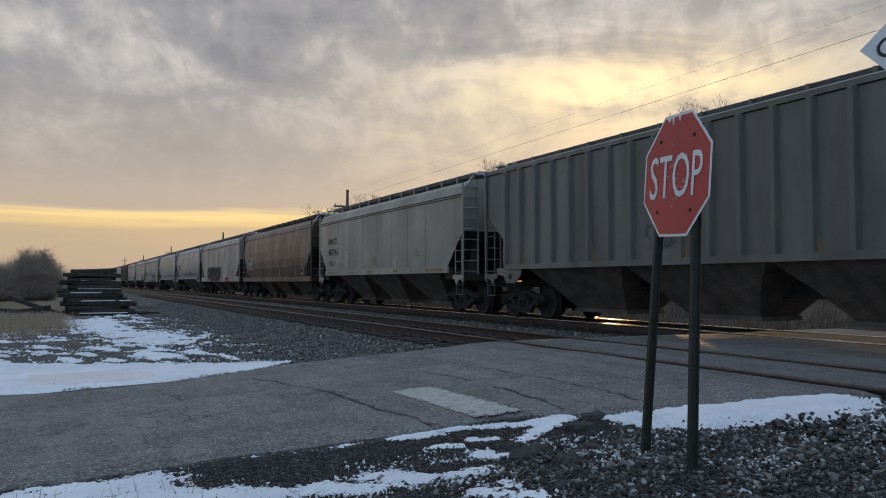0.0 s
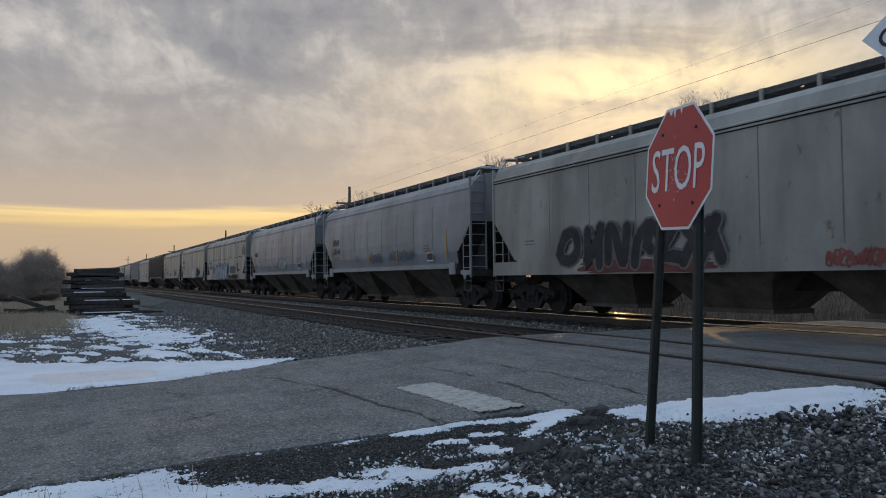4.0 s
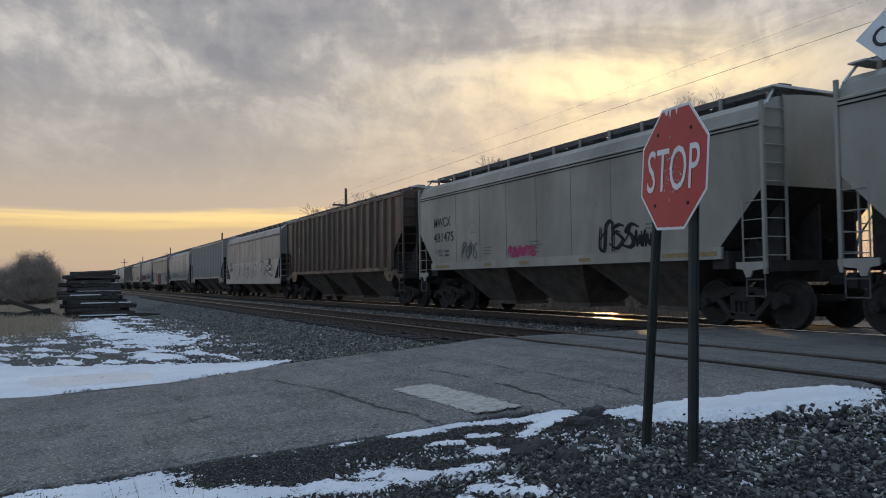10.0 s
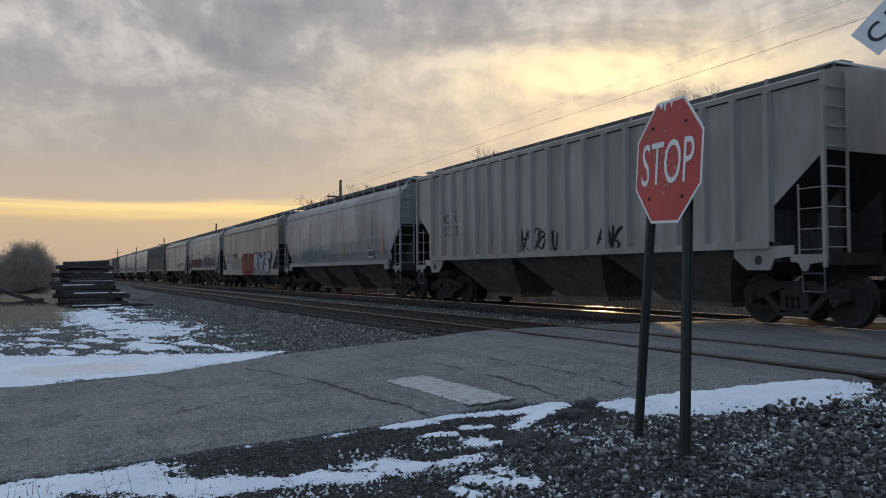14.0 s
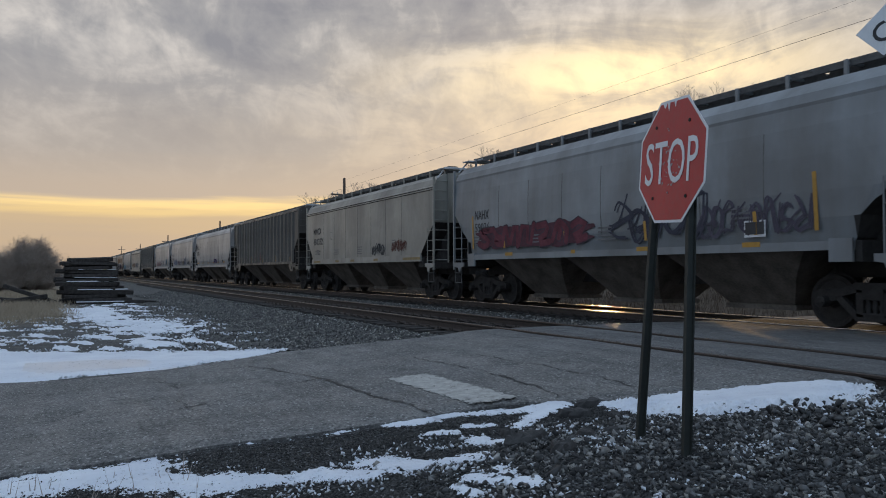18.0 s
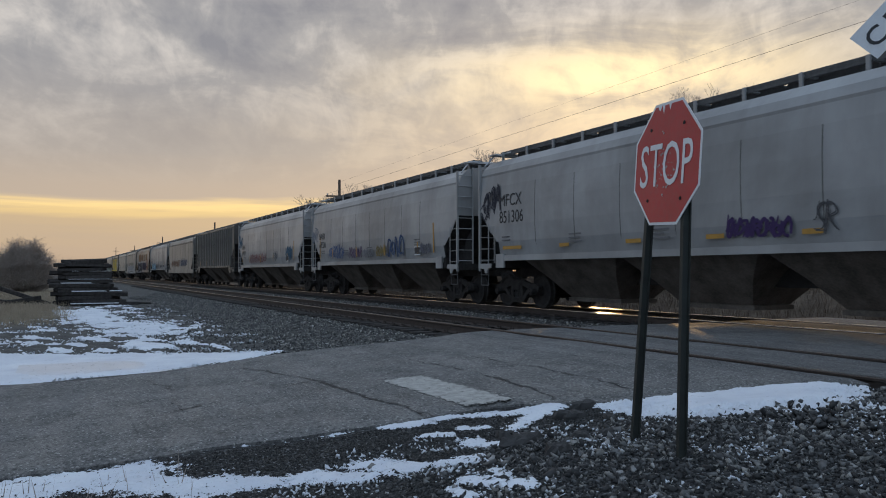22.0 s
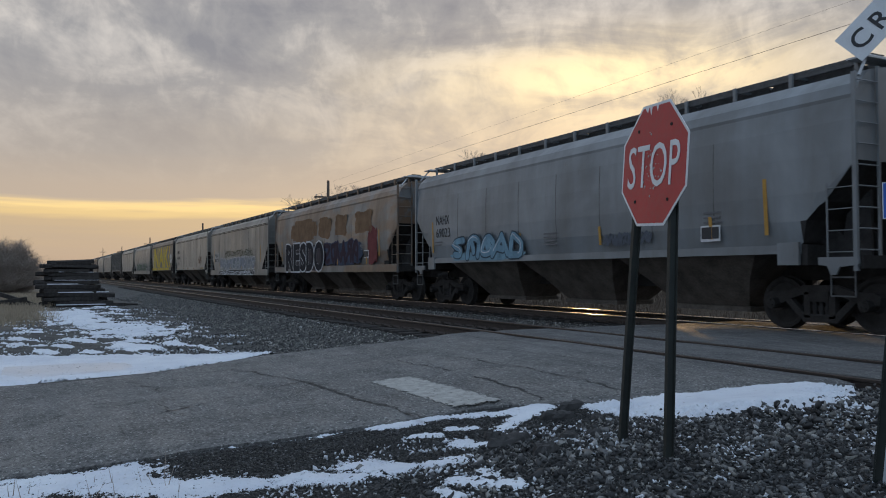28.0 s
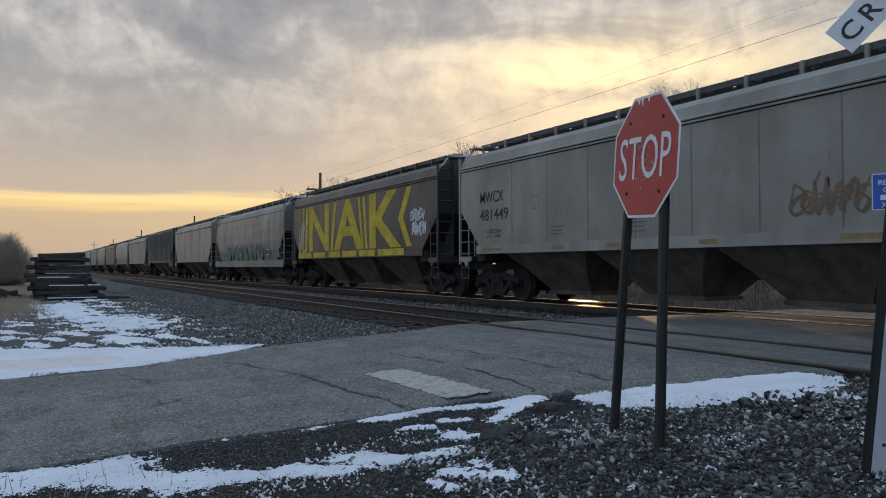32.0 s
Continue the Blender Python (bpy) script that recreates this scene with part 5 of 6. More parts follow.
def rib_mesh(s):
    bm = bmesh.new()
    y = s * 1.56
    a = [bm.verts.new(p) for p in ((-0.085, y, 1.46), (-0.05, y + s * 0.095, 1.49), (0.05, y + s * 0.095, 1.49), (0.085, y, 1.46))]
    b = [bm.verts.new(p) for p in ((-0.085, y, 4.14), (-0.05, y + s * 0.095, 4.10), (0.05, y + s * 0.095, 4.10), (0.085, y, 4.14))]
    for i in range(3):
        bm.faces.new((a[i], a[i + 1], b[i + 1], b[i]))
    bm.faces.new(a)
    bm.faces.new(b)
    bmesh.ops.recalc_face_normals(bm, faces=bm.faces)
    return bm


def seam_mesh(kind):
    """A thin upright weld bead following the side."""
    bm = bmesh.new()
    pr = [p for p in profile(kind) if p[1] < 3.7]
    rows = [[bm.verts.new((dx, -(y + dy), z)) for dx, dy in ((-0.018, -0.002), (0.0, 0.006), (0.018, -0.002))] for y, z in pr]
    for a, b in zip(rows, rows[1:]):
        for i in range(2):
            bm.faces.new((a[i], a[i + 1], b[i + 1], b[i]))
    bmesh.ops.recalc_face_normals(bm, faces=bm.faces)
    return bm


END = Matrix.Rotation(math.pi, 4, "Z")


def hopper(kind, L, paint, label, wheels, sill=None, sill_paint=None):
    """A covered hopper; sill: bottom and top of a deep side sill that runs to the car's ends."""
    base = sill[1] if sill else 1.42 if kind == "round" else 1.5
    car = thing("hopper_car", label, "freight car", group="cars of the freight train")
    body = hang("body", shared("body_%s_%.2f_%.2f" % (kind, L, base), lambda: body_mesh(kind, L, base), paint), car)
    # second slot: black that puts shade into the underside's colour
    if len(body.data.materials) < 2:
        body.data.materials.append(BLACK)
    bays = 3
    for i in range(bays):
        a = 2.0 + (L - 4.0) * i / bays
        b = 2.0 + (L - 4.0) * (i + 1) / bays
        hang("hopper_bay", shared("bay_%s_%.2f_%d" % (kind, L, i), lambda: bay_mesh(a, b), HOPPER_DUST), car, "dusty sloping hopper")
    hang("centre_sill", shared("centre_sill_%.2f" % L, lambda: boxes((2.2, L - 2.2, -0.25, 0.25, 0.69, 1.44)), BLACK), car, "grimy centre sill")
    for s in (-1, 1):
        y = s * 1.60
        y0, y1 = sorted((y - s * 0.02, y + s * 0.045))
        if kind == "post":
            hang("side_sill", shared("sillp%d_%.2f" % (s, L), lambda: boxes((1.1, L - 1.1, y0, y1 - 0.03, 1.36, 1.50)), paint), car)
        elif sill:
            hang("side_sill", shared("sill%d_%.2f_%.2f" % (s, L, base), lambda: boxes((0.02, L - 0.02, y0, y1, sill[0] + 0.02, base + 0.02), (0.02, L - 0.02, y0, y1 + s * 0.03 if s > 0 else y1, sill[0], sill[0] + 0.02)), sill_paint or paint), car, "deep side sill")
        else:
            hang("side_sill", shared("sill%d_%.2f_%s" % (s, L, kind), lambda: boxes((1.0, L - 1.0, y0, y1, 1.31, base + 0.04)), sill_paint or paint), car, "side sill")
    if kind == "post":
        k = 19
        for s in (-1, 1):
            for i in range(k):
                hang("rib", shared("rib%d" % s, lambda: rib_mesh(s), paint), body, at=pose(1.12 + (L - 2.24) * i / (k - 1), 0, 0))
    else:
        for i in range(1, 8):
            hang("weld_seam", shared("seam_%s" % kind, lambda: seam_mesh(kind), SEAM if paint not in (BROWN, BLACKCAR) else paint), body, at=pose(1.2 + (L - 2.4) * i / 8, 0, 0))
    for e in (0, 1):
        m = pose(0, 0, 0) if e == 0 else Matrix.Translation((L, 0, 0)) @ END
        flip = Matrix.Diagonal((1, -1, 1, 1))
        for s in (0, 1):
            q = m if (s == 0) else m @ flip
            if kind == "post":
                plate = hang("bolster_plate", shared("bolster_plate", bolster_plate_mesh, paint), car, "painted end plate with a round hole", at=q)
                hang("lightening_hole", shared("plate_hole", plate_hole_mesh, BLACK), plate)
            if not sill:
                hang("corner_bracket", shared("bracket", bracket_mesh, sill_paint or paint), car, at=q)
            if kind == "round" and not sill:
                hang("jacking_pad", shared("pad", pad_mesh, sill_paint or paint), car, at=q)
            hang("stirrup", shared("stirrup", stirrup_mesh, GRATE), car, "dull hanging step", at=q)
            hang("corner_ladder", shared("ladder_%s" % (kind == "post"), lambda: ladder_mesh(kind), paint), car, at=q)
        hang("end_ladder", shared("end_ladder", end_ladder_mesh, paint), car, at=m @ flip if e else m)
        hang("end_sill", shared("end_sill", end_sill_mesh, GRIME), car, "grimy end platform", at=m)
        # middle shear plate; the two outer black ones only fill the notch with shade
        for y in (-1.0, 0.0, 1.0):
            hang("shear_and_shade_plate", shared("shear_and_shade_plate", shear_mesh, BLACK), car, at=m @ Matrix.Translation((0, y, 0)))
        hang("coupler", shared("coupler", coupler_mesh, BLACK), car, at=m)
        hang("crossover_walk", shared("crossover", crossover_mesh, GALV), car, at=m)
    hang("brake_wheel", shared("brake_wheel", brake_wheel_mesh, BLACK), car)
    hang("air_tank", shared("air_tank", brake_tank_mesh, BLACK), car)
    hang("running_board", shared("board_%.2f" % L, lambda: board_mesh(L, kind), GRATE), car, "roof walk of steel grating")
    # coaming and solid edge strip, dark to stand for the roof trough's shade
    hang("hatch_coaming", shared("coaming_%.2f" % L, lambda: boxes((0.45, L - 0.45, -0.57, 0.57, 4.16, 4.45), (0.16, L - 0.16, -0.955, -0.93, 4.40, 4.475)), GRATE), car, "dark trough edge round the roof hatches")
    k = 13
    for i in range(k):
        hang("board_support", shared("support", support_mesh, paint), car, at=pose(0.35 + (L - 0.7) * i / (k - 1), 0, 0))
    w = round((L - 1.0) / 8, 2)
    for i in range(8):
        hang("roof_hatch", shared("hatch_%.2f" % w, lambda: hatch_mesh(w - 0.03), GRATE), car, "dull roof hatch cover", pose(0.5 + w * i, 0, 0))
    truck(car, 1.10, wheels)
    truck(car, L - 1.10, wheels)
    return car


PANEL = plain("pale_panel_paint", (0.29, 0.29, 0.275), 0.55, 0.0, 0.2, 3, 0.0)
SEAM = plain("sooty_weld_seam", (0.105, 0.105, 0.10), 0.6, 0.0, 0.45, 1.2, 0.0)
GREY = car_paint("light_grey_wagon_paint", (0.225, 0.223, 0.198), seed=1, wear=0.35)
GREY2 = car_paint("worn_grey_wagon_paint", (0.256, 0.256, 0.234), seed=2, wear=0.5, rust=0.35)
BLUE = car_paint("blue_grey_wagon_paint", (0.203, 0.218, 0.240), seed=3, wear=0.3, rust=0.05)
BLUE2 = car_paint("dull_blue_grey_wagon_paint", (0.191, 0.209, 0.221), seed=4, wear=0.4, rust=0.1)
WHITE = car_paint("white_wagon_paint", (0.277, 0.281, 0.281), seed=5, wear=0.25, rust=0.05)
BROWN = car_paint("dark_brown_wagon_paint", (0.047, 0.030, 0.023), (0.035, 0.028, 0.024), seed=6, wear=0.4, rust=0.3)
RUSTY = car_paint("rust_streaked_brown_paint", (0.075, 0.052, 0.036), (0.022, 0.018, 0.016), seed=7, wear=0.9, rust=0.6, blotch=(0.115, 0.062, 0.034))
POSTG = car_paint("dirty_green_grey_paint", (0.126, 0.128, 0.116), (0.07, 0.065, 0.055), seed=8, wear=0.6, rust=0.15)
POSTL = car_paint("dirty_pale_grey_paint", (0.244, 0.235, 0.218), (0.13, 0.115, 0.10), seed=9, wear=0.55, rust=0.15)
POSTD = car_paint("sooty_grey_paint", (0.085, 0.081, 0.072), (0.040, 0.036, 0.031), seed=10, wear=0.85, rust=0.2)
TWO = car_paint("two_tone_grey_paint", (0.178, 0.189, 0.191), seed=11, wear=0.35, rust=0.2, second=(0.30, 0.30, 0.295), split=2.33)
SLATE = car_paint("slate_grey_paint", (0.161, 0.168, 0.157), seed=12, wear=0.4, rust=0.25)
PATCHED = car_paint("primer_patched_grey_paint", (0.139, 0.144, 0.144), (0.075, 0.06, 0.05), seed=13, wear=0.5, rust=0.3, blotch=(0.165, 0.105, 0.065))
BLACKCAR = car_paint("black_wagon_paint", (0.022, 0.024, 0.026), (0.042, 0.042, 0.042), seed=14, wear=0.3, rust=0.02)

SILL_PAINT = car_paint("pale_sill_paint", (0.285, 0.278, 0.252), seed=15, wear=0.4, rust=0.25)

GAP = 1.47
LENGTH = {"post": 16.1, "flat": 14.85, "round": 14.85, "long": 15.75}
# kind, length, paint, what the side says, label
TRAIN = [
    ("post", "post", POSTG, "", "grimy green-grey ribbed covered hopper"),
    ("flat", "flat", GREY, "MWCX 481265", "pale grey smooth-sided covered hopper"),
    ("round", "long", BROWN, "NAHX 61570", "dark brown curved-side covered hopper"),
    ("flat", "long", GREY2, "", "worn white-grey covered hopper with dark tags"),
    ("round", "round", BLUE, "NAHX 69344", "pale blue-grey covered hopper with faint tags"),
    ("round", "round", BLUE, "NAHX", "dull blue-grey covered hopper"),
    ("flat", "long", GREY2, "MCEX 350888", "worn pale grey covered hopper with large silver graffiti"),
    ("flat", "flat", GREY, "MWCX 481337", "grey covered hopper with white and black tags"),
    ("flat", "flat", GREY, "MWCX 481475", "grey covered hopper with black and pink tags"),
    ("post", "post", RUSTY, "", "rusty brown ribbed covered hopper with yellow marks"),
    ("flat", "long", TWO, "FURX 846349", "two-tone grey covered hopper with looping black tags"),
    ("post", "post", POSTL, "MCEX 95335", "pale grey ribbed covered hopper with small tags"),
    ("round", "long", BLUE2, "NAHX", "dull blue-grey curved-side covered hopper"),
    ("flat", "long", SLATE, "FURX 846356", "slate grey covered hopper with red and silver graffiti"),
    ("round", "round", BLUE2, "NAHX 59036", "blue-grey covered hopper with dark red graffiti"),
    ("flat", "flat", GREY, "MWCX 481352", "pale grey covered hopper with a small black tag"),
    ("post", "post", POSTD, "MC", "sooty grey ribbed covered hopper with red tags"),
    ("round", "post", WHITE, "MFCX 851306", "clean white covered hopper with orange marks"),
    ("round", "round", WHITE, "NAHX 69331", "pale blue-white covered hopper with blue graffiti"),
    ("round", "round", WHITE, "NAHX 69059", "pale blue-white covered hopper with red and blue tags"),
    ("post", "post", POSTD, "", "sooty dark grey ribbed covered hopper"),
    ("flat", "long", SLATE, "", "grey covered hopper with coloured tags along its sill"),
    ("round", "long", BLUE2, "NAHX 69023", "blue-grey covered hopper with pale blue graffiti"),
    ("round", "long", PATCHED, "NAHX", "primer-patched covered hopper with large black and white graffiti"),
    ("flat", "long", SLATE, "FURX 846325", "slate grey covered hopper with silver block graffiti"),
    ("flat", "flat", GREY, "MWCX 481449", "grey covered hopper, nearly clean"),
    ("flat", "flat", BLACKCAR, "", "black covered hopper with large yellow block graffiti"),
]
for k, p in enumerate((SLATE, GREY, POSTD, SLATE, GREY, BROWN, GREY2, SLATE, BLUE2, GREY, WHITE, POSTD)):
    kd = "post" if p in (POSTL, POSTD) else "flat" if k % 2 else "round"
    TRAIN.append((kd, "post" if kd == "post" else ("long" if k % 3 == 0 else "flat"), p, "", "weathered covered hopper standing far back in the train"))
REARS = [-20.16, -36.55, -53.89, -71.29, -87.75, -104.13, -121.53, -137.94, -154.24, -171.9, -189.14, -206.53, -223.6, -240.65, -256.95, -273.15, -290.86,
         -308.38, -324.8, -341.2, -358.29, -375.57, -392.84, -410.15, -427.35, -443.78, -460.2]     # rear ends at the start
SPEED = 13.24


def run(t):
    """How far the train has gone at t."""
    return SPEED * t + 0.0134 * ((t - 16) ** 2 - 256)


# deep side sills: bottom and top
SILLS = {2: (1.05, 1.28), 3: (1.06, 1.41), 6: (1.07, 1.45), 10: (0.90, 1.22), 13: (0.90, 1.22), 21: (0.95, 1.28), 23: (1.05, 1.30), 24: (0.90, 1.22), 27: (0.95, 1.28)}
# where the reporting marks stand: ends along the car, lowest and highest
MARKS = {2: (1.45, 2.75, 1.86, 2.56), 4: (1.45, 2.34, 2.10, 2.79), 5: (1.40, 2.25, 2.10, 2.76), 6: (1.12, 2.46, 1.93, 2.55), 10: (1.12, 2.16, 1.78, 2.42), 11: (1.76, 2.98, 2.14, 2.80), 13: (1.42, 2.75, 1.68, 2.43), 14: (1.38, 2.25, 2.12, 2.76),
         17: (1.13, 2.35, 2.35, 3.15), 18: (1.14, 2.01, 2.12, 2.79), 19: (1.12, 2.07, 2.10, 2.76), 22: (1.48, 2.41, 2.11, 2.79), 24: (1.38, 2.60, 1.78, 2.38)}
PANELS = (2, 6, 10, 13, 24)
CARS = []
rear = 0.0
for i, (kd, ln, paint, text, label) in enumerate(TRAIN):
    L = LENGTH[ln]
    if i < len(REARS):
        L = LENGTH[ln] if i == 0 else round(REARS[i - 1] - REARS[i] - GAP, 1)
        rear = REARS[i]
    else:
        rear -= GAP + L
    wheels = []
    c = hopper(kd, L, paint, label, wheels, SILLS.get(i), SILL_PAINT if "MWCX" in text else None)
    CARS.append((c, rear, L, wheels))
    if text:
        a, *b = text.split()
        ys = -1.606 if kd != "post" else -1.566
        ink = DECAL if paint not in (RUSTY,) else DECAL_WHITE
        if a == "MWCX":
            for k, w in enumerate([a] + b):
                hang("lettering", words(w, 0.43, ink, 0.002, 0.003), c, "stencilled letters", pose(1.32 if i == 1 else 1.14, ys, 2.72 - 0.49 * k) @ Matrix.Diagonal((0.88 if k == 0 else 1.14, 1, 1, 1)))
        elif i in MARKS:
            x0, x1, z0, z1 = MARKS[i]
            high = 0.42 * (z1 - z0)
            for k, w in enumerate([a] + b):
                me = words(w, 0.40, ink, 0.002, 0.0)
                xs, zs = [v.co.x for v in me.vertices], [v.co.z for v in me.vertices]
                wide = (x1 - x0) * (0.94 if k == 0 else 1.0)
                hang("lettering", me, c, "stencilled letters", Matrix.Translation((x0, ys - 0.002, z1 - high - k * (z1 - z0 - high))) @ Matrix.Diagonal((wide / (max(xs) - min(xs)), 1, high / (max(zs) - min(zs)), 1)) @ Matrix.Translation((-min(xs), 0, -min(zs))))
            if i in PANELS:
                part("lettering_panel", boxes((x0 - 0.07, x1 + 0.06, ys + 0.001, ys + 0.0035, z0 - 0.06, z1 + 0.06)), PANEL, c, "pale painted panel behind the letters")
        if a == "MWCX":
            for k, w in ((1.35, 1.0), (4.6, 0.45), (6.6, 0.45), (9.3, 0.45), (12.2, 1.5)):
                part("sill_tape", boxes((k, k + w, -1.6495, -1.6455, 1.37, 1.46)), OCHRE, c, "dull ochre tape on the sill")
            for k, w in enumerate(("LD LMT  225200", "LT WT    60600")):
                hang("lettering", words(w, 0.115, DECAL_GREY), c, "small stencilled weights", pose(1.45, ys, 1.88 - 0.13 * k))
            bm = boxes((3.7, 4.02, ys - 0.002, ys, 2.72, 2.735), (3.7, 4.02, ys - 0.002, ys, 2.40, 2.415), (3.7, 3.715, ys - 0.002, ys, 2.41, 2.73), (4.005, 4.02, ys - 0.002, ys, 2.41, 2.73))
            part("stencil_frame", bm, DECAL_GREY, c, "thin stencilled square")
            hang("lettering", words("C", 0.15, DECAL_GREY), c, "stencilled letter", pose(3.80, ys, 2.45))


# ---- writing and spray paint on the sides ----
SPRAY = {}


def spray(color):
    key = "spray_%.2f_%.2f_%.2f" % color
    if key not in SPRAY:
        SPRAY[key] = plain("spray_paint", color, 0.75, 0.0, 0.3, 2.5, 0.0, 0.15)
    return SPRAY[key]


def ribbon(bm, pts, w, y, slot=0):
    rows = []
    for i, p in enumerate(pts):
        d = pts[min(i + 1, len(pts) - 1)] - pts[max(i - 1, 0)]
        n = Vector((-d.y, d.x)).normalized() if d.length > 1e-6 else Vector((0, 1))
        k = w * (0.55 + 0.45 * math.sin(math.pi * (i + 0.6) / (len(pts) + 0.2)))
        rows.append([bm.verts.new((p.x + s * n.x * k, y, p.y + s * n.y * k)) for s in (-1, 1)])
    for a, b in zip(rows, rows[1:]):
        f = bm.faces.new((a[0], a[1], b[1], b[0]))
        f.material_index = slot


def stroke_forms(rng):
    """Skeletons of quick spray strokes in a unit cell, turned over at random."""
    fu, fv = rng.random() < 0.5, rng.random() < 0.5
    return [[(1 - u if fu else u, 1 - v if fv else v) for u, v in form] for form in stroke_shapes(rng)]


def stroke_shapes(rng):
    k = rng.randrange(7)
    j = lambda: rng.uniform(-0.08, 0.08)
    if k == 0:
        return [[(0.1 + j(), 0), (0.05, 0.6), (0.3, 1 + j()), (0.6, 0.9), (0.75, 0.5), (0.7, 0.1), (0.4, 0 + j()), (0.12, 0.05)]]
    if k == 1:
        return [[(0.05, 0 + j()), (0.2, 1), (0.35, 0.95), (0.55, 0.1), (0.75, 0.05), (0.9, 1 + j())]]
    if k == 2:
        return [[(0.1, 1 + j()), (0.08, 0.3), (0.3, 0), (0.6, 0.05), (0.8, 0.4), (0.8, 1 + j())], [(0.3, 0.7), (0.5, 0.5), (0.45, 0.2)]]
    if k == 3:
        return [[(0.85, 0.85 + j()), (0.5, 1.0), (0.15, 0.75), (0.5, 0.5), (0.8, 0.25), (0.5, 0.0), (0.05, 0.15 + j())]]
    if k == 4:
        return [[(0.1, 0 + j()), (0.15, 1.0)], [(0.12, 0.95), (0.6, 1.0), (0.75, 0.7), (0.2, 0.5)], [(0.25, 0.5), (0.6, 0.25), (0.9, 0 + j())]]
    if k == 5:
        return [[(0.0, 0 + j()), (0.4, 1 + j())], [(0.4, 1.0), (0.85, 0.0 + j())], [(0.15, 0.4), (0.7, 0.35)]]
    return [[(0.5, 0.55), (0.3, 0.75), (0.15, 0.4), (0.4, 0.1), (0.7, 0.3), (0.65, 0.8), (0.3, 1.05), (0.0, 0.7 + j())]]


def soft_line(pts, fine=5):
    pts = [Vector(p) for p in pts]
    out = []
    n = len(pts)
    for i in range(n - 1):
        p0, p1, p2, p3 = pts[max(0, i - 1)], pts[i], pts[i + 1], pts[min(n - 1, i + 2)]
        for k in range(fine):
            t = k / fine
            out.append(0.5 * (2 * p1 + (p2 - p0) * t + (2 * p0 - 5 * p1 + 4 * p2 - p3) * t * t + (3 * p1 - p0 - 3 * p2 + p3) * t ** 3))
    return out + [pts[-1]]


def scribble(car, side, x0, x1, z0, z1, color, seed, w=0.035, cell=0.0, n=5, double=True):
    """A quick hand tag: one bent stroke form beside the other."""
    side = skin(car, side, z0)
    rng = random.Random(seed)
    cell = cell or 0.50 * (z1 - z0)
    k = max(1, round((x1 - x0) / cell))
    wide = (x1 - x0) / k
    slant = rng.uniform(0.05, 0.25)
    for i in range(k):
        bm, twin = bmesh.new(), bmesh.new()
        bx, bz = x0 + wide * i, z0 + rng.uniform(-0.06, 0.10) * (z1 - z0)
        tall = (z1 - z0) * rng.uniform(0.78, 1.05)
        for form in stroke_forms(rng):
            pts = [(bx + wide * (1.35 * u + rng.uniform(-0.16, 0.16)) + slant * tall * v, bz + tall * (v + rng.uniform(-0.10, 0.10))) for u, v in form]
            ribbon(bm, soft_line(pts), w * rng.uniform(0.45, 0.7), side - 0.003 - 0.002 * rng.random())
            if double:
                ribbon(twin, soft_line([(a + 0.16 * wide, b - 0.05 * tall) for a, b in pts]), w * rng.uniform(0.35, 0.55), side - 0.003 - 0.002 * rng.random())
        if double:
            p, q = rng.uniform(-0.2, 0.5), rng.uniform(0.5, 1.5)
            flick = [(bx + wide * p, bz + tall * rng.uniform(-0.15, 0.4)), (bx + wide * (p + q) / 2, bz + tall * rng.uniform(0.3, 0.8)), (bx + wide * q, bz + tall * rng.uniform(0.5, 1.25))]
            ribbon(bm, soft_line(flick), w * 0.4, side - 0.0055)
        part("graffiti_stroke", bm, spray(color), car, "hand-sprayed tag")
        if double:
            part("graffiti_stroke", twin, spray(color), car, "hand-sprayed tag")
        else:
            twin.free()


def fat(bm, pts, w, y, slot=0):
    """A stroke of even width with round ends."""
    rows = []
    for i, p in enumerate(pts):
        d = pts[min(i + 1, len(pts) - 1)] - pts[max(i - 1, 0)]
        n = Vector((-d.y, d.x)).normalized() if d.length > 1e-6 else Vector((0, 1))
        rows.append([bm.verts.new((p.x + q * n.x * w, y, p.y + q * n.y * w)) for q in (-1, 1)])
    for a, b in zip(rows, rows[1:]):
        bm.faces.new((a[0], a[1], b[1], b[0])).material_index = slot
    for k, p in ((0, pts[0]), (-1, pts[-1])):
        ring = [bm.verts.new((p.x + w * math.cos(2 * math.pi * j / 12), y - 0.0002, p.y + w * math.sin(2 * math.pi * j / 12))) for j in range(12)]
        bm.faces.new(ring).material_index = slot


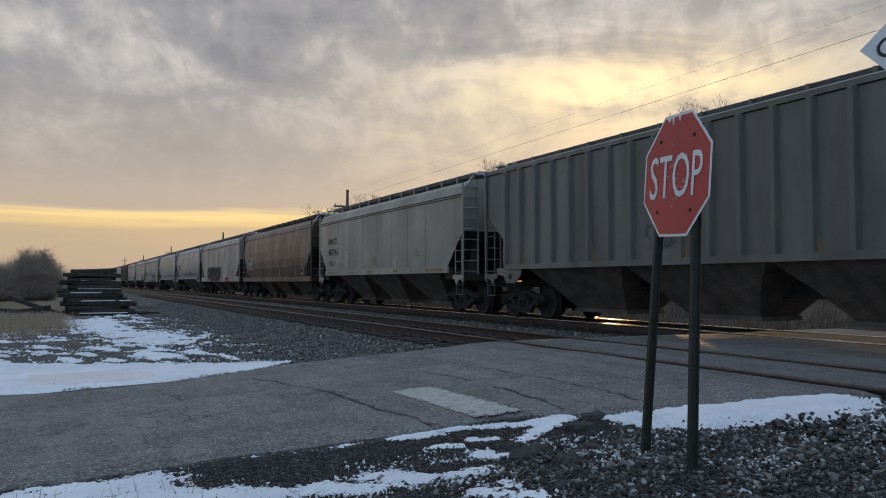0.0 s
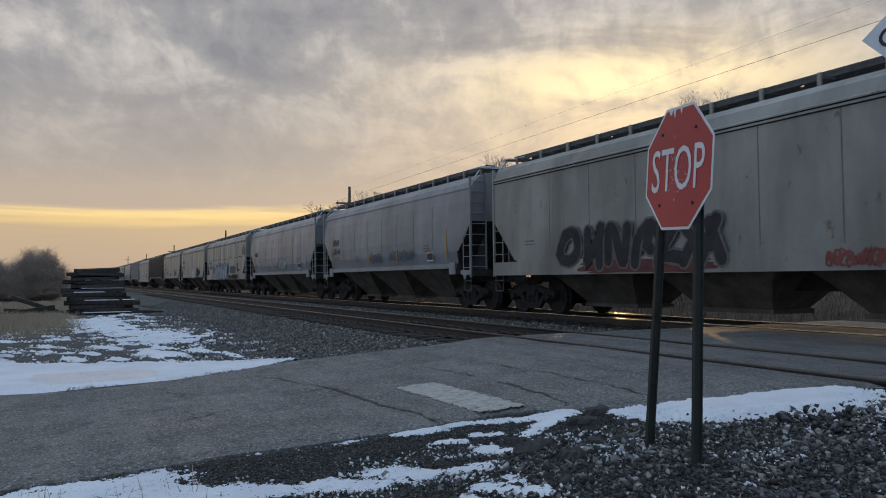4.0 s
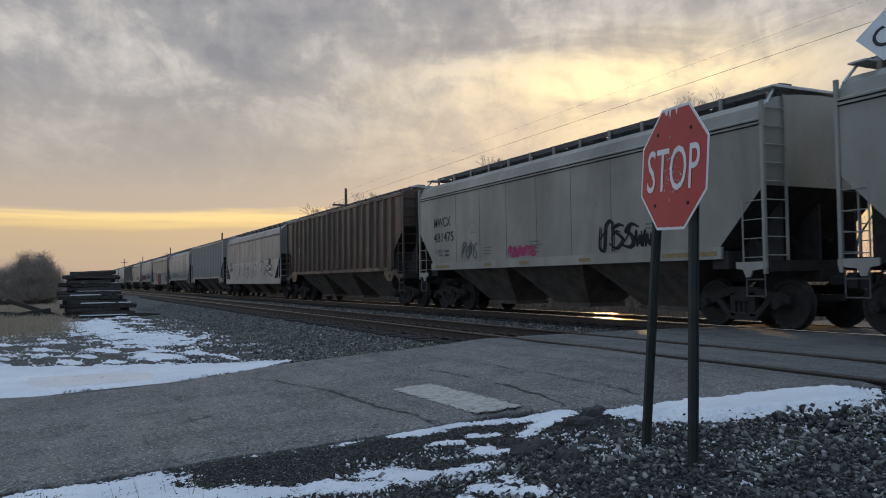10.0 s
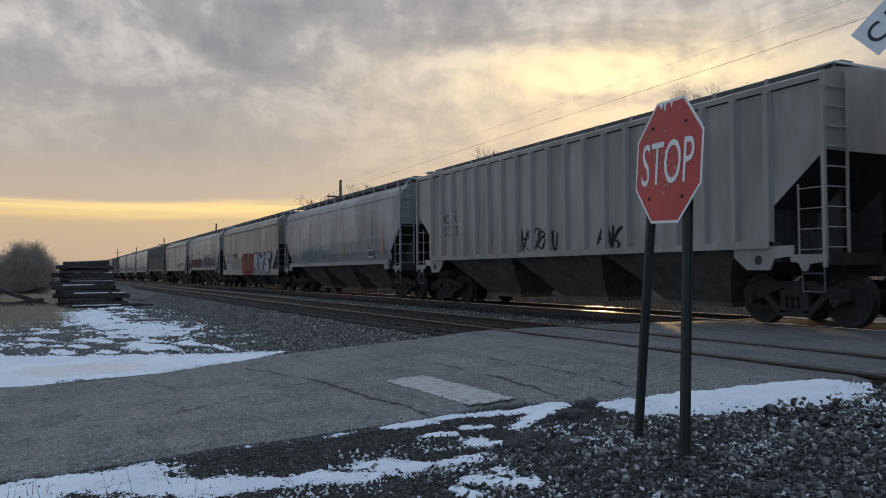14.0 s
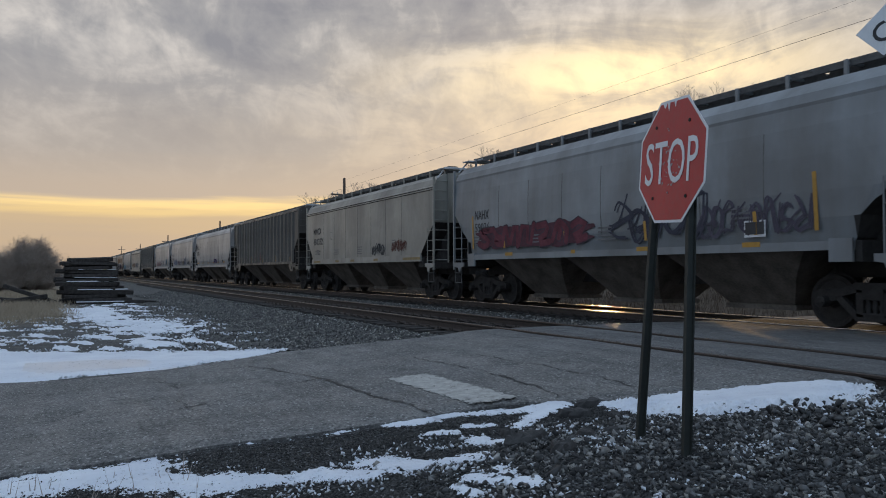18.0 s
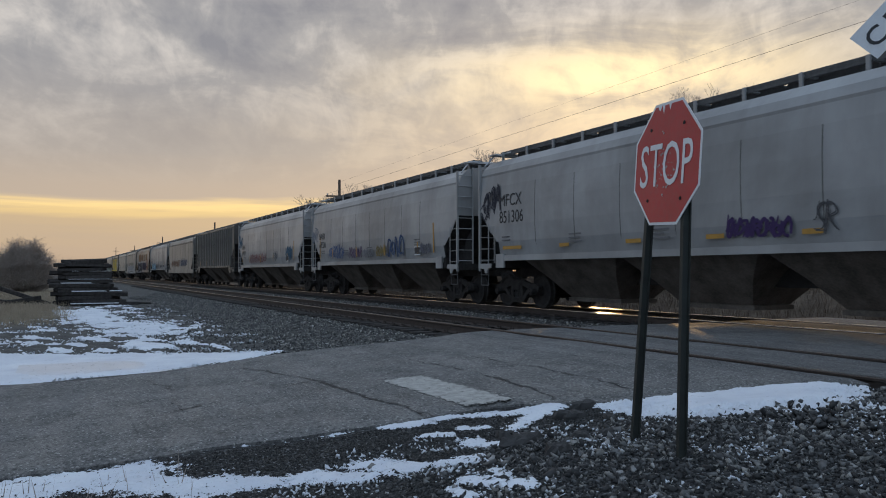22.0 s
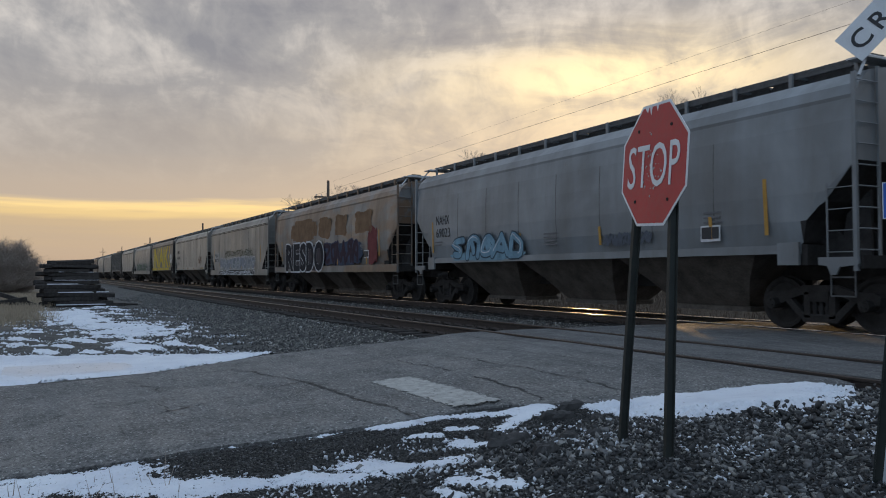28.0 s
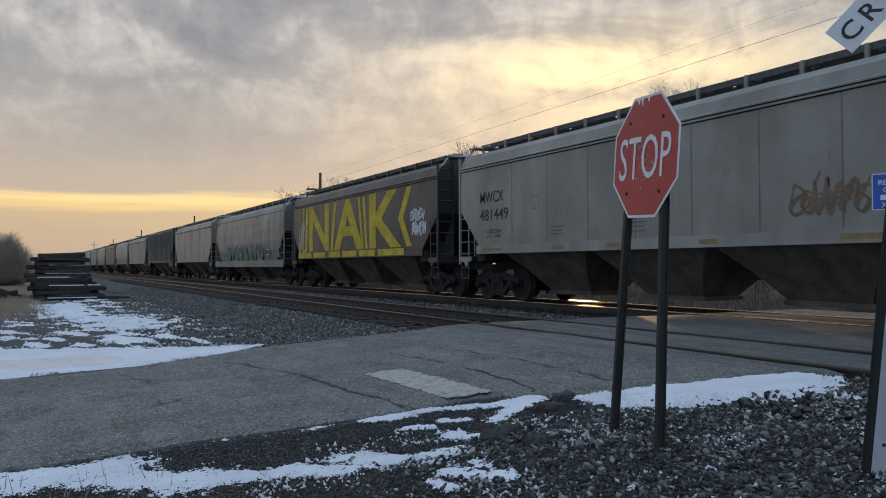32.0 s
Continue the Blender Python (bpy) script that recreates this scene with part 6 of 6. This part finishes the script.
def blocks(car, side, x0, x1, z0, z1, fill, edge, seed, n=5, shine=None, weight=0.15):
    """Fat bubble forms: thick strokes with an outline, and a light line inside."""
    side = skin(car, side, z0)
    rng = random.Random(seed)
    wide, tall = (x1 - x0) / n, z1 - z0
    w = weight * min(wide, tall * 0.8)
    rim = 0.035 * tall + 0.012
    for i in range(n):
        bm = bmesh.new()
        bx, slant = x0 + wide * i, rng.uniform(-0.05, 0.14)
        lines_in = [soft_line([(bx + wide * (0.02 + 0.98 * u + rng.uniform(-0.13, 0.13)) + slant * tall * (v - 0.5), z0 + w + rim + (tall - 2 * (w + rim)) * (v + rng.uniform(-0.10, 0.08))) for u, v in form], rng.choice((1, 2, 5))) for form in stroke_forms(rng)]
        y = side - 0.003 - 0.0016 * (i % 3)
        for j, pts in enumerate(lines_in):
            fat(bm, pts, w + rim, y - 0.0004 * j, 1)
        for j, pts in enumerate(lines_in):
            fat(bm, pts, w, y - 0.005 - 0.0004 * j, 0)
        if shine:
            pts = lines_in[0][len(lines_in[0]) // 4: 3 * len(lines_in[0]) // 4 + 1]
            ribbon(bm, [p + Vector((-0.35 * w, 0.35 * w)) for p in pts], 0.16 * w, y - 0.008, 2)
        g = part("graffiti_letter", bm, spray(fill), car, "block graffiti")
        g.data.materials.append(spray(edge))
        if shine:
            g.data.materials.append(spray(shine))


def haze(car, side, x0, x1, z0, z1, color, seed, n=9, name="spray_cloud", label="soft patch of sprayed paint"):
    """A lumpy patch of sprayed or primed paint with an uneven rim."""
    side = skin(car, side, z0)
    rng = random.Random(seed)
    k = 64
    ring = []
    for j in range(k):
        a = 2 * math.pi * j / k
        c, t = math.cos(a), math.sin(a)
        r = 1 + 0.10 * math.sin(n * a + seed) + 0.05 * math.sin(2.3 * n * a + 2 * seed) + 0.05 * rng.uniform(-1, 1)
        ring.append((0.5 * (x0 + x1) + 0.5 * (x1 - x0) * math.copysign(abs(c) ** 0.45, c) * min(1.04, r), 0.5 * (z0 + z1) + 0.5 * (z1 - z0) * math.copysign(abs(t) ** 0.55, t) * r))
    part(name, prism(bmesh.new(), ring, side - 0.0022, side - 0.0008), spray(color), car, label)


def skin(car, side, z0):
    """The plane that paint lies on: the sill's face where it reaches down to the sill."""
    return -1.652 if side == FLAT_Y and z0 < SILL_TOP[car.name] else side


def scratches(car, side, rows, seed):
    """Dark rubbed lines along a side."""
    rng = random.Random(seed)
    for x0, x1, z in rows:
        bm = bmesh.new()
        k = int((x1 - x0) / 0.25) + 2
        pts = [Vector((x0 + (x1 - x0) * j / k, z + 0.02 * rng.uniform(-1, 1))) for j in range(k + 1)]
        for p, q in zip(pts, pts[1:]):
            w = 0.012 * rng.uniform(0.3, 1.6)
            bm.faces.new([bm.verts.new((p.x, side - 0.003, p.y - w)), bm.verts.new((q.x, side - 0.003, q.y - w)), bm.verts.new((q.x, side - 0.003, q.y + w)), bm.verts.new((p.x, side - 0.003, p.y + w))])
        part("rub_mark", bm, BLACK, car, "dark rubbed line")


def stencils(car, side, L, rng, mat):
    """Small lines of data that cannot be read, as plain bars."""
    for x, z, n, w in ((1.4, 1.95, 2, 0.55), (4.6, 1.9, 3, 0.6), (7.2, 1.95, 4, 0.65), (L - 3.4, 2.1, 3, 0.5)):
        bm = bmesh.new()
        x += rng.uniform(-0.3, 0.3)
        for i in range(n):
            box(bm, x, x + w * rng.uniform(0.7, 1.0), side - 0.004, side - 0.001, z - 0.09 * i, z - 0.09 * i + 0.035)
        part("data_stencil", bm, mat, car)


def yellow_marks(car, side, xs, z0, z1, mat=None):
    for x in xs:
        part("reflector", prism(bmesh.new(), [(x, z1), (x + 0.08, z1), (x + 0.12, z0), (x + 0.04, z0)], side - 0.006, side - 0.001), mat or YELLOW, car, "yellow reflective strip")


INK, PALE, RED, SILVER, NAVY = (0.02, 0.02, 0.025), (0.55, 0.56, 0.58), (0.20, 0.03, 0.025), (0.42, 0.44, 0.46), (0.05, 0.075, 0.14)
FLAT_Y, POST_Y = -1.602, -1.562
SILL_TOP = {c.name: (SILLS[i][1] + 0.02 if i in SILLS else 1.46 if TRAIN[i][0] == "round" else 1.54) for i, (c, *_) in enumerate(CARS)}
for i, (c, x, L, wheels) in enumerate(CARS):
    kd = TRAIN[i][0]
    rng = random.Random(100 + i)
    side = POST_Y if kd == "post" else FLAT_Y
    if kd != "post" and i < 28:
        stencils(c, side, L, rng, DECAL_GREY)
    if kd == "round" and i < 28 or i in (3, 6, 10):
        lx, lz = (L - 1.86, 1.44) if i == 2 else (L - 2.66, 1.60) if i in (3, 6, 10) else (L - 3.19, 1.58)
        p = part("side_label", boxes((lx, lx + 0.48, side - 0.004, side - 0.001, lz, lz + 0.30)), DECAL_WHITE, c, "small dark data panel with a white edge")
        part("data_field", boxes((lx + 0.03, lx + 0.27, side - 0.014, side - 0.003, lz + 0.05, lz + 0.27)), DECAL, p)
        part("data_field", boxes((lx + 0.29, lx + 0.45, side - 0.014, side - 0.003, lz + 0.05, lz + 0.27)), DECAL, p)
    if kd == "post":
        yellow_marks(c, side, [1.9 + (L - 3.8) * k / 4 for k in range(5)], 1.5, 1.95 if i != 9 else 2.1)
    elif i in (2, 4, 5, 10, 12, 13, 14, 18, 19, 22, 23, 24):
        low = SILLS[i][1] + 0.06 if i in SILLS else 1.62
        yellow_marks(c, side, [3.0 + (L - 6) * k / 3 for k in range(4)], low, low + 0.42)
        yellow_marks(c, side, [1.18, L - 1.75], 1.64, 2.62)


def on(i):
    return CARS[i][0], FLAT_Y if TRAIN[i][0] != "post" else POST_Y


DULL = (0.08, 0.08, 0.085)
scribble(*on(0), 6.8, 7.9, 1.7, 2.2, (0.10, 0.10, 0.10), 1, 0.02)
blocks(*on(3), 3.4, 8.9, 1.12, 2.25, (0.045, 0.042, 0.042), (0.15, 0.13, 0.125), 2, 6)
haze(*on(3), 4.2, 8.6, 1.08, 1.36, (0.13, 0.055, 0.05), 3, 7)
scribble(*on(3), 11.0, 12.0, 1.15, 1.38, (0.22, 0.07, 0.06), 3, 0.03)
scribble(*on(4), 6.2, 7.4, 1.66, 2.0, (0.10, 0.11, 0.13), 5, 0.02)
scribble(*on(4), 8.2, 10.6, 1.68, 2.05, (0.13, 0.14, 0.16), 115, 0.025)
blocks(*on(5), 7.8, 9.2, 1.62, 2.16, (0.34, 0.36, 0.34), (0.27, 0.29, 0.29), 4, 2)
haze(*on(6), 4.0, 9.5, 1.12, 2.10, (0.36, 0.37, 0.40), 61, 8)
blocks(*on(6), 4.2, 9.4, 1.10, 2.30, (0.33, 0.34, 0.39), INK, 6, 7, PALE)
scribble(*on(6), 9.5, 13.4, 1.12, 1.42, INK, 7, 0.03)
scribble(*on(6), 14.6, 15.5, 2.75, 3.5, INK, 8, 0.035)
scribble(*on(6), 2.9, 4.0, 1.55, 2.1, (0.10, 0.10, 0.10), 71, 0.025)
haze(*on(6), 12.75, 13.15, 1.62, 2.25, (0.05, 0.045, 0.04), 62, 5)
haze(*on(6), 10.0, 12.3, 1.52, 2.05, (0.12, 0.115, 0.11), 63, 11)
scratches(*on(6), ((1.6, 6.2, 2.65), (7.0, 9.3, 2.62), (12.0, 15.0, 2.66), (9.9, 11.2, 2.70)), 5)
scribble(*on(7), 7.7, 9.65, 1.36, 2.12, PALE, 10, 0.075, 0.40)
scribble(*on(7), 10.35, 11.7, 1.38, 2.11, INK, 11, 0.085, 0.36)
scribble(*on(7), 11.7, 12.2, 1.62, 1.9, INK, 111, 0.05)
scribble(*on(8), 5.9, 7.3, 1.62, 1.88, (0.35, 0.06, 0.13), 12, 0.045)
scribble(*on(8), 10.0, 11.2, 1.64, 2.2, INK, 13, 0.06, 0.35)
scribble(*on(8), 11.2, 11.9, 1.66, 1.95, INK, 113, 0.05)
scribble(*on(8), 3.1, 4.1, 1.64, 2.15, (0.12, 0.12, 0.12), 14, 0.03)
scribble(*on(10), 2.7, 9.7, 1.35, 2.15, (0.05, 0.055, 0.06), 15, 0.032, 1.15, 7, False)
scribble(*on(10), 10.1, 13.6, 1.35, 2.15, INK, 151, 0.04, 1.7, 7, False)
haze(*on(10), 13.0, 13.5, 2.05, 2.4, (0.07, 0.06, 0.05), 64, 5)
scribble(*on(11), 6.5, 8.2, 1.55, 2.15, INK, 16, 0.035)
scribble(*on(11), 9.85, 10.6, 1.52, 1.98, INK, 17, 0.05)
haze(*on(13), 2.75, 5.8, 0.94, 1.20, (0.33, 0.31, 0.27), 65, 7)
blocks(*on(13), 3.2, 5.9, 1.26, 2.1, (0.24, 0.20, 0.15), (0.36, 0.34, 0.30), 120, 4, PALE)
scribble(*on(13), 3.3, 4.8, 2.1, 2.35, DULL, 20, 0.025)
haze(*on(13), 6.35, 9.9, 0.92, 2.25, (0.15, 0.04, 0.035), 66, 6)
blocks(*on(13), 6.5, 9.9, 0.95, 2.25, (0.20, 0.07, 0.045), (0.13, 0.03, 0.03), 18, 4, (0.42, 0.30, 0.27))
blocks(*on(13), 9.95, 14.0, 0.93, 2.35, (0.28, 0.29, 0.31), INK, 19, 3, (0.5, 0.52, 0.54), 0.17)
scribble(*on(12), 3.0, 7.0, 1.66, 2.1, (0.15, 0.2, 0.22), 21, 0.035)
haze(*on(14), 1.45, 7.1, 1.62, 2.22, (0.10, 0.045, 0.055), 68, 12)
blocks(*on(14), 1.5, 7.0, 1.60, 2.30, (0.14, 0.045, 0.055), (0.075, 0.05, 0.06), 22, 7)
scribble(*on(14), 7.6, 10.4, 1.63, 2.4, (0.05, 0.05, 0.065), 23, 0.065, 0.55)
scribble(*on(14), 10.4, 12.9, 1.66, 2.25, (0.08, 0.07, 0.09), 123, 0.045)
scribble(*on(15), 8.95, 10.3, 1.63, 2.0, (0.05, 0.05, 0.05), 24, 0.04)
scribble(*on(15), 11.0, 12.3, 1.72, 2.1, (0.11, 0.05, 0.04), 124, 0.035)
scribble(*on(16), 5.8, 8.1, 1.55, 2.1, (0.13, 0.05, 0.05), 25, 0.03, 0.6)
scribble(*on(17), 0.1, 1.1, 2.6, 3.45, (0.04, 0.04, 0.05), 26, 0.055, 0.34)
scribble(*on(17), 9.3, 10.7, 1.64, 1.95, (0.05, 0.03, 0.09), 27, 0.05)
scribble(*on(17), 11.2, 11.6, 1.7, 2.2, DULL, 28, 0.025)
for w, x in (("SR", 1.62), ("IX", 2.24)):
    hang("lettering", words(w, 0.36, DECAL_WHITE), CARS[9][0], "stencilled letters", pose(x, POST_Y - 0.003, 2.52))
for k, w in ((1.3, 0.95), (4.0, 0.4), (6.5, 0.5), (8.85, 0.45), (11.0, 0.4), (12.9, 0.95)):
    part("orange_mark", boxes((k, k + w, FLAT_Y - 0.004, FLAT_Y - 0.001, 1.62, 1.71)), YELLOW, CARS[17][0], "orange painted mark")
for k, w in ((3.2, 0.38), (6.3, 0.16), (8.7, 0.4), (11.6, 0.4)):
    part("orange_mark", boxes((k, k + w, -1.651, -1.646, 1.40, 1.49)), YELLOW, CARS[14][0], "orange painted mark")
for x0, x1, z0, z1, col, seed, w in ((2.5, 4.4, 1.64, 2.2, (0.09, 0.13, 0.24), 30, 0.035), (5.1, 6.6, 1.63, 2.0, (0.13, 0.09, 0.14), 130, 0.03), (6.8, 7.9, 1.63, 1.9, (0.16, 0.16, 0.17), 131, 0.025),
                                     (8.2, 9.4, 1.63, 2.0, (0.20, 0.15, 0.06), 132, 0.03), (9.3, 10.75, 1.64, 2.3, NAVY, 31, 0.055), (12.0, 13.0, 1.64, 1.95, (0.12, 0.12, 0.14), 32, 0.03), (0.05, 0.85, 2.4, 3.0, (0.16, 0.19, 0.24), 133, 0.03)):
    scribble(*on(18), x0, x1, z0, z1, col, seed, w)
scribble(*on(19), -0.0, 1.05, 2.62, 3.28, (0.06, 0.115, 0.165), 36, 0.07, 0.34)
scribble(*on(19), 3.2, 7.3, 1.63, 2.12, (0.20, 0.075, 0.085), 34, 0.026)
scribble(*on(19), 9.2, 9.9, 1.66, 2.15, (0.07, 0.08, 0.10), 35, 0.025)
scribble(*on(19), 11.6, 12.7, 1.70, 2.4, (0.06, 0.115, 0.165), 136, 0.07, 0.36)
scribble(*on(21), 2.0, 7.5, 1.64, 2.2, (0.20, 0.12, 0.08), 37, 0.05)
scribble(*on(21), 8.2, 12.0, 1.64, 2.25, (0.07, 0.09, 0.14), 38, 0.05)
haze(*on(22), 2.6, 6.6, 1.36, 1.60, (0.17, 0.28, 0.34), 69, 7)
blocks(*on(22), 2.6, 6.65, 1.36, 2.12, (0.17, 0.28, 0.35), (0.05, 0.07, 0.09), 39, 5, PALE)
scribble(*on(22), 9.7, 11.2, 1.62, 1.85, (0.10, 0.11, 0.13), 40, 0.035)
for k, (ch, x0, x1) in enumerate((("R", 2.15, 3.42), ("E", 3.45, 4.48), ("S", 4.5, 5.46), ("D", 5.5, 6.6), ("O", 6.65, 7.95))):
    for bold, mat, dy, grow in ((0.085, spray((0.50, 0.50, 0.51)), 0.003, 0.07), (0.06, spray(INK), 0.009, 0.0)):
        me = words(ch, 1.5, mat, 0.002, bold)
        xs = [v.co.x for v in me.vertices]
        zs = [v.co.z for v in me.vertices]
        hang("graffiti_letter", me, CARS[23][0], "fat black letter with a white edge", Matrix.Translation((x0 - grow, -1.650 - dy - 0.001 * k, 1.10 - grow)) @ Matrix.Diagonal(((x1 - x0 + 2 * grow) / (max(xs) - min(xs)), 1, (1.32 + 2 * grow) / (max(zs) - min(zs)), 1)) @ Matrix.Translation((-min(xs), 0, -min(zs))))
haze(*on(23), 2.2, 8.0, 1.08, 2.35, (0.06, 0.05, 0.055), 70, 7)
haze(*on(23), 7.9, 12.4, 1.34, 2.30, (0.045, 0.06, 0.09), 71, 9)
blocks(*on(23), 8.0, 12.0, 1.34, 2.40, (0.040, 0.025, 0.035), (0.055, 0.06, 0.10), 142, 6)
haze(*on(23), 13.0, 13.95, 1.36, 2.75, (0.16, 0.045, 0.045), 143, 5)
for k, (x0, x1, z0, z1) in enumerate(((11.6, 13.45, 2.55, 3.45), (9.3, 10.75, 2.55, 3.45), (7.1, 8.8, 2.55, 3.45), (2.9, 6.8, 2.5, 3.5))):
    haze(*on(23), x0, x1, z0, z1, (0.185, 0.112, 0.065), 80 + k, 4, "primer_patch", "patch of orange-brown primer")
haze(*on(24), 3.0, 13.0, 0.93, 1.20, (0.035, 0.035, 0.037), 73, 14)
blocks(*on(24), 3.0, 13.0, 1.26, 2.05, (0.24, 0.25, 0.27), (0.46, 0.48, 0.49), 45, 10, None, 0.17)
scribble(*on(24), 3.2, 12.6, 0.94, 1.18, PALE, 145, 0.035, 0.9)
scribble(*on(24), 4.5, 12.0, 2.1, 2.5, (0.09, 0.10, 0.07), 46, 0.03, 0.6)
blocks(*on(27), 3.0, 12.0, 1.32, 2.2, (0.15, 0.19, 0.14), (0.34, 0.36, 0.34), 147, 8)
scribble(*on(25), 11.2, 12.6, 1.8, 2.3, (0.19, 0.13, 0.09), 47, 0.04)
nak = spray((0.56, 0.41, 0.06))
for k, (ch, x0, x1) in enumerate((("N", 2.5, 5.1), ("A", 5.7, 8.9), ("K", 9.5, 12.3))):
    me = words(ch, 2.8, nak, 0.003, 0.07)
    xs = [v.co.x for v in me.vertices]
    zs = [v.co.z for v in me.vertices]
    hang("graffiti_letter", me, CARS[26][0], "tall yellow block letter", Matrix.Translation((x0, FLAT_Y - 0.006, 1.63)) @ Matrix.Diagonal(((x1 - x0) / (max(xs) - min(xs)), 1, 2.0 / (max(zs) - min(zs)), 1)) @ Matrix.Translation((-min(xs), 0, -min(zs))))
for x0, x1, dx in ((1.5, 1.68, 0.1), (1.9, 2.2, 0.15), (5.25, 5.55, 0.45), (8.75, 8.95, -0.4), (9.12, 9.35, -0.3)):
    part("graffiti_letter", prism(bmesh.new(), [(x0, 1.63), (x1, 1.63), (x1 + dx, 3.6), (x0 + dx, 3.6)], FLAT_Y - 0.005, FLAT_Y - 0.001), nak, CARS[26][0], "yellow stripe beside a letter")
for flip in (0, 1):
    a, b = (1.63, 2.6) if flip == 0 else (3.62, 2.6)
    part("graffiti_letter", prism(bmesh.new(), [(12.75, a), (13.15, a), (12.45, b), (12.05, b)], FLAT_Y - 0.005, FLAT_Y - 0.001), nak, CARS[26][0], "yellow stripe beside a letter")
for x0, x1 in ((1.1, 2.9), (3.2, 4.7), (5.2, 6.5), (6.8, 8.3), (8.6, 10.1), (10.4, 12.6)):
    part("graffiti_stroke", boxes((x0, x1, -1.651, -1.646, 1.35, 1.58)), nak, CARS[26][0], "yellow sprayed sill")
scribble(*on(26), 0.8, 2.0, 1.7, 2.9, PALE, 48, 0.06)
scribble(*on(26), 13.0, 14.0, 2.5, 2.85, PALE, 49, 0.05)
scribble(*on(26), 13.1, 14.1, 2.0, 2.4, PALE, 50, 0.05)


def motions():
    steps = [2.0 * i for i in range(17)]
    for c, x, L, wheels in CARS:
        walk(c, [(t, pose(x + run(t), FAR, 0)) for t in steps])
        # the wheels roll while the car is near
        on = [k / FPS for k in range(32 * FPS + 1) if -42 < x + L / 2 + run(k / FPS) < 12]
        if not on:
            continue
        ts = sorted({0.0, 32.0, *on})
        for w in wheels:
            base = w.matrix_basis.translation.copy()
            rows, turn, last = [], 0.0, None
            for t in ts:
                if last is not None and t - last < 0.05:
                    turn += (run(t) - run(last)) / 0.457
                rows.append((t, Matrix.Translation(base) @ Matrix.Rotation(turn, 4, "Y")))
                last = t
            walk(w, rows)


motions()
